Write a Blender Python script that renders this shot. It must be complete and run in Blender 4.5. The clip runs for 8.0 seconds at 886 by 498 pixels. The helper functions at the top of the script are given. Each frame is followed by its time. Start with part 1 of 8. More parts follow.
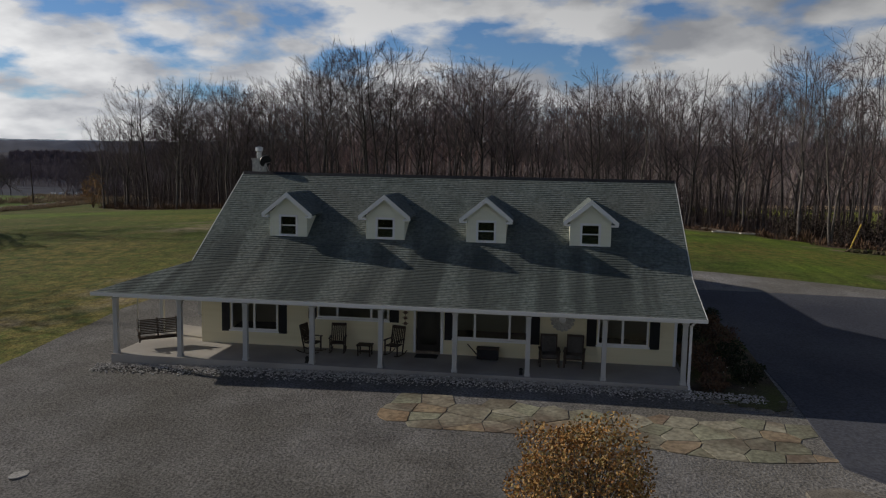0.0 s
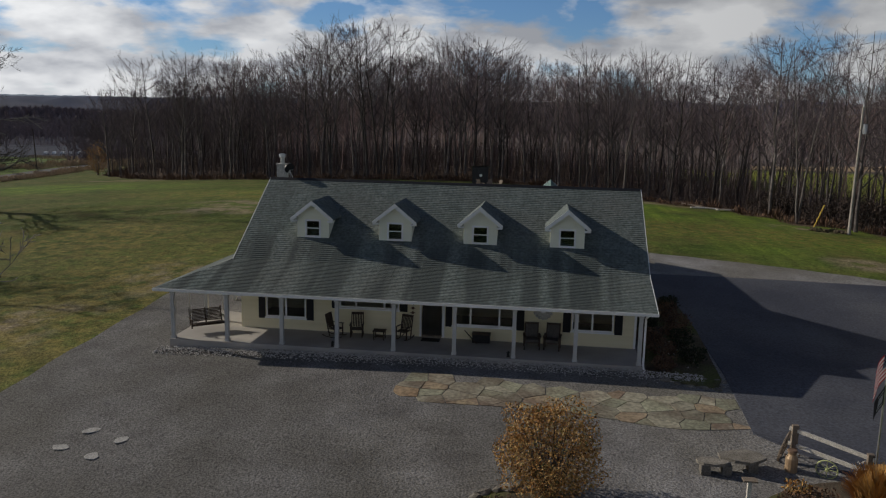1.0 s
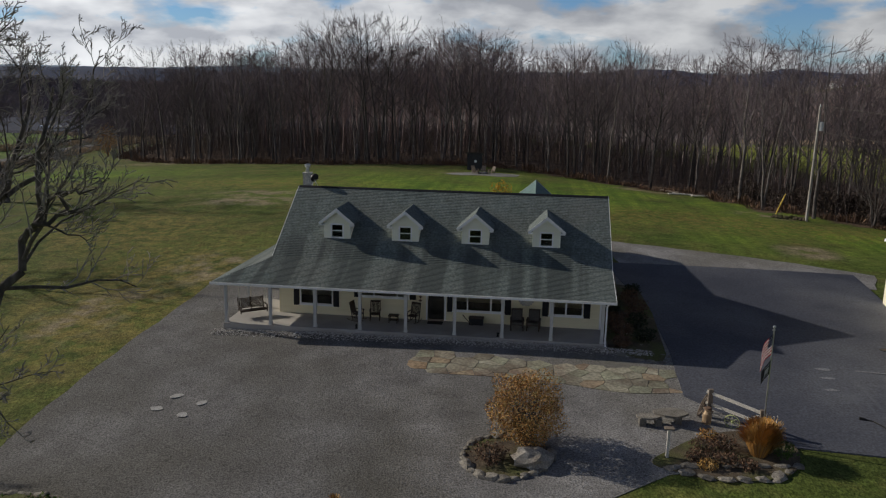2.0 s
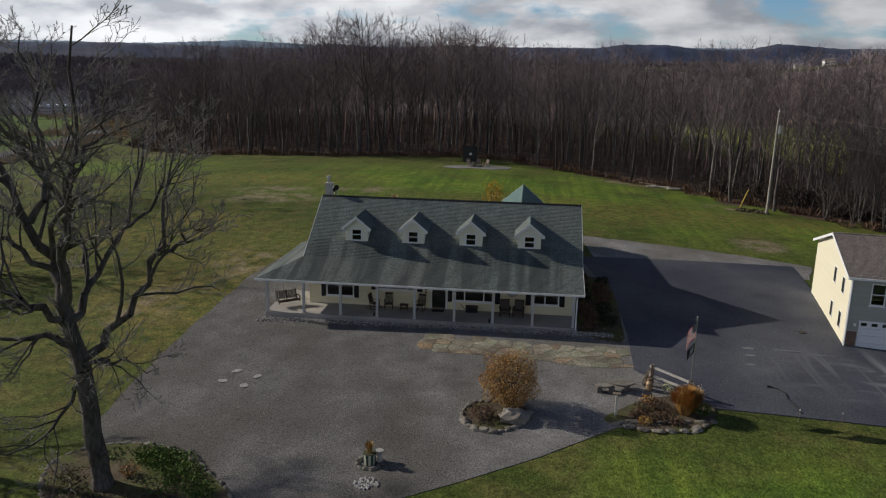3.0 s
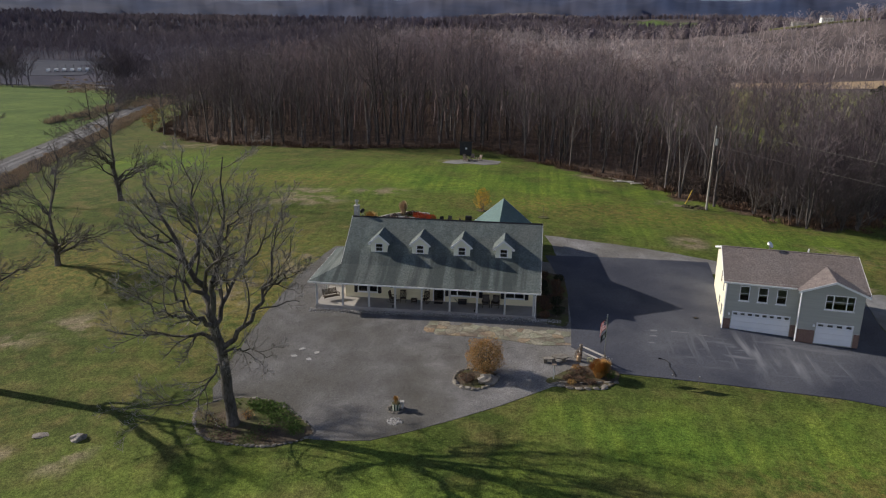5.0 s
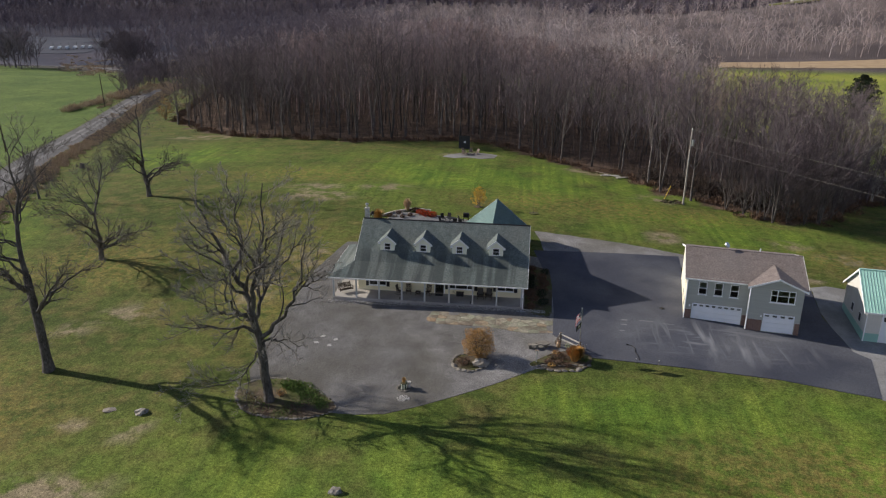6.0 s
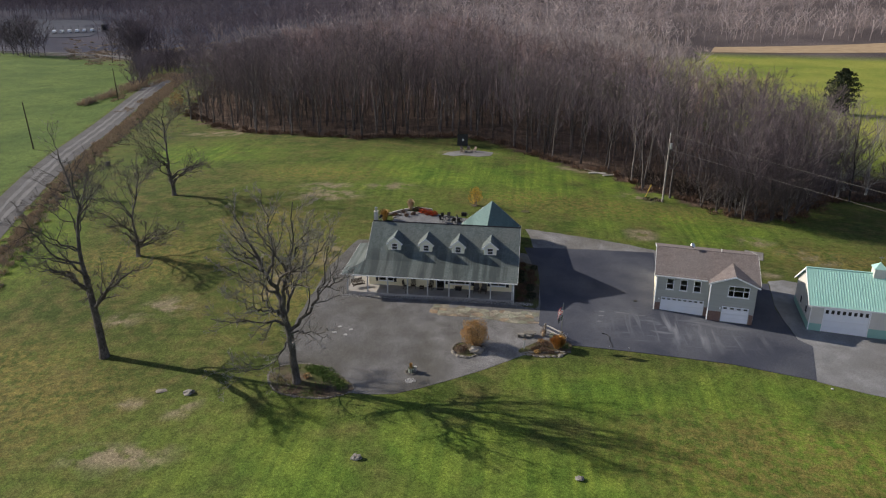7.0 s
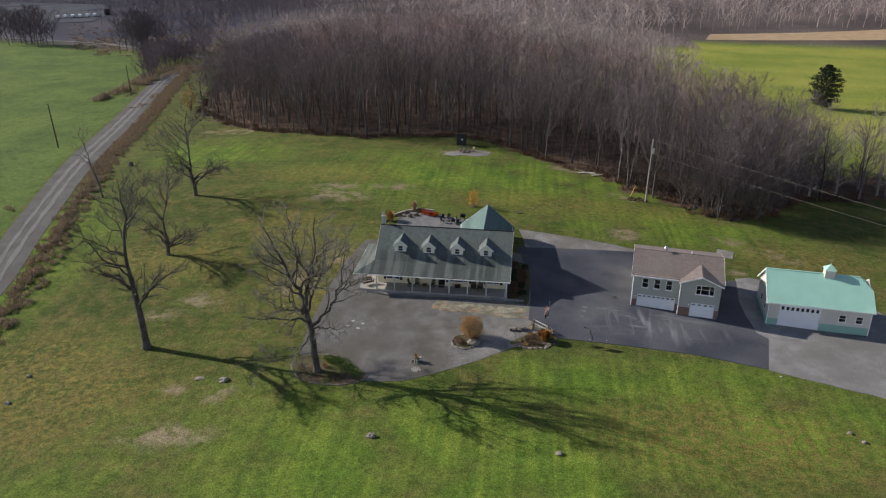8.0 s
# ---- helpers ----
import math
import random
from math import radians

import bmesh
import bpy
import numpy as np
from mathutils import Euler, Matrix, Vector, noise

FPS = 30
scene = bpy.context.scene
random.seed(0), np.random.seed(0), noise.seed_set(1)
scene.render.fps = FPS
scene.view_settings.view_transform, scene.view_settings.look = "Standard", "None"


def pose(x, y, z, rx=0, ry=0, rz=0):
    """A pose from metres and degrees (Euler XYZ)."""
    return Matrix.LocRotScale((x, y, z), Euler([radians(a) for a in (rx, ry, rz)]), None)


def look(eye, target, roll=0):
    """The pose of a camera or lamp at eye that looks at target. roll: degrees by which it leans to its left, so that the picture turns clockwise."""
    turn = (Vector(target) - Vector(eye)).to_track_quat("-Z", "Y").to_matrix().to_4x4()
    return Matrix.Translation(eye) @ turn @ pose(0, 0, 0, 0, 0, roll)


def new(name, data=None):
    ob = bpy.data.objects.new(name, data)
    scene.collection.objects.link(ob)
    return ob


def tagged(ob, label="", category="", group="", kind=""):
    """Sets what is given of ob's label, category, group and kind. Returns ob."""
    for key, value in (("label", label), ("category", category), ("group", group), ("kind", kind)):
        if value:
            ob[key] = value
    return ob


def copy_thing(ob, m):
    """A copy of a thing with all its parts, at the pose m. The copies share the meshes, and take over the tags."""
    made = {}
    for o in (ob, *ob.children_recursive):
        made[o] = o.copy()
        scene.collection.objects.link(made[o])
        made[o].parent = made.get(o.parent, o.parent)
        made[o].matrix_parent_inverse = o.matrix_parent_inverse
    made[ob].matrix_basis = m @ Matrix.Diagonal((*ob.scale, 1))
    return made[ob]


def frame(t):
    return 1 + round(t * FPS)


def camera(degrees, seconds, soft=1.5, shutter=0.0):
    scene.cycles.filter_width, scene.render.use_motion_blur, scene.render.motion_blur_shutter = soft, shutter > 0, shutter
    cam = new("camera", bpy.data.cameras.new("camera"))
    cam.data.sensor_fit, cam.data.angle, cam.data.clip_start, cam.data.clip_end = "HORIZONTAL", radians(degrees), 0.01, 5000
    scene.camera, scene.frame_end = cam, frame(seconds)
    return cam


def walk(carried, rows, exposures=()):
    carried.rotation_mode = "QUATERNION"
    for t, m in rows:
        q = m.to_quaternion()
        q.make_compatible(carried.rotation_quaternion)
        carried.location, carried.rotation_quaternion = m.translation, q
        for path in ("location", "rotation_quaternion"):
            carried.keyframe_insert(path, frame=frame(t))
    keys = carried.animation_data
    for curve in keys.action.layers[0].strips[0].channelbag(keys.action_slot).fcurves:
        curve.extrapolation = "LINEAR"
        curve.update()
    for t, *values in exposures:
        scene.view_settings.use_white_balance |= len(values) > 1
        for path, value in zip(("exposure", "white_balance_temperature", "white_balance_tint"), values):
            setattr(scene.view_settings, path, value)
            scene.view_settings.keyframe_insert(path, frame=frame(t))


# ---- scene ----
cam = camera(60.0, 8.0, 1.2)
# seconds, eye x y z, yaw, pitch, roll
ROWS = [
    (0.0, -5.022, -27.877, 8.078, 7.921, -6.302, 1.122),
    (0.5, -4.917, -30.437, 9.457, 7.497, -7.928, 1.301),
    (1.0, -4.655, -33.720, 10.921, 7.332, -9.511, 1.252),
    (1.5, -4.434, -37.461, 12.360, 7.073, -10.689, 1.227),
    (2.0, -4.113, -41.728, 14.040, 6.862, -11.717, 1.192),
    (3.5, -2.988, -55.996, 19.968, 6.315, -14.256, 1.101),
    (4.0, -2.281, -60.899, 22.297, 6.420, -14.948, 0.879),
    (4.5, -1.672, -65.930, 25.402, 6.437, -15.936, 0.883),
    (6.0, -0.031, -81.018, 34.986, 6.428, -19.064, 0.888),
    (6.5, 0.485, -86.346, 38.286, 6.368, -19.922, 0.884),
    (7.0, 0.865, -91.662, 41.780, 6.293, -20.706, 0.844),
    (7.5, 1.297, -96.750, 45.500, 6.266, -21.500, 0.816),
    (8.0, 1.712, -101.929, 49.274, 6.210, -22.252, 0.891),
]
walk(cam, [(t, pose(x, y, z, 90 + pitch, 0, yaw) @ pose(0, 0, 0, 0, 0, roll)) for t, x, y, z, yaw, pitch, roll in ROWS],
     [(0.0, -0.8, 6500, 10), (1.5, -0.62, 6400, 9.5), (3.5, -0.38, 6340, 10), (4.5, -0.1, 6300, 12), (6.0, 0.22, 6300, 12), (8.0, 0.24, 6300, 11)])

# ---- sky, sun and exposure ----
SUN = Vector((-2.0, 0.48, 1.0)).normalized()
world = bpy.data.worlds.new("sky")
scene.world = world
world.use_nodes = True


def build_sky(w):
    nt = w.node_tree
    nt.nodes.clear()
    out = nt.nodes.new("ShaderNodeOutputWorld")
    bg = nt.nodes.new("ShaderNodeBackground")
    sky = nt.nodes.new("ShaderNodeTexSky")
    sky.sky_type, sky.sun_disc = "NISHITA", False
    sky.sun_elevation, sky.sun_rotation = math.asin(SUN.z), math.atan2(SUN.x, SUN.y)
    sky.air_density, sky.dust_density, sky.ozone_density = 1.0, 0.1, 3.0
    bg.inputs["Strength"].default_value = 0.037
    # broken clouds on a flat layer above the place
    co = nt.nodes.new("ShaderNodeTexCoord")
    sep = nt.nodes.new("ShaderNodeSeparateXYZ")
    nt.links.new(co.outputs["Generated"], sep.inputs[0])
    zz = nt.nodes.new("ShaderNodeMath")
    zz.operation = "MAXIMUM"
    zz.inputs[1].default_value = 0.0
    nt.links.new(sep.outputs["Z"], zz.inputs[0])
    za = nt.nodes.new("ShaderNodeMath")
    za.operation = "ADD"
    za.inputs[1].default_value = 0.34
    nt.links.new(zz.outputs[0], za.inputs[0])
    div = nt.nodes.new("ShaderNodeVectorMath")
    div.operation = "DIVIDE"
    comb = nt.nodes.new("ShaderNodeCombineXYZ")
    for k in ("X", "Y", "Z"):
        nt.links.new(za.outputs[0], comb.inputs[k])
    nt.links.new(co.outputs["Generated"], div.inputs[0])
    nt.links.new(comb.outputs[0], div.inputs[1])
    n1 = nt.nodes.new("ShaderNodeTexNoise")
    n1.inputs["Scale"].default_value, n1.inputs["Detail"].default_value = 3.6, 10.0
    n1.inputs["Roughness"].default_value, n1.inputs["Distortion"].default_value = 0.52, 0.1
    nt.links.new(div.outputs[0], n1.inputs["Vector"])
    ramp = nt.nodes.new("ShaderNodeValToRGB")
    ramp.color_ramp.elements[0].position, ramp.color_ramp.elements[1].position = 0.40, 0.52
    low = nt.nodes.new("ShaderNodeMapRange")
    low.inputs["From Min"].default_value, low.inputs["From Max"].default_value = 0.02, 0.13
    low.inputs["To Min"].default_value, low.inputs["To Max"].default_value = 0.11, 0.0
    nt.links.new(zz.outputs[0], low.inputs["Value"])
    both = nt.nodes.new("ShaderNodeMath")
    nt.links.new(n1.outputs["Fac"], both.inputs[0])
    nt.links.new(low.outputs[0], both.inputs[1])
    nt.links.new(both.outputs[0], ramp.inputs["Fac"])
    n2 = nt.nodes.new("ShaderNodeTexNoise")
    n2.inputs["Scale"].default_value, n2.inputs["Detail"].default_value = 3.4, 7.0
    nt.links.new(div.outputs[0], n2.inputs["Vector"])
    shade = nt.nodes.new("ShaderNodeValToRGB")
    shade.color_ramp.elements[0].position, shade.color_ramp.elements[1].position = 0.38, 0.6
    shade.color_ramp.elements[0].color = (15.0, 15.6, 17.0, 1)
    shade.color_ramp.elements[1].color = (31.0, 31.2, 31.5, 1)
    nt.links.new(n2.outputs["Fac"], shade.inputs["Fac"])
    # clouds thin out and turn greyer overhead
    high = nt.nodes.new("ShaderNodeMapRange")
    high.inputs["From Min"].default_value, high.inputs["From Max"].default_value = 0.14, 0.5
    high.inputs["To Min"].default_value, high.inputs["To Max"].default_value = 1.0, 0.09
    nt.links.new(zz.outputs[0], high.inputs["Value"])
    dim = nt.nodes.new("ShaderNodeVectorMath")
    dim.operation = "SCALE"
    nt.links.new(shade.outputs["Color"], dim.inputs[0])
    # the side towards the sun is the brighter one
    side = nt.nodes.new("ShaderNodeMapRange")
    side.inputs["From Min"].default_value, side.inputs["From Max"].default_value = -0.55, 0.5
    side.inputs["To Min"].default_value, side.inputs["To Max"].default_value = 1.22, 0.58
    nt.links.new(sep.outputs["X"], side.inputs["Value"])
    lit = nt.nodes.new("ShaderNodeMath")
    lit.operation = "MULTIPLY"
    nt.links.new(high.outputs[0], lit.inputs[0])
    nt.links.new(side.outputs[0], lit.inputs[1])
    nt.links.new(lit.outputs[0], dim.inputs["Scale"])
    mix = nt.nodes.new("ShaderNodeMix")
    mix.data_type = "RGBA"
    nt.links.new(ramp.outputs["Color"], mix.inputs["Factor"])
    blue = nt.nodes.new("ShaderNodeVectorMath")
    blue.operation = "MULTIPLY"
    blue.inputs[1].default_value = (1.95, 2.5, 3.3)
    nt.links.new(sky.outputs["Color"], blue.inputs[0])
    nt.links.new(blue.outputs[0], mix.inputs[6])
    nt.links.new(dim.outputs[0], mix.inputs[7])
    nt.links.new(mix.outputs[2], bg.inputs["Color"])
    nt.links.new(bg.outputs[0], out.inputs["Surface"])


build_sky(world)
sun_data = bpy.data.lights.new("sun", "SUN")
sun_data.energy, sun_data.angle, sun_data.color = 5.0, radians(0.6), (1.0, 0.91, 0.77)
sun = new("sun", sun_data)
sun.matrix_world = look((0, 0, 60), Vector((0, 0, 60)) - SUN)

# ---- small building kit ----


class Geo:
    """Points and faces of one mesh in the making."""

    def __init__(self):
        self.v, self.f = [], []

    def face(self, pts):
        n = len(self.v)
        self.v.extend(tuple(p) for p in pts)
        self.f.append(tuple(range(n, n + len(pts))))
        return self

    def box(self, x0, x1, y0, y1, z0, z1):
        n = len(self.v)
        self.v.extend([(x, y, z) for z in (z0, z1) for y in (y0, y1) for x in (x0, x1)])
        for f in ((0, 2, 3, 1), (4, 5, 7, 6), (0, 1, 5, 4), (1, 3, 7, 5), (3, 2, 6, 7), (2, 0, 4, 6)):
            self.f.append(tuple(n + i for i in f))
        return self

    def beam(self, a, b, w, h):
        """A squared bar from a to b, w wide and h high."""
        a, b = Vector(a), Vector(b)
        d = (b - a).normalized()
        s = d.cross(Vector((0, 0, 1)))
        s = Vector((1, 0, 0)) if s.length < 1e-4 else s.normalized()
        u = s.cross(d)
        n = len(self.v)
        for p in (a, b):
            for i, j in ((-1, -1), (1, -1), (1, 1), (-1, 1)):
                self.v.append(tuple(p + s * (i * w / 2) + u * (j * h / 2)))
        for f in ((3, 2, 1, 0), (4, 5, 6, 7), (0, 1, 5, 4), (1, 2, 6, 5), (2, 3, 7, 6), (3, 0, 4, 7)):
            self.f.append(tuple(n + i for i in f))
        return self

    def cyl(self, a, b, r0, r1=None, n=10):
        r1 = r0 if r1 is None else r1
        a, b = Vector(a), Vector(b)
        d = (b - a).normalized()
        s = d.cross(Vector((0.13, 0.2, 1)) if abs(d.z) < 0.9 else Vector((1, 0.1, 0))).normalized()
        u = s.cross(d)
        k = len(self.v)
        for p, r in ((a, r0), (b, r1)):
            for i in range(n):
                t = 2 * math.pi * i / n
                self.v.append(tuple(p + s * (r * math.cos(t)) + u * (r * math.sin(t))))
        for i in range(n):
            j = (i + 1) % n
            self.f.append((k + i, k + n + i, k + n + j, k + j))
        self.f.append(tuple(k + i for i in range(n)))
        self.f.append(tuple(k + n + i for i in range(n - 1, -1, -1)))
        return self

    def tube(self, pts, r, n=6):
        for a, b in zip(pts[:-1], pts[1:]):
            self.cyl(a, b, r, r, n)
        return self

    def prism(self, outline, lo, hi, axis="z"):
        """An outline of (u, v) pairs drawn out from lo to hi along an axis."""
        def p(u, v, w):
            return {"z": (u, v, w), "y": (u, w, v), "x": (w, u, v)}[axis]
        n, k = len(self.v), len(outline)
        self.v.extend(p(u, v, lo) for u, v in outline)
        self.v.extend(p(u, v, hi) for u, v in outline)
        self.f.append(tuple(n + i for i in range(k - 1, -1, -1)))
        self.f.append(tuple(n + k + i for i in range(k)))
        for i in range(k):
            j = (i + 1) % k
            self.f.append((n + i, n + j, n + k + j, n + k + i))
        return self

    def blob(self, c, r, seed=0, rough=0.25, rings=5, seg=8):
        """A rough rounded lump; r gives its three half sizes."""
        rnd = random.Random(seed)
        n = len(self.v)
        self.v.append((c[0], c[1], c[2] - r[2]))
        for i in range(1, rings):
            a = math.pi * i / rings
            for j in range(seg):
                b = 2 * math.pi * j / seg
                q = 1 + rnd.uniform(-rough, rough)
                self.v.append((c[0] + r[0] * q * math.sin(a) * math.cos(b), c[1] + r[1] * q * math.sin(a) * math.sin(b), c[2] - r[2] * q * math.cos(a)))
        self.v.append((c[0], c[1], c[2] + r[2]))
        top = len(self.v) - 1
        for j in range(seg):
            k = (j + 1) % seg
            self.f.append((n, n + 1 + k, n + 1 + j))
            self.f.append((top, top - seg + j, top - seg + k))
            for i in range(rings - 2):
                a, b = n + 1 + i * seg, n + 1 + (i + 1) * seg
                self.f.append((a + j, a + k, b + k, b + j))
        return self

    def wall(self, x0, x1, z0, z1, y, thick, holes):
        """A wall in the x-z plane with its face at y and its back at y + thick, with real openings (x0, x1, z0, z1)."""
        xs = sorted({x0, x1, *[h[0] for h in holes], *[h[1] for h in holes]})
        zs = sorted({z0, z1, *[h[2] for h in holes], *[h[3] for h in holes]})
        for a, b in zip(xs[:-1], xs[1:]):
            for c, d in zip(zs[:-1], zs[1:]):
                if not any(h[0] <= (a + b) / 2 <= h[1] and h[2] <= (c + d) / 2 <= h[3] for h in holes):
                    self.face([(a, y, c), (b, y, c), (b, y, d), (a, y, d)])
                    self.face([(a, y + thick, c), (a, y + thick, d), (b, y + thick, d), (b, y + thick, c)])
        t = y + thick
        for h in list(holes) + [(x0, x1, z0, z1)]:
            a, b, c, d = h
            self.face([(a, y, c), (b, y, c), (b, t, c), (a, t, c)])
            self.face([(a, y, d), (b, y, d), (b, t, d), (a, t, d)])
            self.face([(a, y, c), (a, y, d), (a, t, d), (a, t, c)])
            self.face([(b, y, c), (b, y, d), (b, t, d), (b, t, c)])
        return self

    def mesh(self, name, mat=None, smooth=False):
        me = bpy.data.meshes.new(name)
        me.from_pydata(self.v, [], self.f)
        if mat:
            me.materials.append(mat)
        if smooth:
            me.polygons.foreach_set("use_smooth", [True] * len(me.polygons))
        me.update()
        return me


def part(name, g, material, parent=None, label="", smooth=False):
    ob = new(name, g.mesh(name, material, smooth))
    if parent is not None:
        ob.parent = parent
    if label:
        ob["label"] = label
    return ob


def thing(name, label, category, group="", kind="", m=None):
    ob = tagged(new(name), label, category, group, kind)
    ob.empty_display_size = 0.2
    if m is not None:
        ob.matrix_basis = m
    return ob


# ---- materials ----


def material(name, c1, c2, scale=1.0, rough=0.8, bump=0.0, fine=0.0, c3=None, big=0.0, metal=0.0, stretch=(1, 1, 1), vary=0.0, detail=5.0, spec=0.3, local=False, grain=0.35):
    """Two colours mixed by a noise of that scale (waves per metre), a third by a larger one, with a fine relief."""
    m = bpy.data.materials.new(name)
    m.use_nodes = True
    nt = m.node_tree
    bsdf = nt.nodes["Principled BSDF"]
    co = nt.nodes.new("ShaderNodeTexCoord" if local else "ShaderNodeNewGeometry")
    mp = nt.nodes.new("ShaderNodeMapping")
    mp.inputs["Scale"].default_value = stretch
    nt.links.new(co.outputs["Object" if local else "Position"], mp.inputs["Vector"])

    def noise_at(s, d):
        n = nt.nodes.new("ShaderNodeTexNoise")
        n.inputs["Scale"].default_value, n.inputs["Detail"].default_value = s, d
        nt.links.new(mp.outputs[0], n.inputs["Vector"])
        return n

    def blend(fac, a, b):
        x = nt.nodes.new("ShaderNodeMix")
        x.data_type = "RGBA"
        nt.links.new(fac, x.inputs["Factor"])
        for sock, val in ((x.inputs[6], a), (x.inputs[7], b)):
            if isinstance(val, tuple):
                sock.default_value = (*val[:3], 1)
            else:
                nt.links.new(val, sock)
        return x.outputs[2]

    def ramped(sock, lo, hi):
        r = nt.nodes.new("ShaderNodeMapRange")
        r.inputs["From Min"].default_value, r.inputs["From Max"].default_value = lo, hi
        nt.links.new(sock, r.inputs["Value"])
        return r.outputs[0]

    n1 = noise_at(scale, detail)
    col = blend(ramped(n1.outputs["Fac"], 0.3, 0.7), c1, c2)
    if c3:
        col = blend(ramped(noise_at(big or scale / 8, 4).outputs["Fac"], 0.42, 0.66), col, c3)
    if fine:
        f = noise_at(fine, 3)
        hs = nt.nodes.new("ShaderNodeHueSaturation")
        v = nt.nodes.new("ShaderNodeMapRange")
        v.inputs["From Min"].default_value, v.inputs["From Max"].default_value = 0.3, 0.7
        v.inputs["To Min"].default_value, v.inputs["To Max"].default_value = 1 - grain, 1 + grain
        nt.links.new(f.outputs["Fac"], v.inputs["Value"])
        nt.links.new(v.outputs[0], hs.inputs["Value"])
        nt.links.new(col, hs.inputs["Color"])
        col = hs.outputs["Color"]
    if vary:
        oi = nt.nodes.new("ShaderNodeObjectInfo")
        hs = nt.nodes.new("ShaderNodeHueSaturation")
        v = nt.nodes.new("ShaderNodeMapRange")
        v.inputs["To Min"].default_value, v.inputs["To Max"].default_value = 1 - vary, 1 + vary
        nt.links.new(oi.outputs["Random"], v.inputs["Value"])
        nt.links.new(v.outputs[0], hs.inputs["Value"])
        nt.links.new(col, hs.inputs["Color"])
        col = hs.outputs["Color"]
    nt.links.new(col, bsdf.inputs["Base Color"])
    bsdf.inputs["Roughness"].default_value, bsdf.inputs["Metallic"].default_value = rough, metal
    bsdf.inputs["Specular IOR Level"].default_value = spec
    if bump:
        b = nt.nodes.new("ShaderNodeBump")
        b.inputs["Strength"].default_value, b.inputs["Distance"].default_value = 0.8, bump
        nt.links.new(noise_at(fine or scale * 4, 4).outputs["Fac"], b.inputs["Height"])
        nt.links.new(b.outputs[0], bsdf.inputs["Normal"])
    return m


def toned(m, tint, lo=0.6, hi=1.5):
    """Trees of one stand differ from one another in lightness, and some in hue."""
    nt = m.node_tree
    bsdf = nt.nodes["Principled BSDF"]
    col = bsdf.inputs["Base Color"].links[0].from_socket
    at = nt.nodes.new("ShaderNodeAttribute")
    at.attribute_name = "tone"
    k = nt.nodes.new("ShaderNodeMath")
    k.operation = "MULTIPLY"
    k.inputs[1].default_value = 7.3
    fr = nt.nodes.new("ShaderNodeMath")
    fr.operation = "FRACT"
    r = nt.nodes.new("ShaderNodeMapRange")
    r.inputs["From Min"].default_value, r.inputs["From Max"].default_value, r.inputs["To Max"].default_value = 0.55, 1.0, 0.6
    x = nt.nodes.new("ShaderNodeMix")
    x.data_type = "RGBA"
    x.inputs[7].default_value = (*tint, 1)
    v = nt.nodes.new("ShaderNodeMapRange")
    v.inputs["To Min"].default_value, v.inputs["To Max"].default_value = lo, hi
    hs = nt.nodes.new("ShaderNodeHueSaturation")
    for a, b in ((at.outputs["Fac"], k.inputs[0]), (k.outputs[0], fr.inputs[0]), (fr.outputs[0], r.inputs["Value"]), (r.outputs[0], x.inputs["Factor"]), (col, x.inputs[6]),
                 (at.outputs["Fac"], v.inputs["Value"]), (v.outputs[0], hs.inputs["Value"]), (x.outputs[2], hs.inputs["Color"]), (hs.outputs["Color"], bsdf.inputs["Base Color"])):
        nt.links.new(a, b)


GRAVEL = material("gravel", (0.124, 0.119, 0.118), (0.203, 0.198, 0.196), 0.6, 0.95, 0.05, 13.0, (0.108, 0.102, 0.09), 0.13, detail=9.0, grain=0.55)


def paled(m):
    """Gravel that turns paler towards the paved drive."""
    nt = m.node_tree
    bsdf = nt.nodes["Principled BSDF"]
    col = bsdf.inputs["Base Color"].links[0].from_socket
    geo = nt.nodes.new("ShaderNodeNewGeometry")
    sep = nt.nodes.new("ShaderNodeSeparateXYZ")
    nt.links.new(geo.outputs["Position"], sep.inputs[0])
    n = nt.nodes.new("ShaderNodeTexNoise")
    n.inputs["Scale"].default_value, n.inputs["Detail"].default_value = 0.3, 6.0
    nt.links.new(geo.outputs["Position"], n.inputs["Vector"])
    k = nt.nodes.new("ShaderNodeMath")
    k.operation = "MULTIPLY_ADD"
    k.inputs[1].default_value = 14.0
    nt.links.new(n.outputs["Fac"], k.inputs[0])
    nt.links.new(sep.outputs["X"], k.inputs[2])
    r = nt.nodes.new("ShaderNodeMapRange")
    r.inputs["From Min"].default_value, r.inputs["From Max"].default_value = -4.0, 12.0
    r.inputs["To Min"].default_value, r.inputs["To Max"].default_value = 0.88, 1.5
    nt.links.new(k.outputs[0], r.inputs["Value"])
    hs = nt.nodes.new("ShaderNodeHueSaturation")
    nt.links.new(r.outputs[0], hs.inputs["Value"])
    nt.links.new(col, hs.inputs["Color"])
    nt.links.new(hs.outputs["Color"], bsdf.inputs["Base Color"])


paled(GRAVEL)
ASPHALT = material("asphalt", (0.045, 0.049, 0.068), (0.066, 0.071, 0.094), 0.25, 0.72, 0.006, 9.0, (0.1, 0.104, 0.122), 0.12)
ROADGRAVEL = material("road_gravel", (0.09, 0.087, 0.09), (0.13, 0.125, 0.126), 0.5, 0.95, 0.03, 9.0, (0.09, 0.085, 0.085), 0.2)
TRACK = material("wheel_track", (0.145, 0.142, 0.145), (0.2, 0.194, 0.194), 0.6, 0.95, 0.02, 9.0)
SIDING = material("cream_siding", (0.76, 0.69, 0.48), (0.82, 0.75, 0.54), 0.6, 0.6, 0.004, 0.0, stretch=(0.4, 0.4, 9))
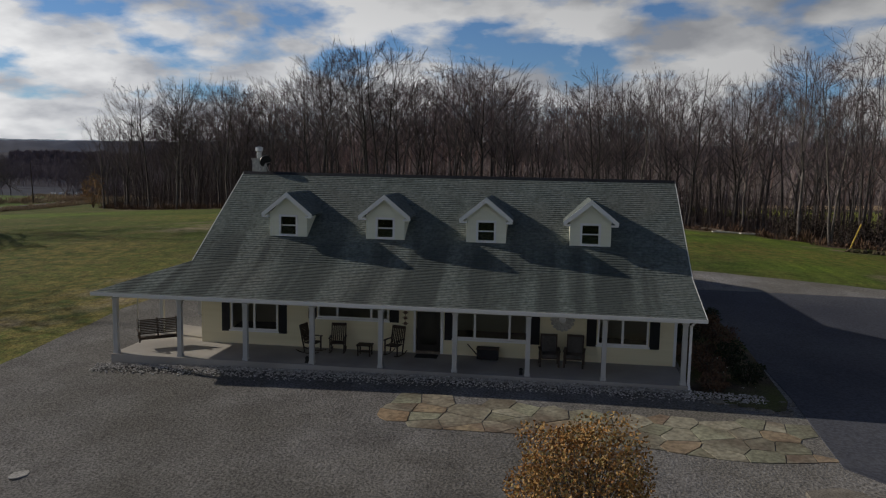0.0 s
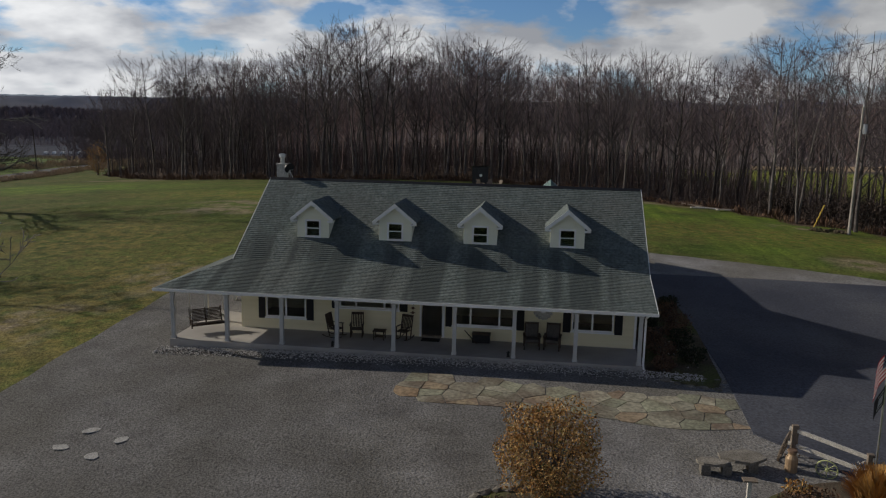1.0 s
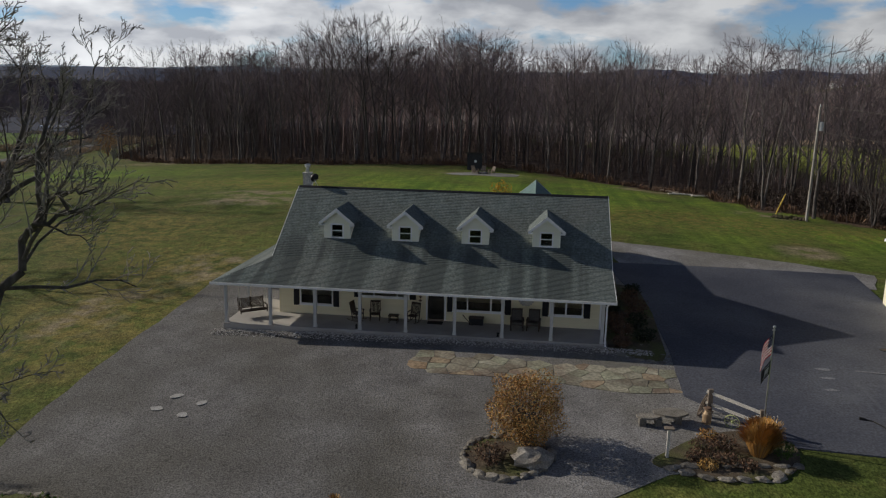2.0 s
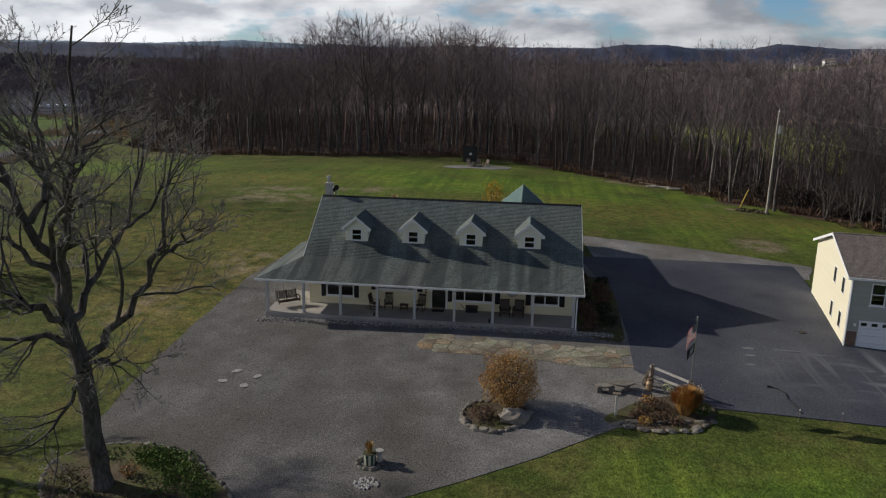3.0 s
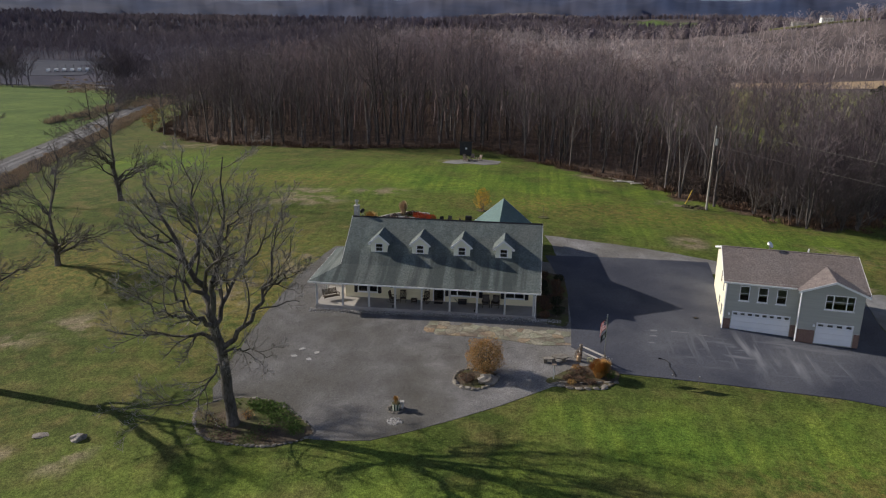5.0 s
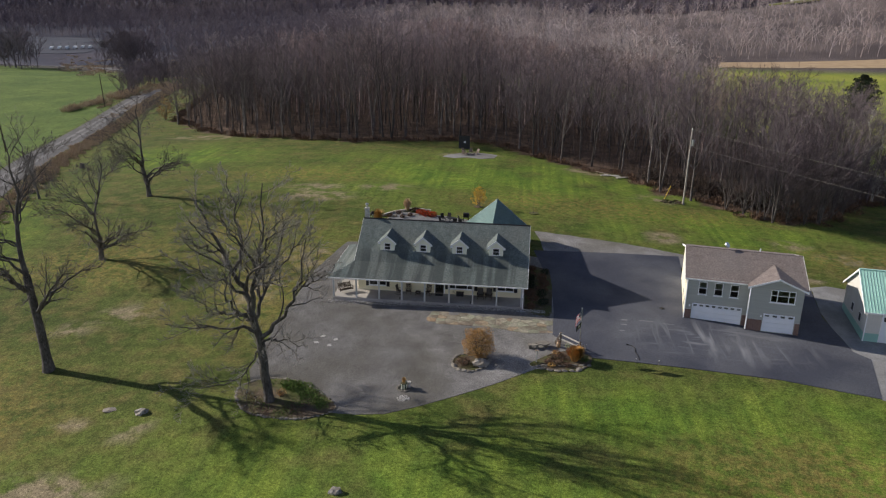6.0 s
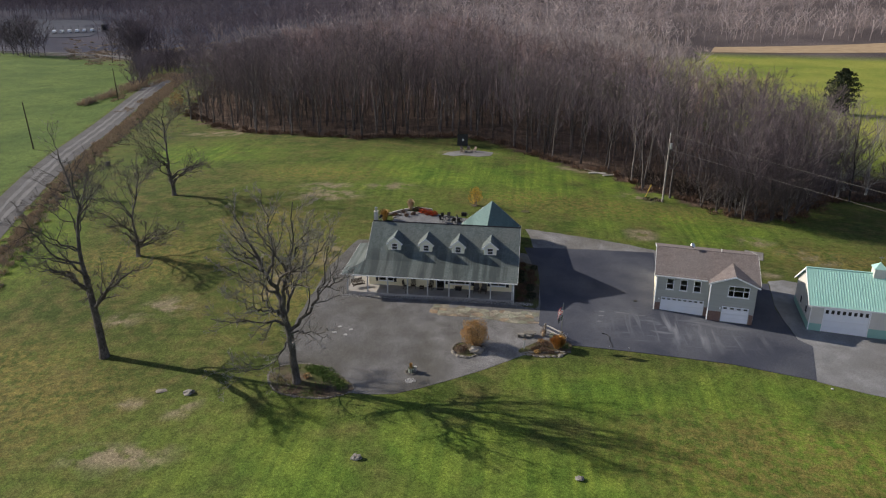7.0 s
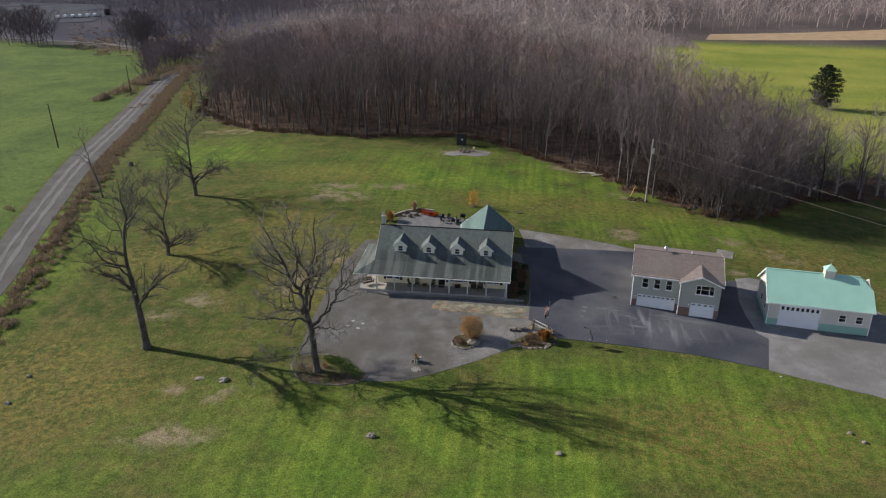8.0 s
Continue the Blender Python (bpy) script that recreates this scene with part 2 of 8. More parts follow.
GREYSIDING = material("grey_siding", (0.36, 0.37, 0.34), (0.41, 0.42, 0.385), 0.6, 0.6, 0.004, 0.0, stretch=(0.4, 0.4, 9))
CREAMEND = material("pale_siding", (0.78, 0.73, 0.56), (0.82, 0.77, 0.6), 0.6, 0.6, 0.004, 0.0, stretch=(0.4, 0.4, 9))
# pale cream, lightened in colour to replace sky light on the dormer fronts
DORMERSIDING = material("pale_dormer_siding", (0.8, 0.8, 0.68), (0.85, 0.85, 0.73), 0.6, 0.6, 0.004, 0.0, stretch=(0.4, 0.4, 9))
TRIM = material("white_trim", (0.8, 0.81, 0.82), (0.86, 0.86, 0.86), 1.2, 0.5)
# greyer than the trim: the porch shade is put into the posts' colour
POSTPAINT = material("shade_grey_post_paint", (0.46, 0.46, 0.46), (0.54, 0.54, 0.53), 2.0, 0.55)
SHUTTER = material("dark_shutter", (0.012, 0.013, 0.016), (0.02, 0.02, 0.024), 4.0, 0.5)
DARKFRAME = material("dark_door", (0.02, 0.016, 0.014), (0.03, 0.026, 0.022), 2.0, 0.4)
DECK = material("concrete_deck", (0.36, 0.34, 0.32), (0.44, 0.415, 0.385), 0.8, 0.85, 0.001, 0.0, (0.3, 0.285, 0.27), 0.3)
STONE = material("pale_stone", (0.38, 0.37, 0.35), (0.52, 0.5, 0.47), 5.0, 0.9, 0.01, 20.0)
METAL = material("galvanised_metal", (0.45, 0.46, 0.47), (0.58, 0.58, 0.58), 6.0, 0.35, metal=0.9)
WHITEMETAL = material("white_panel_door", (0.76, 0.78, 0.82), (0.8, 0.82, 0.86), 1.0, 0.45)
WOOD = material("weathered_wood", (0.16, 0.125, 0.095), (0.27, 0.22, 0.175), 3.0, 0.85, 0.006, 30.0, stretch=(1, 1, 0.2))
PALEWOOD = material("pale_rail_wood", (0.5, 0.47, 0.42), (0.62, 0.59, 0.54), 3.0, 0.8, 0.004, 25.0)
DARKWOOD = material("dark_wood", (0.035, 0.024, 0.018), (0.075, 0.052, 0.038), 6.0, 0.6, 0.003, 40.0)
BARK = material("bark", (0.052, 0.045, 0.04), (0.155, 0.139, 0.125), 2.2, 0.95, 0.03, 9.0, vary=0.3, stretch=(1, 1, 0.35), local=True)
WOODBARK = material("woodland_bark", (0.055, 0.047, 0.045), (0.16, 0.144, 0.135), 2.2, 0.95, 0.03, 9.0, vary=0.55, stretch=(1, 1, 0.35), local=True)
# paler than the front rows' twigs: sun on the crown tops is in the colour
DEEPTWIG = material("sunlit_mauve_twigs", (0.13, 0.104, 0.108), (0.33, 0.283, 0.285), 0.13, 0.95, c3=(0.26, 0.185, 0.172), big=0.055)
# pale lichened twigs, lightened further with the sun's highlights in the colour
LAWNTWIG = material("sun_paled_twigs", (0.2, 0.178, 0.165), (0.34, 0.31, 0.285), 0.8, 0.95, vary=0.1, local=True)
DARKTWIG = material("dark_lawn_twigs", (0.1, 0.084, 0.08), (0.2, 0.175, 0.165), 0.8, 0.95, vary=0.1, local=True)
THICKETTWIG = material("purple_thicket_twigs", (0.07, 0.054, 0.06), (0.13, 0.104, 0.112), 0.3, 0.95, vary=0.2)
# brush twigs coloured dark to give the deep shade between the stems
UNDERTWIG = material("gap_shade_twigs", (0.05, 0.038, 0.037), (0.1, 0.075, 0.07), 0.3, 0.95)
TWIG = material("twigs", (0.105, 0.081, 0.09), (0.215, 0.172, 0.182), 0.5, 0.95, vary=0.45, local=True)
# purple thicket twigs; on the far left woods the dark colour stands for cloud shadow
BLUETWIG = material("purple_and_cloud_dark_twigs", (0.12, 0.1, 0.12), (0.19, 0.158, 0.172), 0.012, 0.95)
# bluish cast of the slope woods: distance haze mixed into the base colour
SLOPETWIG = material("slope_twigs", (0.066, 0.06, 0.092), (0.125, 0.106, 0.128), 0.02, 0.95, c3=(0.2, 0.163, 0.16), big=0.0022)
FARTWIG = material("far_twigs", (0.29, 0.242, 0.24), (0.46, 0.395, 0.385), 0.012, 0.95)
toned(DEEPTWIG, (0.3, 0.19, 0.16), 0.42, 1.6)
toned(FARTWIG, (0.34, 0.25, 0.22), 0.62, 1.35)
toned(SLOPETWIG, (0.17, 0.12, 0.115), 0.55, 1.5)
toned(BLUETWIG, (0.13, 0.095, 0.1), 0.7, 1.35)
BRICK = material("brick", (0.16, 0.10, 0.085), (0.24, 0.16, 0.13), 9.0, 0.9, 0.01, 30.0)
MINT = material("mint_metal_roof", (0.38, 0.64, 0.55), (0.43, 0.69, 0.6), 0.5, 0.45, spec=0.5)
TEAL = material("mint_wainscot", (0.25, 0.44, 0.38), (0.29, 0.48, 0.42), 0.8, 0.5)
BARNWALL = material("pale_barn_wall", (0.56, 0.54, 0.50), (0.62, 0.60, 0.56), 0.8, 0.55)
SOIL = material("bed_soil", (0.06, 0.046, 0.034), (0.14, 0.108, 0.074), 1.5, 1.0, 0.04, 14.0, (0.09, 0.1, 0.03), 0.5)
RUST = material("rusty_iron", (0.10, 0.06, 0.04), (0.2, 0.13, 0.09), 8.0, 0.8)
BLACK = material("black_paint", (0.012, 0.012, 0.012), (0.02, 0.02, 0.02), 5.0, 0.5)


def shingles(name, c1, c2, streak, stain):
    """Roof shingles: tabs by a stretched cell pattern, down-slope dark streaks, lichen stains."""
    m = material(name, c1, c2, 1.6, 0.93, 0.006, 7.0, stain, 0.22)
    nt = m.node_tree
    bsdf = nt.nodes["Principled BSDF"]
    col = bsdf.inputs["Base Color"].links[0].from_socket
    geo = nt.nodes.new("ShaderNodeNewGeometry")
    mp = nt.nodes.new("ShaderNodeMapping")
    mp.inputs["Scale"].default_value = (1.0, 0.07, 0.07)
    nt.links.new(geo.outputs["Position"], mp.inputs["Vector"])
    n = nt.nodes.new("ShaderNodeTexNoise")
    n.inputs["Scale"].default_value, n.inputs["Detail"].default_value = 0.95, 6.0
    nt.links.new(mp.outputs[0], n.inputs["Vector"])
    r = nt.nodes.new("ShaderNodeMapRange")
    r.inputs["From Min"].default_value, r.inputs["From Max"].default_value = 0.43, 0.57
    r.inputs["To Max"].default_value = 0.75
    nt.links.new(n.outputs["Fac"], r.inputs["Value"])
    # the stains gather where rain runs off below the dormers
    sep = nt.nodes.new("ShaderNodeSeparateXYZ")
    nt.links.new(geo.outputs["Position"], sep.inputs[0])
    low = nt.nodes.new("ShaderNodeMapRange")
    low.inputs["From Min"].default_value, low.inputs["From Max"].default_value = 5.3, 4.3
    low.inputs["To Min"].default_value = 0.2
    nt.links.new(sep.outputs["Z"], low.inputs["Value"])
    both = nt.nodes.new("ShaderNodeMath")
    both.operation = "MULTIPLY"
    nt.links.new(r.outputs[0], both.inputs[0])
    nt.links.new(low.outputs[0], both.inputs[1])
    x = nt.nodes.new("ShaderNodeMix")
    x.data_type = "RGBA"
    nt.links.new(both.outputs[0], x.inputs["Factor"])
    nt.links.new(col, x.inputs[6])
    x.inputs[7].default_value = (*streak, 1)
    nt.links.new(x.outputs[2], bsdf.inputs["Base Color"])
    return m


ROOF = shingles("green_grey_shingles", (0.115, 0.142, 0.138), (0.172, 0.202, 0.196), (0.056, 0.068, 0.068), (0.155, 0.172, 0.164))
TEALROOF = shingles("teal_shingles", (0.1, 0.165, 0.16), (0.15, 0.225, 0.215), (0.08, 0.13, 0.125), (0.13, 0.19, 0.18))
BROWNROOF = shingles("brown_grey_shingles", (0.20, 0.165, 0.155), (0.26, 0.22, 0.205), (0.16, 0.135, 0.13), (0.23, 0.2, 0.19))


def glass_material():
    m = bpy.data.materials.new("window_glass")
    m.use_nodes = True
    b = m.node_tree.nodes["Principled BSDF"]
    b.inputs["Base Color"].default_value = (0.75, 0.8, 0.8, 1)
    b.inputs["Roughness"].default_value, b.inputs["Transmission Weight"].default_value = 0.02, 1.0
    b.inputs["IOR"].default_value = 1.35
    return m


GLASS = glass_material()

# ---- the lie of the land ----


def smooth_step(a, b, v):
    t = np.clip((np.asarray(v, float) - a) / (b - a), 0, 1)
    return t * t * (3 - 2 * t)


def land(x, y):
    """Height of the ground: a low crown behind the house, falling away to the front, to both sides and into the valley behind."""
    x, y = np.asarray(x, float), np.asarray(y, float)
    u, v = np.tanh((x + 10) / 70), np.tanh((y - 10) / 70)
    z = 0.84 - 0.13 * u + 4.69 * v - 4.24 * u * u - 4.22 * u * v - 2.64 * v * v - 0.73 * u * u * v + 2.77 * u * v * v - 3.3 * v ** 3 + 1.15 * u ** 3
    z = z - 9.0 * smooth_step(140, 420, y)
    z = z - 13.0 * smooth_step(300, 520, y) * smooth_step(-150, -300, x)
    d = np.hypot(x, y)
    roll = 26 * np.sin(x / 310.0 + 1.1) * np.cos(y / 420.0 + 0.4) + 16 * np.sin(x / 170.0 - y / 260.0)
    knoll = 51 * np.exp(-((x - 470) ** 2 + (y - 930) ** 2) / 80000.0) + 20 * np.exp(-((x + 230) ** 2 + (y - 1150) ** 2) / 60000.0)
    return z + smooth_step(520, 1500, d) * (8 + 0.42 * roll) + 24 * smooth_step(1400, 2200, d) + knoll * smooth_step(450, 700, d) - 10 * smooth_step(60, 400, -y)


def land1(x, y):
    return float(land(x, y))


def inside(x, y, outline):
    """For arrays of points: which lie inside the outline."""
    x, y = np.asarray(x, float), np.asarray(y, float)
    r = np.zeros(x.shape, bool)
    k = len(outline)
    for i in range(k):
        (xa, ya), (xb, yb) = outline[i], outline[(i + 1) % k]
        if ya != yb:
            r ^= ((ya > y) != (yb > y)) & (x < (xb - xa) * (y - ya) / (yb - ya) + xa)
    return r


WOODS = [(-124, 205), (-111, 165), (-100, 122), (-77, 98), (-66, 93), (-53, 90), (-39, 85), (-28, 87), (-17, 91), (-8, 87), (2, 76), (8, 68), (17, 66), (23, 54), (29, 49), (35, 42.5), (41, 39), (47, 42),
         (55, 52), (63, 60), (79, 64), (104, 70), (104, 86), (68, 80), (62, 97), (60, 118), (48, 135), (38, 142), (32, 165), (14, 182), (-7, 198), (-31, 224), (-88, 262), (-122, 252)]
LOT_FAR = [(-480, 540), (-440, 535), (-400, 545), (-385, 560), (-400, 620), (-445, 690), (-540, 680)]
FIELD_RIGHT = [(62, 285), (60, 150), (64, 98), (102, 88), (420, 160), (480, 505), (238, 457), (135, 438), (72, 412), (64, 350)]
FARM = (345, 972)
FIELD_LEFT = [(-79, -60), (-82.5, -20), (-86.4, 1.4), (-91.2, 17), (-95.2, 30.5), (-99.7, 44), (-108.2, 69), (-116.2, 95), (-132.7, 147), (-143, 172), (-161, 215), (-197, 273), (-224, 295), (-256, 316), (-286, 333), (-420, 380), (-420, -120)]


def axis_marks(lo, hi, step, far):
    near = list(np.arange(lo, hi + 0.1, step))
    out, d, s = [], 0.0, step
    while d < far:
        s = min(s * 1.14, 120)
        d += s
        out.append(d)
    return np.array([lo - q for q in reversed(out)] + near + [hi + q for q in out])


def point_mask(me, name, values):
    a = me.attributes.new(name, "FLOAT", "POINT")
    a.data.foreach_set("value", np.asarray(values, np.float32))


def ground_material():
    m = bpy.data.materials.new("grass_and_leaf_litter")
    m.use_nodes = True
    nt = m.node_tree
    bsdf = nt.nodes["Principled BSDF"]
    bsdf.inputs["Roughness"].default_value, bsdf.inputs["Specular IOR Level"].default_value = 0.95, 0.1
    geo = nt.nodes.new("ShaderNodeNewGeometry")

    def noise_at(s, d=5.0, stretch=(1, 1, 1), turn=0.0):
        mp = nt.nodes.new("ShaderNodeMapping")
        mp.inputs["Scale"].default_value = stretch
        mp.inputs["Rotation"].default_value = (0, 0, turn)
        nt.links.new(geo.outputs["Position"], mp.inputs["Vector"])
        n = nt.nodes.new("ShaderNodeTexNoise")
        n.inputs["Scale"].default_value, n.inputs["Detail"].default_value = s, d
        nt.links.new(mp.outputs[0], n.inputs["Vector"])
        return n.outputs["Fac"]

    def ranged(sock, lo, hi, a=0.0, b=1.0):
        r = nt.nodes.new("ShaderNodeMapRange")
        r.inputs["From Min"].default_value, r.inputs["From Max"].default_value = lo, hi
        r.inputs["To Min"].default_value, r.inputs["To Max"].default_value = a, b
        nt.links.new(sock, r.inputs["Value"])
        return r.outputs[0]

    def blend(fac, a, b):
        x = nt.nodes.new("ShaderNodeMix")
        x.data_type = "RGBA"
        nt.links.new(fac, x.inputs["Factor"])
        for sock, val in ((x.inputs[6], a), (x.inputs[7], b)):
            if isinstance(val, tuple):
                sock.default_value = (*val, 1)
            else:
                nt.links.new(val, sock)
        return x.outputs[2]

    def attr(name):
        a = nt.nodes.new("ShaderNodeAttribute")
        a.attribute_name = name
        return a.outputs["Fac"]

    def times(a, b):
        x = nt.nodes.new("ShaderNodeMath")
        x.operation = "MULTIPLY"
        nt.links.new(a, x.inputs[0])
        nt.links.new(b, x.inputs[1])
        return x.outputs[0]

    grass = blend(ranged(noise_at(0.09, 6), 0.35, 0.65), (0.061, 0.084, 0.021), (0.105, 0.128, 0.031))
    grass = blend(ranged(noise_at(0.4, 7), 0.45, 0.7), grass, (0.145, 0.128, 0.046))
    grass = blend(ranged(noise_at(0.9, 3, (0.1, 1, 1), 0.35), 0.45, 0.7, 0, 0.35), grass, (0.05, 0.064, 0.018))
    lush = blend(ranged(noise_at(0.25, 6), 0.35, 0.65), (0.098, 0.165, 0.024), (0.176, 0.238, 0.036))
    mown = noise_at(0.8, 1.5, (1, 0.03, 1), -0.5)
    lush = blend(ranged(mown, 0.42, 0.58, 0, 0.6), lush, (0.066, 0.12, 0.02))
    grass = blend(times(attr("lush"), ranged(noise_at(0.12, 6), 0.3, 0.55)), grass, lush)
    worn = times(attr("worn"), ranged(noise_at(0.45, 9), 0.42, 0.57, 0, 0.92))
    grass = blend(worn, grass, (0.25, 0.205, 0.135))
    dry = times(attr("dry"), ranged(noise_at(1.3, 7), 0.4, 0.62))
    grass = blend(dry, grass, (0.2, 0.162, 0.05))
    meadow = blend(ranged(noise_at(0.06, 6), 0.35, 0.65), (0.08, 0.128, 0.031), (0.127, 0.18, 0.043))
    meadow = blend(ranged(noise_at(0.5, 5, (1, 0.5, 1)), 0.52, 0.7, 0, 0.6), meadow, (0.055, 0.08, 0.02))
    grass = blend(attr("field"), grass, meadow)
    grass = blend(attr("hay"), grass, blend(ranged(noise_at(0.03, 5), 0.35, 0.65), (0.19, 0.235, 0.04), (0.29, 0.3, 0.06)))
    litter = blend(ranged(noise_at(0.3, 7), 0.35, 0.65), (0.065, 0.045, 0.034), (0.15, 0.105, 0.076))
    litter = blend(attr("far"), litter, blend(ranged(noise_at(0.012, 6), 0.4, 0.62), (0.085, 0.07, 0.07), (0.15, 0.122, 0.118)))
    # far left ground takes a dark bluish colour in place of cloud shadow
    litter = blend(attr("cloud_dark"), litter, blend(ranged(noise_at(0.012, 6), 0.4, 0.62), (0.034, 0.036, 0.06), (0.075, 0.069, 0.09)))
    col = blend(attr("litter"), grass, litter)
    hs = nt.nodes.new("ShaderNodeHueSaturation")
    fine = nt.nodes.new("ShaderNodeMath")
    fine.operation = "MULTIPLY"
    nt.links.new(ranged(noise_at(4.0, 6), 0.3, 0.7, 0.66, 1.34), fine.inputs[0])
    nt.links.new(ranged(noise_at(13.0, 4, (1, 0.6, 1)), 0.3, 0.7, 0.55, 1.45), fine.inputs[1])
    mid = nt.nodes.new("ShaderNodeMath")
    mid.operation = "MULTIPLY"
    nt.links.new(fine.outputs[0], mid.inputs[0])
    nt.links.new(ranged(noise_at(1.1, 6), 0.3, 0.7, 0.78, 1.22), mid.inputs[1])
    nt.links.new(mid.outputs[0], hs.inputs["Value"])
    nt.links.new(col, hs.inputs["Color"])
    nt.links.new(hs.outputs["Color"], bsdf.inputs["Base Color"])
    b = nt.nodes.new("ShaderNodeBump")
    b.inputs["Strength"].default_value, b.inputs["Distance"].default_value = 0.9, 0.06
    nt.links.new(noise_at(7.0, 4), b.inputs["Height"])
    nt.links.new(b.outputs[0], bsdf.inputs["Normal"])
    return m


WORN = [(-34.5, 37.5, 7, 3.6), (-31.2, 4.9, 3.4, 1.5), (-24, 44, 5, 2), (20, 28.5, 3, 1.8), (38, 29, 3, 2), (-45, -4.5, 4, 2.5), (-36.9, -33.4, 6, 2.2), (-50, -8, 2.5, 1.5),
        (-12, 74, 7, 3), (-28, 12, 3.5, 5), (-32, 1, 3, 5), (-36, 43, 5, 2.5), (22, 49, 4, 3), (12, 67, 6, 3), (45, 25, 5, 2.5), (-78, 95, 9, 4), (38.3, 29.1, 2.5, 1.6), (36.6, 15.5, 2, 1.4),
        (47, 23, 3, 2), (19.8, 26, 2.6, 1.5), (-34, -25.5, 1.8, 1.6), (-40, -24.8, 2, 1.2)]


DRY = [(26, -29, 17, 8), (-55, -25, 14, 10), (-31, 6, 7, 16), (12, 40, 26, 7), (-40, 52, 16, 6), (48, 24, 12, 6), (-55, 9, 12, 8), (-60, -20, 12, 8), (-40, 22, 10, 8), (-58, -34, 12, 5)]
LUSH = [(-2, -38, 36, 16), (-45, -52, 34, 12), (10, -20, 14, 6), (-5, 55, 40, 22), (-80, -5, 10, 40), (28, 33, 22, 10), (-70, 70, 18, 14), (0, -62, 70, 16), (27, -19, 14, 6), (38, -26, 16, 8)]


def build_ground():
    xs, ys = axis_marks(-150, 120, 1.5, 4400), axis_marks(-70, 190, 1.5, 4300)
    X, Y = np.meshgrid(xs, ys)
    Z = land(X, Y)
    d = np.hypot(X - 0, Y)
    # bumpy far canopy
    Z = Z + smooth_step(600, 900, d) * (3.0 * np.sin(X * 0.11 + np.sin(Y * 0.07) * 2) * np.cos(Y * 0.13 + X * 0.03))
    n, k = len(xs), len(ys)
    i = (np.arange(k - 1)[:, None] * n + np.arange(n - 1)[None, :]).ravel()
    faces = np.stack([i, i + 1, i + n + 1, i + n], 1)
    me = bpy.data.meshes.new("ground")
    me.from_pydata(np.stack([X.ravel(), Y.ravel(), Z.ravel()], 1).tolist(), [], faces.tolist())
    me.polygons.foreach_set("use_smooth", [True] * len(me.polygons))
    wob = np.sin(X * 0.9 + Y * 0.35) * 0.9 + np.sin(X * 0.37 - Y * 0.6) * 1.3
    litter = inside(X + wob * 0.5, Y - 1.5 + wob, WOODS).astype(float)
    far = (d > 430) | ((Y > 300) & (d > 300))
    field = inside(X, Y, FIELD_RIGHT) | inside(X, Y, FIELD_LEFT)
    meadow = (np.sin(X / 260 + 0.5) * np.sin(Y / 310 + 1.9) > 0.95) & (d > 900) & (X > -100)
    litter = np.where(far & ~field & ~meadow & (Y > -60), 1.0, litter)
    worn = np.zeros(X.shape)
    for cx, cy, a, b in WORN:
        worn = np.maximum(worn, np.clip(1.25 - ((X - cx) / a) ** 2 - ((Y - cy) / b) ** 2, 0, 1))
    lush = np.zeros(X.shape)
    for cx, cy, a, b in LUSH:
        lush = np.maximum(lush, np.clip(1.4 - np.hypot((X - cx) / a, (Y - cy) / b), 0, 1))
    dry = np.zeros(X.shape)
    for cx, cy, a, b in DRY:
        dry = np.maximum(dry, np.clip(1.3 - np.hypot((X - cx) / a, (Y - cy) / b), 0, 0.8))
    point_mask(me, "dry", dry.ravel())
    point_mask(me, "lush", lush.ravel())
    point_mask(me, "hay", inside(X, Y, FIELD_RIGHT).astype(float).ravel())
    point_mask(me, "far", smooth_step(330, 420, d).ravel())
    # where the painted cloud shadow lies over the far left
    point_mask(me, "cloud_dark", (smooth_step(0, -220, X + 0.15 * Y) * smooth_step(290, 420, Y)).ravel())
    point_mask(me, "litter", litter.ravel())
    point_mask(me, "field", (field | meadow).astype(float).ravel())
    point_mask(me, "worn", worn.ravel())
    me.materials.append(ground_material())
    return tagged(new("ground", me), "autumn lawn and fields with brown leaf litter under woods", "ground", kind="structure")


build_ground()


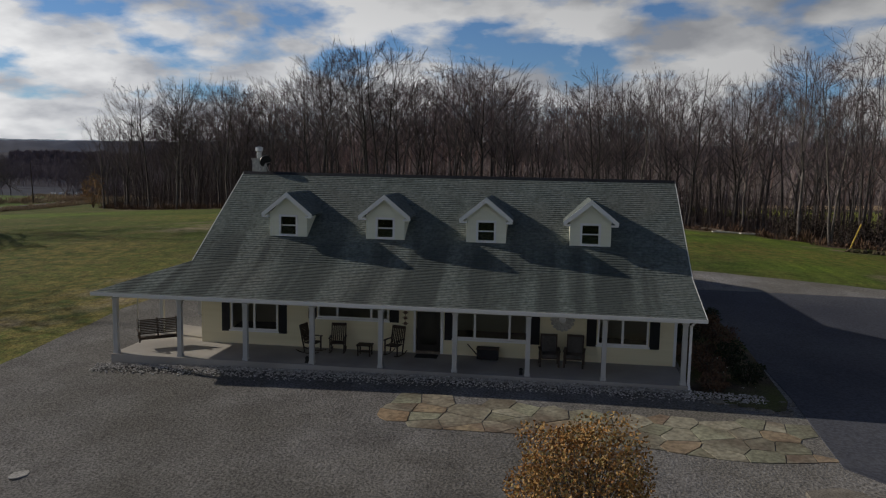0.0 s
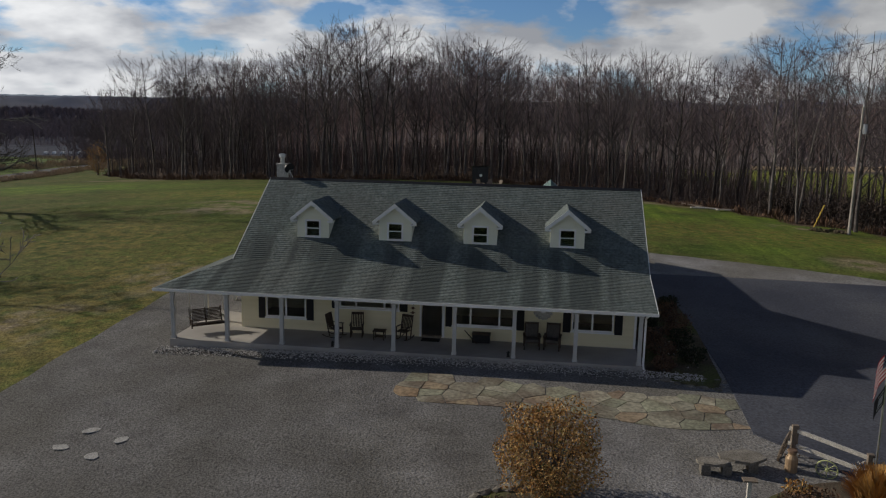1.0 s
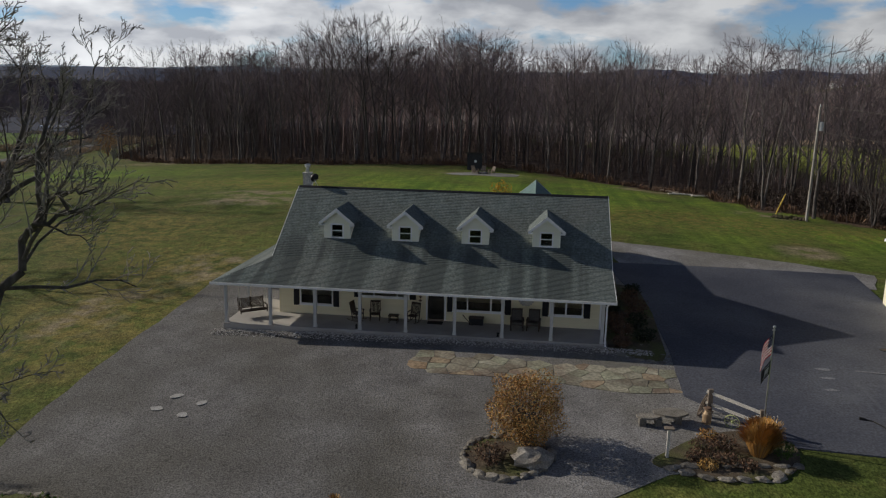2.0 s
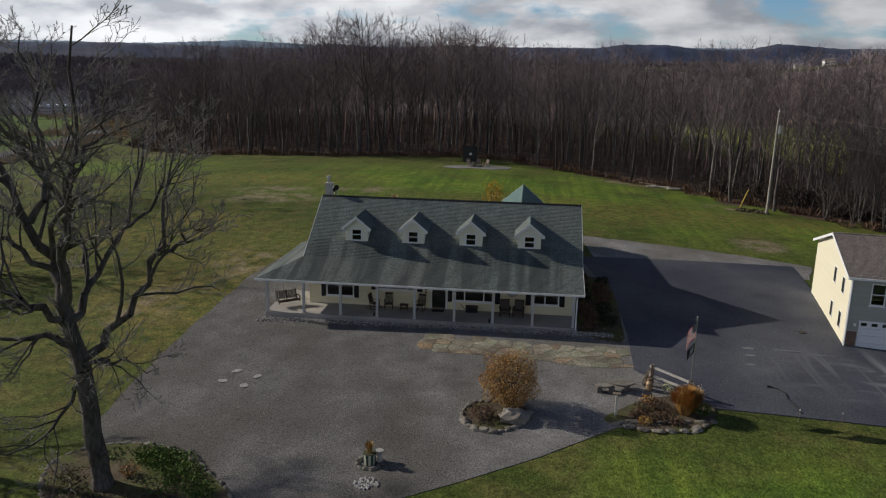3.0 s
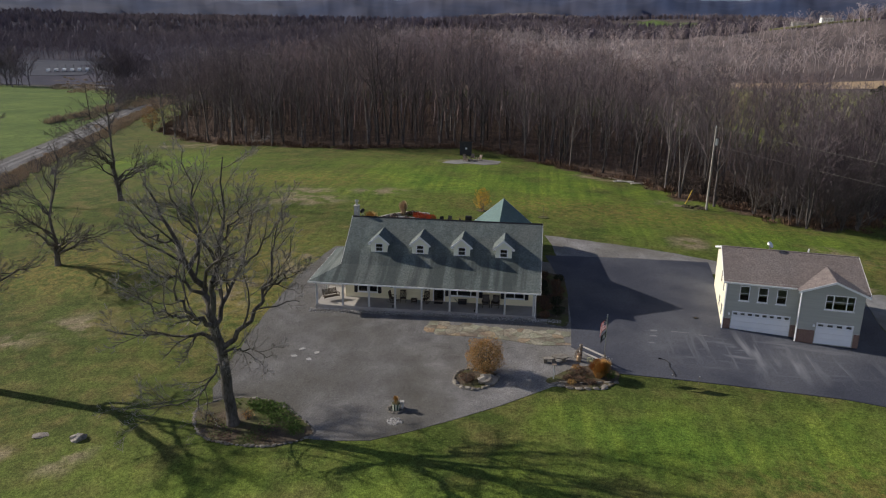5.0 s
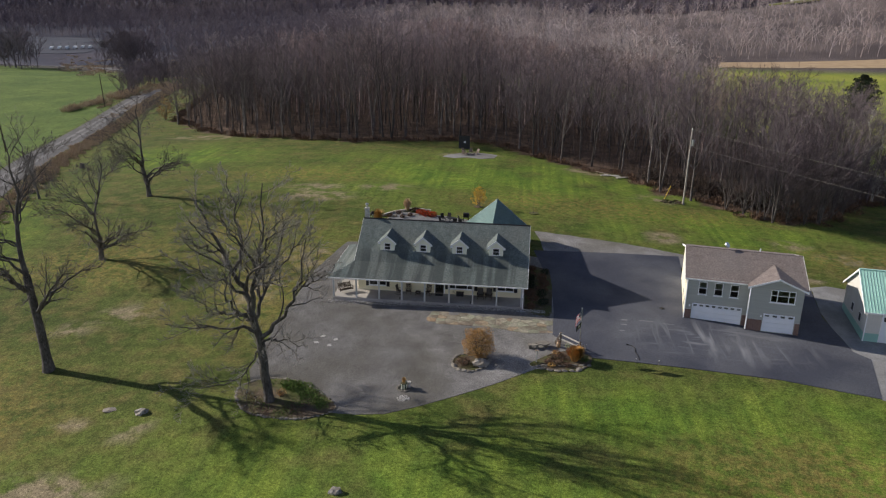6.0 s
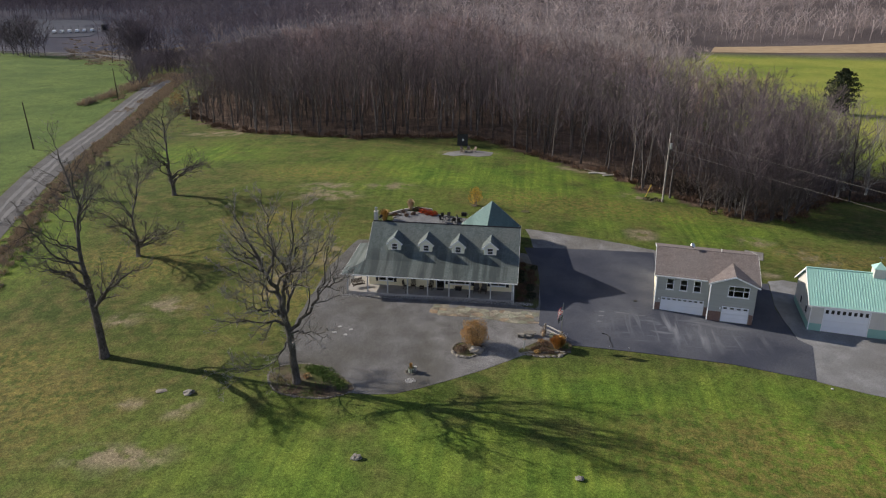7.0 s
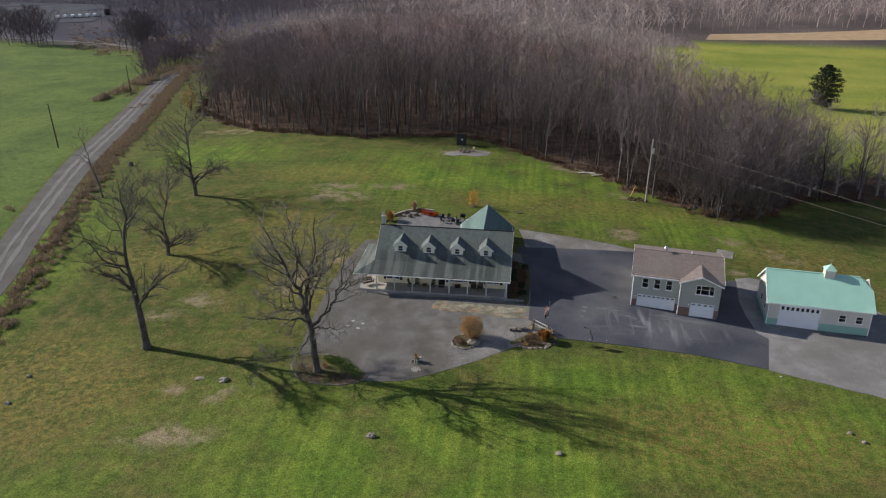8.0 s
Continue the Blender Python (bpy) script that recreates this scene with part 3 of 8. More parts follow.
def sheet(name, outline, mat, lift, step, label, category, wobble=0.0):
    """A surface laid on the land inside an outline, with a turned-down edge."""
    o = []
    k = len(outline)
    for i in range(k):
        a, b = np.array(outline[i]), np.array(outline[(i + 1) % k])
        m = max(1, int(np.hypot(*(b - a)) / step))
        for j in range(m):
            p = a + (b - a) * j / m
            q = wobble * (math.sin(p[0] * 2.1 + p[1] * 1.3) + 0.6 * math.sin(p[0] * 5.3 - p[1] * 4.1))
            o.append((p[0] + q, p[1] + q * 0.7))
    bm = bmesh.new()
    vs = [bm.verts.new((x, y, 0)) for x, y in o]
    bm.faces.new(vs)
    lo, hi = np.min(o, 0), np.max(o, 0)
    for ax in (0, 1):
        for c in np.arange(lo[ax] + step, hi[ax], step):
            co, no = [0, 0, 0], [0, 0, 0]
            co[ax], no[ax] = c, 1
            bmesh.ops.bisect_plane(bm, geom=bm.verts[:] + bm.edges[:] + bm.faces[:], plane_co=co, plane_no=no)
    bmesh.ops.triangulate(bm, faces=bm.faces[:])
    for v in bm.verts:
        v.co.z = land1(v.co.x, v.co.y) + lift
    edge = [e for e in bm.edges if e.is_boundary]
    ext = bmesh.ops.extrude_edge_only(bm, edges=edge)
    for v in [g for g in ext["geom"] if isinstance(g, bmesh.types.BMVert)]:
        v.co.z -= lift + 0.1
    bmesh.ops.recalc_face_normals(bm, faces=bm.faces[:])
    me = bpy.data.meshes.new(name)
    bm.to_mesh(me)
    bm.free()
    me.materials.append(mat)
    me.polygons.foreach_set("use_smooth", [False] * len(me.polygons))
    return tagged(new(name, me), label, category, kind="structure")


LOT = [(-24.4, 17), (-26.3, 8), (-26.8, -2.5), (-26.8, -10), (-26.5, -15.5), (-25, -19), (-20, -21.5), (-16, -22.2), (-14.2, -22.2), (-11.8, -22), (-9, -20.6), (-6.2, -18.9), (-2.4, -16.3), (0, -14.3), (1.7, -12.9), (4, -12.2),
       (6.2, -10.2), (8.5, -7), (8, 10), (3, 16), (1.3, 25.4), (6.3, 24.6), (11.5, 23.7), (17.2, 22.4), (22.6, 20.5), (20.8, 16), (10, 15), (-1, 15.5), (-18, 16), (-21, 17.5)]
sheet("gravel_lot", LOT, GRAVEL, 0.03, 1.5, "grey crushed gravel forecourt and side lane round house", "gravel lot", 0.08)
DRIVE = [(3.4, -5.7), (5.2, -7.6), (6.4, -9.3), (6.8, -10), (10.4, -10.2), (14.6, -10.5), (20.2, -11), (25.2, -11.5), (33.8, -13.6), (35.9, -5.6), (34.6, -4.1), (34.2, 4), (35.5, 12.2), (29, 10.5), (29, 3), (19.2, 4), (20.7, 20), (10.9, 18.9), (1.2, 17.6), (3.4, 7), (3.6, 0)]


def scuffed(m):
    """Pale tyre scuffs where cars turn before the garage."""
    nt = m.node_tree
    bsdf = nt.nodes["Principled BSDF"]
    col = bsdf.inputs["Base Color"].links[0].from_socket
    geo = nt.nodes.new("ShaderNodeNewGeometry")

    def band(turn, stretch, scale, lo, hi):
        mp = nt.nodes.new("ShaderNodeMapping")
        mp.inputs["Rotation"].default_value = (0, 0, turn)
        mp.inputs["Scale"].default_value = stretch
        nt.links.new(geo.outputs["Position"], mp.inputs["Vector"])
        n = nt.nodes.new("ShaderNodeTexNoise")
        n.inputs["Scale"].default_value, n.inputs["Detail"].default_value = scale, 6.0
        n.inputs["Distortion"].default_value = 0.6
        nt.links.new(mp.outputs[0], n.inputs["Vector"])
        r = nt.nodes.new("ShaderNodeMapRange")
        r.inputs["From Min"].default_value, r.inputs["From Max"].default_value = lo, hi
        nt.links.new(n.outputs["Fac"], r.inputs["Value"])
        return r.outputs[0]

    mp = nt.nodes.new("ShaderNodeMapping")
    mp.vector_type = "TEXTURE"
    mp.inputs["Location"].default_value = (21, -4.6, 0)
    mp.inputs["Rotation"].default_value = (0, 0, -0.1)
    mp.inputs["Scale"].default_value = (12, 5.6, 50)
    nt.links.new(geo.outputs["Position"], mp.inputs["Vector"])
    ln = nt.nodes.new("ShaderNodeVectorMath")
    ln.operation = "LENGTH"
    nt.links.new(mp.outputs[0], ln.inputs[0])
    zone = nt.nodes.new("ShaderNodeMapRange")
    zone.inputs["From Min"].default_value, zone.inputs["From Max"].default_value = 1.0, 0.3
    nt.links.new(ln.outputs["Value"], zone.inputs["Value"])
    add = nt.nodes.new("ShaderNodeMath")
    add.operation = "MAXIMUM"
    nt.links.new(band(0.0, (1.3, 0.16, 1), 0.8, 0.5, 0.72), add.inputs[0])
    nt.links.new(band(0.3, (0.2, 0.9, 1), 1.1, 0.54, 0.76), add.inputs[1])
    mul = nt.nodes.new("ShaderNodeMath")
    mul.operation = "MULTIPLY"
    haze = nt.nodes.new("ShaderNodeMath")
    haze.operation = "MAXIMUM"
    haze.inputs[1].default_value = 0.14
    nt.links.new(add.outputs[0], haze.inputs[0])
    nt.links.new(haze.outputs[0], mul.inputs[0])
    nt.links.new(zone.outputs[0], mul.inputs[1])
    x = nt.nodes.new("ShaderNodeMix")
    x.data_type = "RGBA"
    nt.links.new(mul.outputs[0], x.inputs["Factor"])
    nt.links.new(col, x.inputs[6])
    x.inputs[7].default_value = (0.225, 0.232, 0.255, 1)
    nt.links.new(x.outputs[2], bsdf.inputs["Base Color"])


scuffed(ASPHALT)
sheet("asphalt_drive", DRIVE, ASPHALT, 0.06, 1.5, "dark asphalt driveway with pale tyre scuffs", "driveway")
APRON = [(33.7, -13.8), (35.8, -5.6), (34.7, -4.2), (34.3, 4), (35.7, 13), (38, 14), (52, 10), (60, -4), (70, -12), (70, -24), (46.3, -18.2)]
PALEGRAVEL = material("pale_gravel", (0.2, 0.2, 0.203), (0.3, 0.3, 0.303), 0.7, 0.95, 0.04, 8.0, (0.18, 0.175, 0.172), 0.13, detail=9.0, grain=0.2)
sheet("barn_apron", APRON, PALEGRAVEL, 0.045, 1.5, "pale grey gravel apron before the barn", "gravel apron", 0.08)
ROAD_LEFT = [(-75, -42), (-78.5, -20), (-82.2, 1.4), (-87.0, 17), (-91, 30.5), (-95.5, 44), (-104, 69), (-112, 95), (-128.5, 147), (-137.5, 176), (-146, 205), (-149, 228), (-143, 258), (-120, 300), (-60, 420)]


def offset_lane(line, w):
    left, right = [], []
    for i, p in enumerate(line):
        a, b = np.array(line[max(i - 1, 0)]), np.array(line[min(i + 1, len(line) - 1)])
        d = (b - a) / np.hypot(*(b - a))
        n = np.array((-d[1], d[0]))
        left.append(tuple(np.array(p) + n * w))
        right.append(tuple(np.array(p) - n * w))
    return left + right[::-1]


sheet("country_road", offset_lane(ROAD_LEFT, 3.5), ROADGRAVEL, 0.05, 3.0, "grey gravel country road with two wheel tracks", "road")
for off in (-1.05, 0.95):
    sheet("wheel_track", offset_lane([(x + off, y) for x, y in ROAD_LEFT[:12]], 0.42), TRACK, 0.075, 3.0, "pale worn wheel track along the country road", "wheel track", 0.12)

# ---- the house ----
Z_EAVE, Z_BREAK, Z_RIDGE = 2.86, 3.82, 7.5
Y_EAVE, Y_BREAK, Y_RIDGE = -0.5, 2.7, 8.3
X_LEFT, X_RIGHT, X_HIP = -20.0, 0.52, -22.6
Y_WALL, Y_BACK = 2.4, 14.2


def courses(g, a, b, c, d, show=0.15, proud=0.022):
    """Overlapping shingle courses on a slope: a-b is its lower edge, d-c its upper one."""
    a, b, c, d = (Vector(p) for p in (a, b, c, d))
    n = max(2, round(((d + c) / 2 - (a + b) / 2).length / show))
    up = (b - a).cross(d - a)
    up = up.normalized() if up.length > 1e-6 else Vector((0, 0, 1))
    if up.z < 0:
        up.negate()
    for i in range(n):
        l0, r0 = a.lerp(d, i / n), b.lerp(c, i / n)
        l1, r1 = a.lerp(d, (i + 1) / n), b.lerp(c, (i + 1) / n)
        g.face([l0 + up * proud, r0 + up * proud, r1, l1])
        g.face([l0, r0, r0 + up * proud, l0 + up * proud])
    return g


def glazed(parent, x0, x1, z0, z1, y, bars, frame_w=0.07, rails=()):
    """A window in a wall that faces -y: a white frame, upright bars, cross rails and one pane between each."""
    w = part("window", Geo().box(x0, x1, y - 0.03, y + 0.06, z0, z0 + frame_w).box(x0, x1, y - 0.03, y + 0.06, z1 - frame_w, z1)
             .box(x0, x0 + frame_w, y - 0.03, y + 0.06, z0 + frame_w, z1 - frame_w).box(x1 - frame_w, x1, y - 0.03, y + 0.06, z0 + frame_w, z1 - frame_w), TRIM, parent, "white framed window")
    part("sill", Geo().box(x0 - 0.06, x1 + 0.06, y - 0.09, y - 0.002, z0 - 0.07, z0 - 0.002), TRIM, w)
    xs = [x0 + frame_w, *bars, x1 - frame_w]
    for b in bars:
        part("mullion", Geo().box(b - 0.045, b + 0.045, y - 0.025, y + 0.05, z0 + frame_w, z1 - frame_w), TRIM, w)
    for a, b in zip(xs[:-1], xs[1:]):
        for r in rails:
            part("rail", Geo().box(a, b, y - 0.01, y + 0.04, r - 0.03, r + 0.03), TRIM, w)
        part("pane", Geo().box(a - 0.02, b + 0.02, y + 0.012, y + 0.02, z0 + 0.03, z1 - 0.03), GLASS, w)
    return w


def slatted_shutter(parent, x0, x1, z0, z1, y):
    s = part("shutter", Geo().box(x0, x1, y - 0.05, y - 0.003, z0, z1), SHUTTER, parent, "black slatted shutter")
    g = Geo()
    n = int((z1 - z0) / 0.12)
    for i in range(n):
        z = z0 + 0.06 + i * (z1 - z0 - 0.1) / n
        g.face([(x0 + 0.05, y - 0.052, z), (x1 - 0.05, y - 0.052, z), (x1 - 0.05, y - 0.068, z + 0.07), (x0 + 0.05, y - 0.068, z + 0.07)])
    part("slats", g, SHUTTER, s)


def dormer(parent, x):
    y0, w, z0, z1, zt = 4.2, 0.84, 4.62, 5.86, 6.62
    y_at = lambda z: Y_BREAK + (z - Z_BREAK) / (Z_RIDGE - Z_BREAK) * (Y_RIDGE - Y_BREAK)
    g = Geo()
    win = (x - 0.33, x + 0.33, 4.93, 5.68)
    g.wall(x - w, x + w, z0, z1, y0, 0.12, [win])
    g.prism([(x - w, z1), (x + w, z1), (x, zt)], y0, y0 + 0.12, "y")
    for s in (-1, 1):
        xa = x + s * w
        g.prism([(y0 + 0.12, z0), (y_at(z1) + 0.3, z1 + 0.05), (y0 + 0.12, z1 + 0.05)], min(xa, xa - s * 0.1), max(xa, xa - s * 0.1), "x")
    d = part("dormer", g, DORMERSIDING, parent, "cream gabled dormer with a small sash window")
    r = Geo()
    yf, ov = y0 - 0.25, w + 0.26
    ze = z1 - 0.05
    for s in (-1, 1):
        courses(r, (x + s * ov, yf, ze), (x + s * ov, y_at(ze) + 0.1, ze), (x, y_at(zt + 0.12) + 0.1, zt + 0.12), (x, yf, zt + 0.12), 0.15, 0.02)
        r.face([(x + s * ov, yf, ze - 0.06), (x + s * ov, y_at(ze) + 0.1, ze - 0.06), (x, y_at(zt) + 0.1, zt + 0.05), (x, yf, zt + 0.05)])
    part("dormer_roof", r, ROOF, d)
    for s in (-1, 1):
        part("rake_board", Geo().prism([(x, zt + 0.13), (x, zt - 0.1), (x + s * ov, ze - 0.16), (x + s * (ov + 0.03), ze + 0.02)], yf - 0.03, yf - 0.002, "y"), TRIM, d, "white rake board")
        part("eave_return", Geo().box(min(x + s * ov, x + s * (w - 0.02)), max(x + s * ov, x + s * (w - 0.02)), yf, y0 - 0.004, ze - 0.16, ze - 0.08), TRIM, d)
    part("base_board", Geo().box(x - w - 0.01, x + w + 0.01, y0 - 0.03, y0 - 0.003, z0, z0 + 0.17), TRIM, d)
    f = Geo()
    for a, b, c, e in ((win[0] - 0.09, win[1] + 0.09, win[3], win[3] + 0.09), (win[0] - 0.09, win[1] + 0.09, win[2] - 0.1, win[2]), (win[0] - 0.09, win[0], win[2], win[3]), (win[1], win[1] + 0.09, win[2], win[3]),
                       (win[0], win[1], 5.29, 5.34)):
        f.box(a, b, y0 - 0.035, y0 + 0.05, c, e)
    part("sash", f, TRIM, d, "white sash frame")
    part("pane", Geo().box(win[0], win[1], y0 + 0.055, y0 + 0.065, win[2], win[3]), GLASS, d)
    # no room is built here; a black panel makes the pane look dark
    part("backing", Geo().box(x - w + 0.12, x + w - 0.12, y0 + 0.7, y0 + 0.72, z0, z1), BLACK, d, "black panel standing in for the unlit room")


def build_house():
    h = thing("house", "cream farmhouse with green-grey shingle roof, dormers and long porch", "house")
    W = [(-18.2, -16.14, 1.0, 2.55), (-14.42, -11.42, 1.68, 2.55), (-10.28, -9.27, 0.42, 2.55), (-8.74, -5.7, 1.08, 2.55), (-3.02, -1.06, 1.12, 2.55)]
    part("wall", Geo().wall(-19.5, 0.0, 0.2, 3.55, Y_WALL, 0.18, W), SIDING, h)
    gable = [(Y_WALL + 0.18, 0.0), (Y_BACK, 0.0), (Y_BACK, 3.6), (Y_RIDGE, 7.3), (Y_WALL + 0.18, 3.5)]
    part("wall", Geo().prism(gable, -0.18, 0.0, "x"), SIDING, h)
    part("wall", Geo().prism(gable, -19.5, -19.32, "x"), SIDING, h)
    part("wall", Geo().box(-19.3, -0.2, Y_BACK - 0.18, Y_BACK, 0.0, 3.6), SIDING, h)
    part("inner_floor", Geo().box(-19.3, -0.2, Y_WALL + 0.2, Y_BACK - 0.2, 0.25, 0.38), DARKWOOD, h)
    # unseen inner wall, added so the rooms behind the windows stay dark
    part("partition", Geo().box(-19.3, -0.2, 6.2, 6.3, 0.38, 4.9), SIDING, h)
    part("upper_floor", Geo().box(-19.3, -0.2, Y_WALL + 0.2, 6.2, 2.75, 2.9), SIDING, h)
    # roof
    r = Geo()
    courses(r, (X_LEFT, Y_BREAK, Z_BREAK), (X_RIGHT, Y_BREAK, Z_BREAK), (X_RIGHT, Y_RIDGE, Z_RIDGE), (X_LEFT, Y_RIDGE, Z_RIDGE))
    courses(r, (X_RIGHT, 14.5, 3.45), (X_LEFT, 14.5, 3.45), (X_LEFT, Y_RIDGE, Z_RIDGE), (X_RIGHT, Y_RIDGE, Z_RIDGE))
    r.face([(X_LEFT, Y_BREAK, Z_BREAK - 0.15), (X_LEFT, Y_RIDGE, Z_RIDGE - 0.15), (X_RIGHT, Y_RIDGE, Z_RIDGE - 0.15), (X_RIGHT, Y_BREAK, Z_BREAK - 0.15)])
    r.face([(X_LEFT, 14.5, 3.3), (X_RIGHT, 14.5, 3.3), (X_RIGHT, Y_RIDGE, Z_RIDGE - 0.15), (X_LEFT, Y_RIDGE, Z_RIDGE - 0.15)])
    part("roof", r, ROOF, h, "green-grey weathered shingle roof")
    part("ridge_cap", Geo().prism([(Y_RIDGE - 0.16, Z_RIDGE - 0.07), (Y_RIDGE, Z_RIDGE + 0.05), (Y_RIDGE + 0.16, Z_RIDGE - 0.07), (Y_RIDGE, Z_RIDGE + 0.02)], X_LEFT, X_RIGHT, "x"), SHUTTER, h, "dark ridge vent")
    p = Geo()
    courses(p, (X_HIP, Y_EAVE, Z_EAVE), (X_RIGHT, Y_EAVE, Z_EAVE), (X_RIGHT, Y_BREAK, Z_BREAK), (X_LEFT + 0.05, Y_BREAK, Z_BREAK))
    part("porch_roof", p, ROOF, h, "streaked grey-green shingle porch roof")
    q = Geo()
    courses(q, (X_HIP, 11.2, Z_EAVE), (X_HIP, Y_EAVE, Z_EAVE), (X_LEFT + 0.05, Y_BREAK, Z_BREAK), (X_LEFT + 0.05, 9.2, Z_BREAK))
    courses(q, (X_LEFT + 0.05, 11.2, Z_EAVE), (X_HIP, 11.2, Z_EAVE), (X_LEFT + 0.05, 9.2, Z_BREAK), (X_LEFT + 0.05, 9.21, Z_BREAK))
    part("side_porch_roof", q, ROOF, h)
    part("porch_ceiling", Geo().box(X_HIP + 0.1, X_RIGHT - 0.1, Y_EAVE + 0.06, Y_WALL - 0.01, 2.74, 2.8).box(X_HIP + 0.1, -19.52, Y_WALL, 11.0, 2.74, 2.8), TRIM, h)
    # trim
    part("gutter", Geo().prism([(Y_EAVE - 0.11, Z_EAVE + 0.02), (Y_EAVE - 0.09, Z_EAVE - 0.12), (Y_EAVE + 0.02, Z_EAVE - 0.14), (Y_EAVE + 0.02, Z_EAVE + 0.0)], X_HIP - 0.05, X_RIGHT + 0.03, "x"), TRIM, h, "white eave gutter")
    part("side_fascia", Geo().box(X_HIP - 0.04, X_HIP + 0.02, Y_EAVE + 0.02, 11.2, Z_EAVE - 0.14, Z_EAVE), TRIM, h)
    for x in (X_LEFT - 0.03, X_RIGHT):
        for (ya, za), (yb, zb) in (((Y_BREAK, Z_BREAK), (Y_RIDGE, Z_RIDGE)), ((14.5, 3.45), (Y_RIDGE, Z_RIDGE))):
            part("rake_board", Geo().prism([(ya, za + 0.02), (ya, za - 0.12), (yb, zb - 0.12), (yb, zb + 0.02)], x, x + 0.03, "x"), TRIM, h)
    g = Geo().prism([(Y_EAVE, Z_EAVE + 0.02), (Y_EAVE, Z_EAVE - 0.14), (Y_BREAK, Z_BREAK - 0.18), (Y_BREAK, Z_BREAK + 0.02)], X_RIGHT, X_RIGHT + 0.03, "x")
    part("rake_board", g, TRIM, h)
    part("porch_end", Geo().prism([(Y_EAVE + 0.1, 2.74), (Y_WALL, 2.74), (Y_WALL, Z_BREAK - 0.2), (Y_EAVE + 0.1, Z_EAVE - 0.02)], 0.1, 0.16, "x"), TRIM, h)
    part("corner_board", Geo().box(-0.1, 0.012, Y_WALL - 0.012, Y_WALL - 0.001, 0.4, 2.74), TRIM, h)
    # porch floor, posts and beam
    part("porch_deck", Geo().box(-21.98, 0.02, -0.36, Y_WALL - 0.005, -0.4, 0.4).box(-21.98, -19.52, Y_WALL, 11.0, -0.4, 0.4), DECK, h, "grey concrete porch floor")
    part("porch_beam", Geo().box(-21.94, 0.0, -0.22, -0.08, 2.64, 2.735).box(-21.94, -21.8, -0.07, 10.9, 2.64, 2.735), TRIM, h)
    for x, y in [(-21.86, -0.15), (-19.18, -0.15), (-16.5, -0.15), (-13.85, -0.15), (-11.18, -0.15), (-8.37, -0.15), (-5.67, -0.15), (-2.93, -0.15), (-0.13, -0.15), (-21.86, 3.5), (-21.86, 7.2), (-21.86, 10.8)]:
        part("porch_post", Geo().box(x - 0.085, x + 0.085, y - 0.085, y + 0.085, 0.41, 2.635).box(x - 0.11, x + 0.11, y - 0.11, y + 0.11, 0.402, 0.5).box(x - 0.11, x + 0.11, y - 0.11, y + 0.11, 2.56, 2.632), POSTPAINT, h)
    part("downspout", Geo().tube([(0.12, -0.5, 2.74), (0.06, -0.22, 2.55), (0.06, -0.22, 0.45), (0.1, -0.45, 0.1)], 0.05, 6), TRIM, h)
    # openings
    glazed(h, *W[0][:2], *W[0][2:], Y_WALL + 0.02, [-17.17])
    glazed(h, *W[1][:2], *W[1][2:], Y_WALL + 0.02, [-13.58, -12.15])
    glazed(h, *W[3][:2], *W[3][2:], Y_WALL + 0.02, [-7.88, -6.48])
    glazed(h, *W[4][:2], *W[4][2:], Y_WALL + 0.02, [-2.05])
    for a, b, c in ((-18.58, -18.24, 0.98), (-16.1, -15.74, 0.98), (-14.8, -14.46, 1.68), (-11.38, -10.99, 1.68), (-9.1, -8.78, 1.06), (-5.66, -5.28, 1.06), (-3.44, -3.06, 1.1), (-1.02, -0.64, 1.1)):
        slatted_shutter(h, a, b, c - 0.06, 2.6, Y_WALL)
    d = part("door", Geo().box(-10.24, -9.31, Y_WALL + 0.06, Y_WALL + 0.11, 0.43, 2.53), DARKFRAME, h, "dark front door behind a storm door")
    part("door_frame", Geo().box(-10.38, -10.28, Y_WALL - 0.03, Y_WALL - 0.002, 0.42, 2.6).box(-9.27, -9.15, Y_WALL - 0.03, Y_WALL - 0.002, 0.42, 2.6).box(-10.38, -9.15, Y_WALL - 0.03, Y_WALL - 0.002, 2.6, 2.7), TRIM, d)
    part("threshold", Geo().box(-10.26, -9.29, Y_WALL - 0.08, Y_WALL + 0.05, 0.41, 0.5), WOOD, d)
    part("door_pane", Geo().box(-10.1, -9.45, Y_WALL + 0.045, Y_WALL + 0.055, 0.75, 2.3), GLASS, d)
    for x in (-16.3, -12.0, -7.67, -3.36):
        dormer(h, x)
    # rear wing: its ridge runs back from the main one
    xr, zr, y0, y1 = -4.15, 6.85, Y_RIDGE + 0.9, 22.3
    for xe in (0.1, -8.58):
        part("rear_wall", Geo().box(min(xe, xe + 0.18), max(xe, xe + 0.18), Y_BACK + 0.01, y1 - 0.5, -0.2, 3.2), SIDING, h)
    gab = [(-8.4, -0.2), (0.1, -0.2), (0.1, 3.2), (xr, zr - 0.25), (-8.4, 3.2)]
    part("rear_gable", Geo().prism(gab, y1 - 0.49, y1 - 0.31, "y"), SIDING, h)
    k = Geo()
    for xe in (0.5, -8.85):
        lo, hi = ((xe, Y_BACK, 2.9), (xe, y1, 2.9)) if xe > 0 else ((xe, y1, 2.9), (xe, Y_BACK, 2.9))
        up = ((xr, y1, zr), (xr, y0, zr)) if xe > 0 else ((xr, y0, zr), (xr, y1, zr))
        courses(k, lo, hi, up[0], up[1], 0.15, 0.02)
        k.face([(xe, Y_BACK, 2.78), (xe, y1, 2.78), (xr, y1, zr - 0.13), (xr, y0, zr - 0.13)])
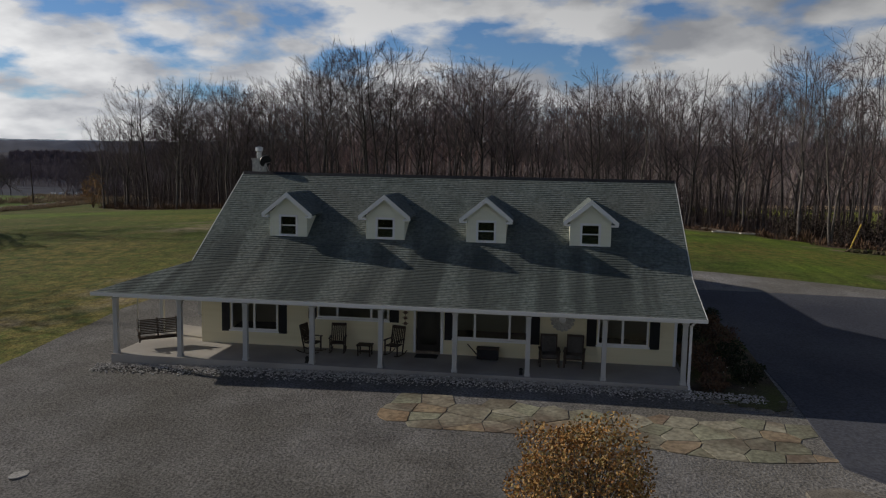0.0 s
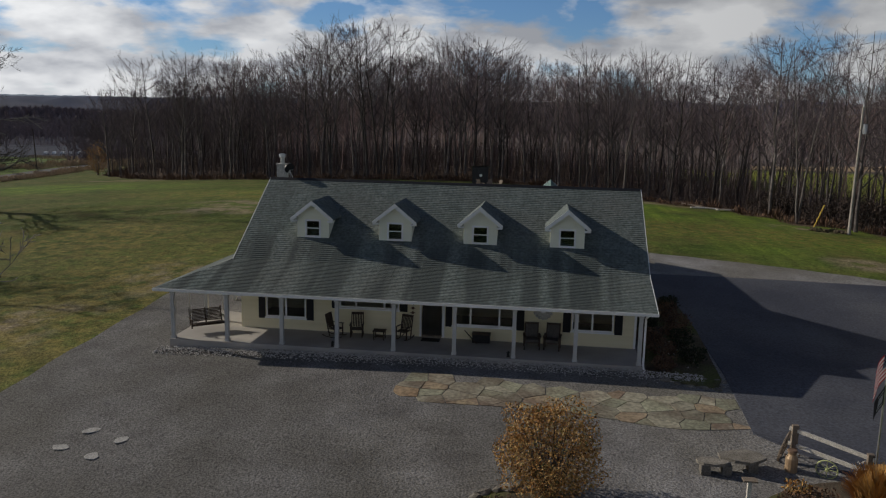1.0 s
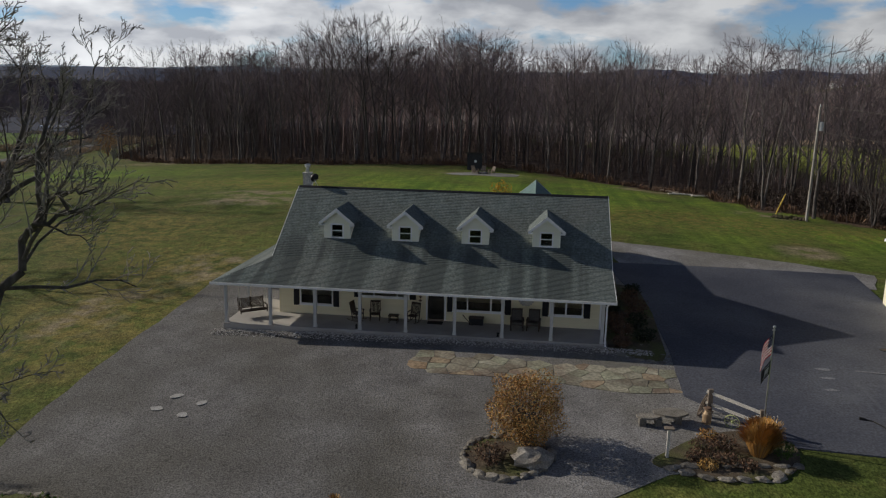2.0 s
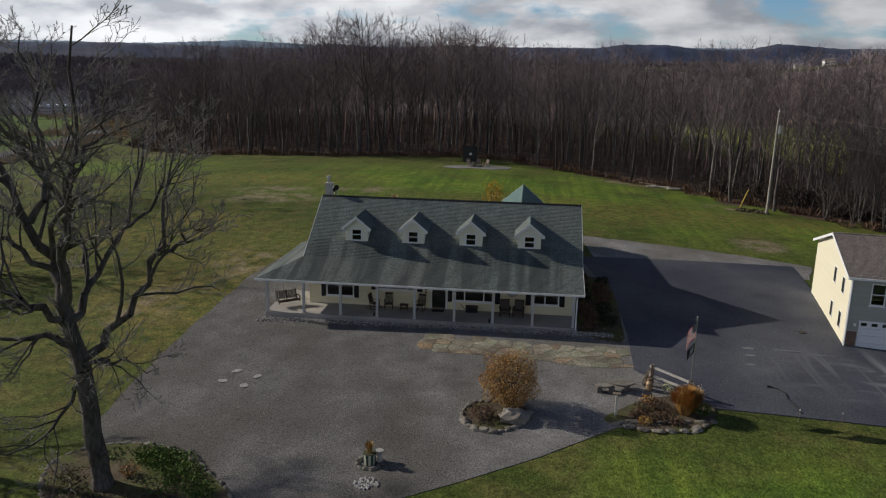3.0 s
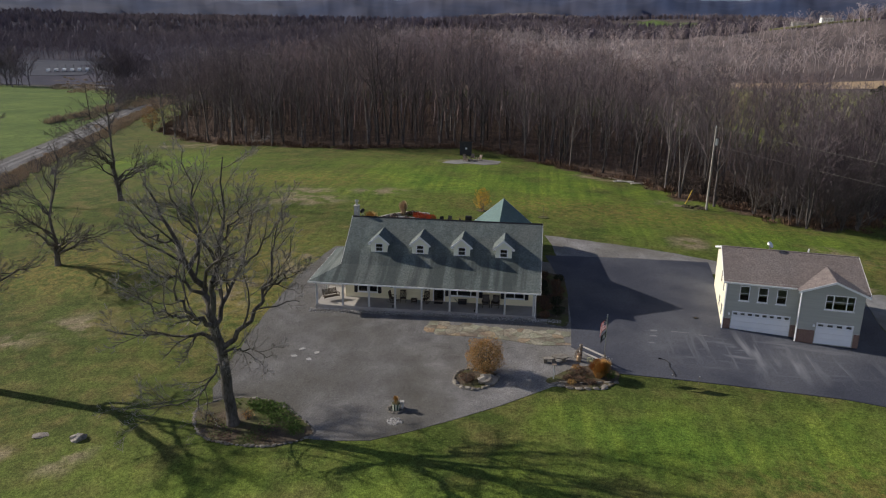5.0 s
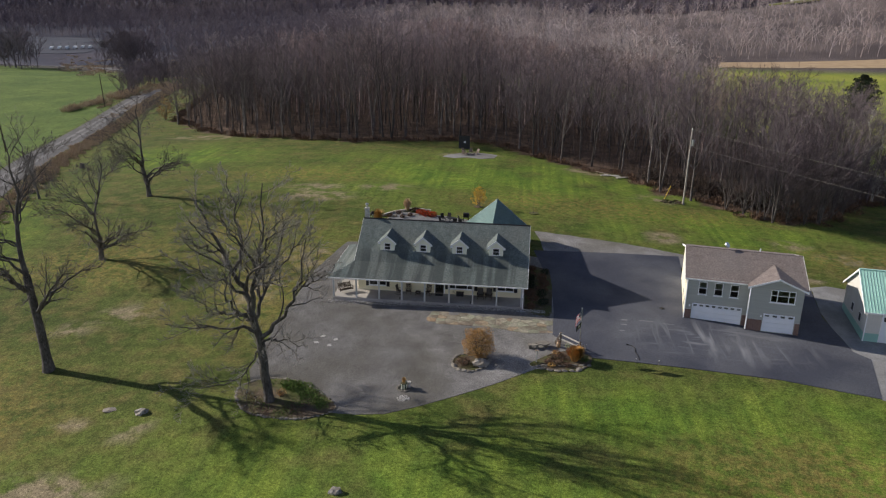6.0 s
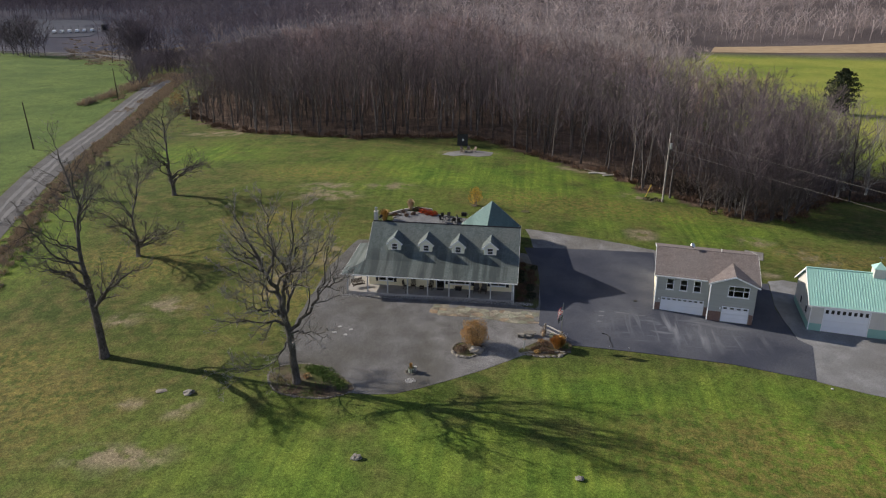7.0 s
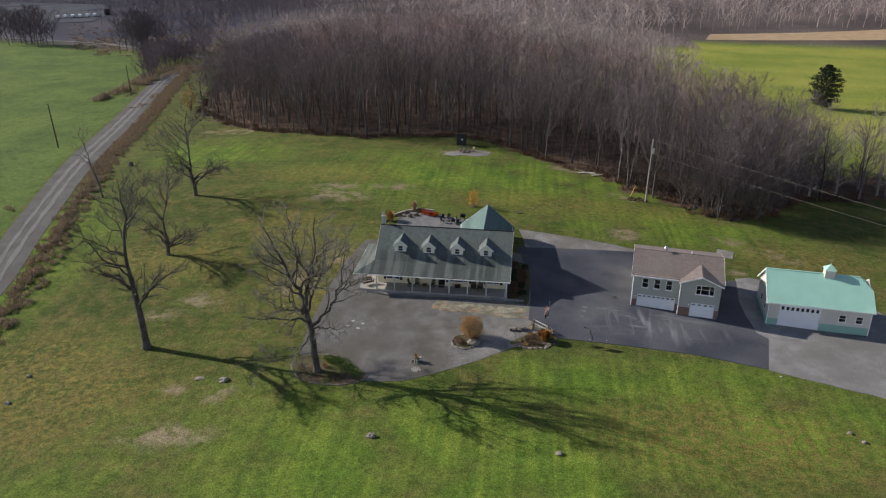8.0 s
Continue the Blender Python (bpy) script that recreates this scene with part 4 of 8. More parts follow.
    part("rear_roof", k, TEALROOF, h, "green-grey shingle roof of the rear wing")
    part("rear_ridge_cap", Geo().prism([(xr - 0.14, zr - 0.07), (xr, zr + 0.05), (xr + 0.14, zr - 0.07), (xr, zr + 0.02)], y0, y1, "y"), TEALROOF, h)
    part("rear_fascia", Geo().box(0.5, 0.53, Y_BACK + 0.3, y1, 2.74, 2.9), TRIM, h)
    part("rear_fascia", Geo().box(-8.88, -8.85, Y_BACK + 0.3, y1, 2.74, 2.9), TRIM, h)
    for xe in (0.5, -8.85):
        part("rear_rake", Geo().prism([(xr, zr + 0.03), (xr, zr - 0.17), (xe, 2.72), (xe, 2.92)], y1, y1 + 0.03, "y"), TRIM, h)
    # chimney and its steel flue
    cx, cy = -20.02, 10.35
    c = part("chimney", Geo().box(cx - 0.27, cx + 0.27, cy - 0.27, cy + 0.27, 5.0, 8.12).box(cx - 0.31, cx + 0.31, cy - 0.31, cy + 0.31, 8.12, 8.2), STONE, h, "slim grey stone chimney with a steel flue")
    part("flue", Geo().cyl((cx, cy, 8.2), (cx, cy, 8.52), 0.13, 0.13, 12).cyl((cx, cy, 8.52), (cx, cy, 8.58), 0.13, 0.2, 12).cyl((cx, cy, 8.58), (cx, cy, 8.74), 0.2, 0.19, 12).cyl((cx, cy, 8.74), (cx, cy, 8.8), 0.22, 0.06, 12), METAL, c)
    return h


build_house()

# ---- the garage ----


def sectional_door(parent, u0, u1, z0, z1, v, lights):
    d = part("garage_door", Geo(), WHITEMETAL, parent, "white sectional overhead door")
    n = 4
    for i in range(n):
        a, b = z0 + (z1 - z0) * i / n, z0 + (z1 - z0) * (i + 1) / n
        if i < n - 1:
            part("panel", Geo().box(u0, u1, v, v + 0.05, a + 0.008, b - 0.008), WHITEMETAL, d)
    a, b = z0 + (z1 - z0) * (n - 1) / n, z1
    w = (u1 - u0) / lights
    holes = [(u0 + w * (k + 0.22), u0 + w * (k + 0.78), a + 0.14, b - 0.16) for k in range(lights)]
    part("panel", Geo().wall(u0, u1, a + 0.008, b, v, 0.05, holes), WHITEMETAL, d)
    for q in holes:
        part("pane", Geo().box(q[0], q[1], v + 0.03, v + 0.036, q[2], q[3]), GLASS, d)
    return d


def build_garage():
    g = thing("garage", "two-storey grey garage with brown roof and white overhead doors", "garage", m=pose(18.1, 0.95, -0.42, 0, 0, -8.5))
    E, R = 5.25, 6.9
    U, V = 12.1, 11.6
    w1 = [(0.78, 6.05, 0.05, 2.15), (1.25, 2.15, 3.25, 4.75), (2.9, 3.8, 3.25, 4.75), (4.55, 5.45, 3.25, 4.75)]
    part("wall", Geo().wall(0.0, 6.55, 0.0, E, 0.0, 0.18, w1), GREYSIDING, g, "grey lap siding")
    w2 = [(8.15, 11.35, 0.05, 2.15), (8.6, 11.1, 3.5, 4.95)]
    gb = Geo().wall(6.55, 11.9, 0.0, E - 0.05, -0.8, 0.18, w2)
    gb.prism([(6.55, E - 0.05), (11.9, E - 0.05), (9.22, 6.15)], -0.8, -0.62, "y")
    part("gable_wall", gb, GREYSIDING, g, "grey lap siding gable")
    part("wall", Geo().box(6.55, 6.73, -0.61, 0.0, 0.0, E), GREYSIDING, g)
    part("wall", Geo().box(11.72, 11.9, -0.61, 0.4, 0.0, E), GREYSIDING, g)
    end = [(0.0, 0.0), (V, 0.0), (V, E), (V / 2, R - 0.15), (0.0, E)]
    part("wall", Geo().prism([(a + (0.18 if a == 0 else 0), b) for a, b in end], 0.0, 0.18, "x"), CREAMEND, g, "cream siding end wall")
    part("wall", Geo().prism([(a + (0.18 if a == 0 else 0), b) for a, b in end], U - 0.18, U, "x"), GREYSIDING, g)
    part("wall", Geo().box(0.19, U - 0.19, V - 0.18, V, 0.0, E), GREYSIDING, g)
    part("inner_floor", Geo().box(0.2, U - 0.2, 0.2, V - 0.2, 2.6, 2.8).box(0.2, U - 0.2, 0.2, V - 0.2, -0.1, 0.02), DARKWOOD, g)
    # inner wall added out of sight behind the openings
    part("partition", Geo().box(0.2, U - 0.2, 3.0, 3.1, 0.03, E), GREYSIDING, g)
    # brick dado in separate piers
    for a, b, v in ((0.0, 0.72, -0.03), (6.1, 6.54, -0.03), (6.55, 8.08, -0.83), (11.42, 11.9, -0.83)):
        p = part("brick_dado", Geo().box(a, b, v, v + 0.028, 0.0, 1.35), BRICK, g, "brown brick dado")
        part("cap", Geo().box(a, b, v - 0.04, v + 0.02, 1.36, 1.42), STONE, p)
    r = Geo()
    e = 0.35
    ze, zr = E - 0.12, R
    courses(r, (-0.3, -e, ze), (U + 0.3, -e, ze), (U + 0.3, V / 2, zr), (-0.3, V / 2, zr))
    courses(r, (U + 0.3, V + e, ze), (-0.3, V + e, ze), (-0.3, V / 2, zr), (U + 0.3, V / 2, zr))
    r.face([(-0.3, -e, ze - 0.12), (-0.3, V / 2, zr - 0.12), (U + 0.3, V / 2, zr - 0.12), (U + 0.3, -e, ze - 0.12)])
    part("roof", r, BROWNROOF, g, "brown-grey shingle roof")
    zg = 6.3
    vb = V / 2 * (zg - ze) / (zr - ze) + 0.1
    k = Geo()
    for s, ue in ((1, 6.2), (-1, 12.24)):
        courses(k, (ue, -1.15, ze - 0.02), (ue, 0.1, ze - 0.02), (9.22, vb, zg), (9.22, -1.15, zg))
    part("gable_roof", k, BROWNROOF, g)
    t = Geo()
    t.prism([(9.22, zg + 0.03), (9.22, zg - 0.17), (6.17, ze - 0.2), (6.15, ze)], -1.18, -1.152, "y").prism([(9.22, zg + 0.03), (9.22, zg - 0.17), (12.27, ze - 0.2), (12.29, ze)], -1.18, -1.152, "y")
    t.box(-0.3, 6.15, -e - 0.08, -e - 0.002, ze - 0.13, ze + 0.01)
    for u in (-0.33, U + 0.3):
        for va, vb2 in ((-e, V / 2), (V + e, V / 2)):
            t.prism([(va, ze + 0.03), (va, ze - 0.17), (vb2, zr - 0.17), (vb2, zr + 0.03)], u, u + 0.03, "x")
    part("trim", t, TRIM, g, "white fascia and rake boards")
    part("ridge_cap", Geo().box(-0.3, U + 0.3, V / 2 - 0.1, V / 2 + 0.1, zr - 0.02, zr + 0.05), BROWNROOF, g)
    for u, v in ((0.02, -0.08), (6.5, -0.88)):
        part("downspout", Geo().tube([(u, v - 0.2, ze - 0.1), (u, v, ze - 0.35), (u, v, 0.1)], 0.055, 6).box(u - 0.07, u + 0.07, v + 0.05, v + 0.075, 0.0, ze - 0.1), TRIM, g)
    sectional_door(g, 0.78, 6.05, 0.05, 2.15, 0.06, 8)
    sectional_door(g, 8.15, 11.35, 0.05, 2.15, -0.74, 4)
    for a in (1.25, 2.9, 4.55):
        glazed(g, a, a + 0.9, 3.25, 4.75, 0.02, [], 0.07, (4.0,))
    glazed(g, 8.6, 11.1, 3.5, 4.95, -0.78, [9.28, 10.42], 0.08, (4.3,))
    for v, z in ((1.4, 1.0), (4.0, 1.0), (1.6, 3.4), (4.2, 3.5)):
        s = part("side_window", Geo().box(-0.03, -0.003, v, v + 0.75, z, z + 1.2), TRIM, g)
        part("pane", Geo().box(-0.04, -0.032, v + 0.08, v + 0.67, z + 0.08, z + 1.12), SHUTTER, s)
    d = part("vent_pipe", Geo().cyl((7.9, V / 2 + 0.3, R - 0.3), (7.9, V / 2 + 0.3, R + 0.35), 0.07), TRIM, g)
    l = part("wall_lamp", Geo().box(0.45, 0.6, -0.15, -0.032, 1.75, 1.95), TRIM, g)
    part("wall_lamp", Geo().box(7.85, 8.0, -0.95, -0.802, 1.75, 1.95), TRIM, g)
    s = part("dish_mast", Geo().tube([(4.2, V / 2, R), (4.2, V / 2 - 0.1, R + 0.5)], 0.03), METAL, g)
    part("dish", Geo().cyl((4.2, V / 2 - 0.15, R + 0.55), (4.28, V / 2 - 0.2, R + 0.62), 0.36, 0.34, 14), METAL, s)
    return g


build_garage()

# ---- the barn ----


def build_barn():
    b = thing("barn", "pale metal barn with mint roof, mint wainscot and cupola", "barn", m=pose(36.6, -1.15, -0.95, 0, 0, -6.5))
    U, V, E, R = 13.3, 8.6, 3.9, 6.9
    door = (1.6, 6.75, 0.03, 3.25)
    wins = [(9.2, 10.15, 1.65, 2.75), (11.35, 12.3, 1.65, 2.75)]
    part("wall", Geo().wall(0, U, 0, E, 0, 0.16, [door, *wins]), BARNWALL, b, "pale ribbed metal wall")
    end = [(0.16, 0), (V, 0), (V, E), (V / 2, R - 0.15), (0.16, E)]
    part("wall", Geo().prism(end, 0, 0.16, "x"), BARNWALL, b)
    part("wall", Geo().prism(end, U - 0.16, U, "x"), BARNWALL, b)
    part("wall", Geo().box(0.17, U - 0.17, V - 0.16, V, 0, E), BARNWALL, b)
    part("inner_floor", Geo().box(0.2, U - 0.2, 0.2, V - 0.2, -0.05, 0.02), DARKWOOD, b)
    part("wainscot", Geo().box(0.0, 1.5, -0.03, -0.003, 0, 1.15), TEAL, b, "mint green wainscot")
    part("wainscot", Geo().box(6.85, U, -0.03, -0.003, 0, 1.15), TEAL, b, "mint green wainscot")
    part("wainscot", Geo().box(-0.03, -0.003, 0, V, 0, 1.15), TEAL, b, "mint green wainscot")
    ribs = Geo()
    for i in range(45):
        u = 0.15 + i * 0.296
        if not 1.5 < u < 6.85:
            if not any(w[0] - 0.15 < u < w[1] + 0.15 for w in wins):
                ribs.box(u, u + 0.03, -0.018, -0.001, 1.16, E)
    part("ribbing", ribs, BARNWALL, b)
    e, ze, clip = 0.35, E - 0.25, 1.7
    roof = Geo()
    k = 1.5
    ridge_end = U + 0.3 - k
    zc = ze + (R - ze) * 0.62
    vc = -e + (V / 2 + e) * 0.62
    roof.face([(-0.35, -e, ze), (U + 0.3, -e, ze), (U + 0.3, vc, zc), (ridge_end, V / 2, R), (-0.35, V / 2, R)])
    roof.face([(U + 0.3, V + e, ze), (-0.35, V + e, ze), (-0.35, V / 2, R), (ridge_end, V / 2, R), (U + 0.3, V - vc, zc)])
    roof.face([(U + 0.3, vc, zc), (U + 0.3, V - vc, zc), (ridge_end, V / 2, R)])
    roof.face([(-0.35, -e, ze - 0.1), (-0.35, V / 2, R - 0.1), (ridge_end, V / 2, R - 0.1), (U + 0.3, vc, zc - 0.1), (U + 0.3, -e, ze - 0.1)])
    part("roof", roof, MINT, b, "mint standing seam metal roof")
    n = 46
    for i in range(n):
        u = -0.3 + i * (U + 0.55) / (n - 1)
        top = 1.0 if u < ridge_end else 1 - 0.38 * (u - ridge_end) / k
        a, c = Vector((u, -e, ze + 0.015)), Vector((u, -e + (V / 2 + e) * top, ze + (R - ze) * top + 0.015))
        part("roof_seam", Geo().beam(a, c, 0.035, 0.04), MINT, b)
    t = Geo()
    t.prism([(-e, ze + 0.02), (-e, ze - 0.2), (V / 2, R - 0.22), (V / 2, R + 0.02)], -0.38, -0.352, "x").prism([(V + e, ze + 0.02), (V + e, ze - 0.2), (V / 2, R - 0.22), (V / 2, R + 0.02)], -0.38, -0.352, "x")
    t.box(-0.35, U + 0.3, -e - 0.03, -e - 0.002, ze - 0.15, ze)
    t.box(-0.02, 0.08, -0.045, -0.032, 0, E).box(U - 0.1, U + 0.012, -0.045, -0.032, 0, E)
    part("trim", t, TRIM, b, "white eave and corner trim")
    part("ridge_cap", Geo().box(-0.35, ridge_end, V / 2 - 0.12, V / 2 + 0.12, R - 0.02, R + 0.05), MINT, b)
    sectional_door(b, *door[:2], door[2], door[3], 0.05, 8)
    part("door_frame", Geo().box(1.5, 1.6, -0.05, -0.002, 0, 3.35).box(6.75, 6.85, -0.05, -0.002, 0, 3.35).box(1.6, 6.75, -0.05, -0.002, 3.25, 3.35), TRIM, b)
    for w in wins:
        glazed(b, *w, 0.02, [], 0.08, (2.2,))
    for v in (1.6, 4.6):
        s = part("side_window", Geo().box(-0.05, -0.032, v, v + 0.85, 1.6, 2.7), TRIM, b)
        part("pane", Geo().box(-0.06, -0.052, v + 0.08, v + 0.77, 1.7, 2.6), SHUTTER, s)
    cu = part("cupola", Geo().box(7.35, 8.65, V / 2 - 0.65, V / 2 + 0.65, R - 0.5, R + 0.75), BARNWALL, b, "small vented cupola with mint cap")
    cap = Geo()
    q = [(7.2, V / 2 - 0.8, R + 0.75), (8.8, V / 2 - 0.8, R + 0.75), (8.8, V / 2 + 0.8, R + 0.75), (7.2, V / 2 + 0.8, R + 0.75)]
    for i in range(4):
        cap.face([q[i], q[(i + 1) % 4], (8.0, V / 2, R + 1.5)])
    cap.face(q[::-1])
    part("cap", cap, MINT, cu)
    part("vane", Geo().cyl((8.0, V / 2, R + 1.5), (8.0, V / 2, R + 2.3), 0.02).box(7.75, 8.25, V / 2 - 0.01, V / 2 + 0.01, R + 2.0, R + 2.15), METAL, cu)
    return b


build_barn()

# ---- trees ----


class Tree:
    """A bare tree as bars (a, b, radius at a, radius at b): wood holds trunk and limbs, fine the branches and twigs.
    A bar that ends at 0 is a cone, one that ends below 0 a hair-thin twig."""

    def __init__(self, seed, crook=0.26, thin=0.014, steps=(7, 5, 3, 2), hair=False, lift=0.3, up=0.12, flare=0.35):
        self.rnd = random.Random(seed)
        self.wood, self.fine = [], []
        self.crook, self.thin, self.steps, self.hair, self.lift, self.up, self.flare = crook, thin, steps, hair, lift, up, flare

    def rv(self, s=1.0):
        return Vector((self.rnd.uniform(-s, s), self.rnd.uniform(-s, s), self.rnd.uniform(-s, s)))

    def bend(self, ctrl, r0, r1, steps, out, wob=0.0):
        """A limb along a smooth line through a few points."""
        c = [Vector(p) for p in ctrl]
        c = [c[0] * 2 - c[1]] + c + [c[-1] * 2 - c[-2]]
        pts, n = [], len(c) - 3
        for i in range(steps + 1):
            t = i / steps * n
            k = min(int(t), n - 1)
            t -= k
            p0, p1, p2, p3 = c[k:k + 4]
            p = 0.5 * (2 * p1 + (p2 - p0) * t + (2 * p0 - 5 * p1 + 4 * p2 - p3) * t * t + (3 * p1 - p0 - 3 * p2 + p3) * t ** 3)
            if 0 < i < steps:
                p = p + self.rv(wob)
            pts.append((p, r0 + (r1 - r0) * (i / steps) ** 0.8))
        for (p, ra), (q, rb) in zip(pts[:-1], pts[1:]):
            out.append((p, q, ra, rb))
        return pts

    def run(self, p, d, length, r, steps, out):
        pts = [(p.copy(), r)]
        for i in range(steps):
            d = (d + self.rv(self.crook) + Vector((0, 0, self.lift / steps))).normalized()
            p = p + d * (length / steps)
            r1 = max(r * (1 - 0.72 * (i + 1) / steps), self.thin * 0.6)
            out.append((pts[-1][0], p, pts[-1][1], r1))
            pts.append((p.copy(), r1))
        return pts

    def sprout(self, pts, length, kids, level=1, lo=0.25, share=0.55, axis=None, most=9.0):
        """Shoots along a limb, shorter towards its tip, each bearing its own; kids gives how many of each order."""
        rnd, n, k = self.rnd, kids[0], len(pts) - 1
        for j in range(n):
            u = lo + (1 - lo) * (j + rnd.random()) / n
            t = min(u * k, k - 0.01)
            i = int(t)
            q = pts[i][0].lerp(pts[i + 1][0], t - i)
            along = (pts[i + 1][0] - pts[i][0]).normalized()
            side = along.cross(self.rv()).normalized()
            away = Vector((q.x, q.y, 0)) - (axis or Vector((0, 0, 0)))
            away = away.normalized() * self.flare if away.length > 0.3 else Vector((0, 0, 0))
            d = (along * rnd.uniform(0.55, 1.0) + side * rnd.uniform(0.6, 1.0) + away + Vector((0, 0, self.up))).normalized()
            ln = length * share * (1.2 - 0.65 * u) * rnd.uniform(0.65, 1.3)
            r = min(max(pts[i][1] * rnd.uniform(0.4, 0.62), self.thin), most)
            if len(kids) == 1:
                self.fine.append((q, q + (d + self.rv(0.15)) * ln, min(r, self.thin * (0.75 if self.hair else 1.3)), -1.0 if self.hair else 0.0))
            else:
                p2 = self.run(q, d, ln, r, self.steps[min(level, 3)], self.wood if level == 1 and not self.hair else self.fine)
                self.sprout(p2, ln, kids[1:], level + 1, 0.2, share, axis)

    def bars(self):
        return self.wood, self.fine


def spread_tree(seed, height, radius, fork, limbs, reach, kids, lean=(0, 0), low=0.1, arch=0.16):
    """A lawn tree: a trunk that goes on as a bent leader, and limbs that arch out to a rounded crown; low is how far under the fork the lowest tips hang."""
    t = Tree(seed, 0.3, 0.012)
    rnd = t.rnd
    top = Vector((lean[0] * height, lean[1] * height, height * fork))
    trunk = t.bend([(0, 0, -0.4), (top.x * 0.3, top.y * 0.3, top.z * 0.45), top], radius * 1.15, radius * 0.8, 6, t.wood, radius * 0.12)
    t.wood[0] = (*t.wood[0][:2], radius * 1.6, t.wood[0][3])
    peak = Vector((top.x * 1.5 + reach * 0.1, top.y, height))
    leader = t.bend([top, top.lerp(peak, 0.35) + t.rv(0.5), top.lerp(peak, 0.7) + t.rv(0.7), peak], radius * 0.66, radius * 0.08, 10, t.wood, 0.18)
    t.sprout(leader, height - top.z, kids, 1, 0.3, 0.42)
    h0, h1 = fork - low, 0.97
    hc = h0 + (h1 - h0) * 0.42
    for i in range(limbs):
        a = 2.4 * i + rnd.uniform(-0.45, 0.45)
        h = h0 + (h1 - h0) * ((i * 0.618 + 0.11) % 1.0)
        out = reach * math.sqrt(max(0.06, 1.0 - ((h - hc) / (1.06 - hc if h > hc else (hc - h0) * 1.7)) ** 2)) * rnd.uniform(0.82, 1.12)
        side = Vector((math.cos(a), math.sin(a), 0))
        tip = side * out + Vector((top.x, top.y, height * h))
        want = tip.z - out * rnd.uniform(0.4, 0.75)
        q, rq = min(trunk[3:] + leader[1:8], key=lambda c: abs(c[0].z - want))
        rise = Vector((0, 0, arch * out))
        m1 = q.lerp(tip, 0.33) + rise * rnd.uniform(0.3, 0.9) + t.rv(0.3)
        m2 = q.lerp(tip, 0.68) + rise * rnd.uniform(0.5, 1.2) + t.rv(0.5)
        r = rq * rnd.uniform(0.4, 0.6)
        pts = t.bend([q, m1, m2, tip], r, r * 0.16, 10, t.wood, 0.2)
        t.sprout(pts, (tip - q).length, kids, 1, 0.24, 0.44)
    t.sprout(trunk[1:], 3.0, (60, 6), 3, 0.1, 0.5, None, 0.035)
    return t.bars()


def old_shade_tree():
    """The big tree in the bed: a leaning leader, an upright one, low limbs to both sides."""
    t = Tree(5, 0.32, 0.014)
    trunk = t.bend([(0.0, 0, -0.4), (-0.25, 0, 2.5), (-0.45, 0.05, 5.4), (-0.85, 0.1, 6.9), (-1.15, 0.1, 8.2)], 0.42, 0.3, 12, t.wood, 0.04)
    t.wood[0] = (*t.wood[0][:2], 0.6, t.wood[0][3])
    limbs = [([(-1.15, 0.1, 8.2), (-1.8, 0.5, 10.1), (-2.65, 0.4, 12.1), (-4.4, 0.9, 15.0), (-5.8, 1.6, 16.8)], 0.3),
             ([(-1.1, 0.1, 8.0), (-0.7, -0.3, 10.2), (-0.1, -0.5, 12.4), (0.4, -0.8, 14.7), (0.8, -0.6, 19.2)], 0.25),
             ([(-0.75, 0.0, 6.4), (-2.1, -0.6, 6.9), (-4.2, -0.9, 7.0), (-7.6, -1.9, 7.5)], 0.17),
             ([(-0.5, 0, 4.9), (-1.3, -0.4, 3.6), (-3.3, -1.0, 1.9), (-7.4, -2.0, 1.5)], 0.11),
             ([(-0.5, 0, 5.8), (1.5, 0.4, 7.8), (2.5, 0.7, 10.0), (3.3, 0.9, 12.4), (3.5, 1.2, 14.4)], 0.2),
             ([(-0.45, 0, 5.6), (0.8, -0.6, 6.1), (1.9, -1.2, 6.5), (3.8, -2.2, 6.6)], 0.12),
             ([(2.5, 0.7, 10.0), (4.0, 0.2, 11.2), (5.4, -0.2, 11.8)], 0.1),
             ([(-1.6, 0.4, 9.6), (-3.0, 0.0, 10.6), (-4.5, -0.5, 11.3), (-7.0, -0.6, 12.5)], 0.15),
             ([(-2.4, 0.4, 11.5), (-2.0, 1.2, 13.7), (-2.4, 1.5, 16.2), (-3.0, 1.9, 19.0)], 0.16),
             ([(-0.2, -0.5, 12.2), (-1.0, -1.2, 14.4), (-1.7, -2.0, 16.4), (-2.0, -2.4, 18.4)], 0.14),
             ([(-0.95, 0.1, 7.4), (-0.4, 2.0, 9.2), (0.2, 3.6, 11.8), (0.5, 4.6, 15.0)], 0.2),
             ([(-0.9, 0.1, 7.2), (-1.2, -2.0, 8.8), (-1.3, -3.8, 10.8), (-1.1, -5.0, 13.4)], 0.19),
             ([(0.1, -0.6, 13.4), (1.4, -0.4, 15.2), (2.3, 0.1, 17.6)], 0.1),
             ([(-3.2, 0.6, 13.0), (-4.8, 0.0, 13.6), (-6.3, -0.6, 14.6)], 0.1),
             ([(-0.6, 1.6, 8.8), (-2.2, 3.4, 10.0), (-3.6, 4.8, 12.4)], 0.12),
             ([(-1.2, -2.0, 8.8), (-3.0, -3.6, 9.8), (-4.6, -4.6, 12.2)], 0.11),
             ([(0.0, 3.0, 10.8), (1.8, 4.0, 12.6), (3.0, 4.4, 15.2)], 0.1),
             ([(-0.3, -0.5, 11.6), (1.2, -2.2, 13.4), (2.0, -3.4, 15.8)], 0.1)]
    for ctrl, r in limbs:
        pts = t.bend(ctrl, r, r * 0.16, 12, t.wood, 0.22)
        ln = sum((b[0] - a[0]).length for a, b in zip(pts[:-1], pts[1:]))
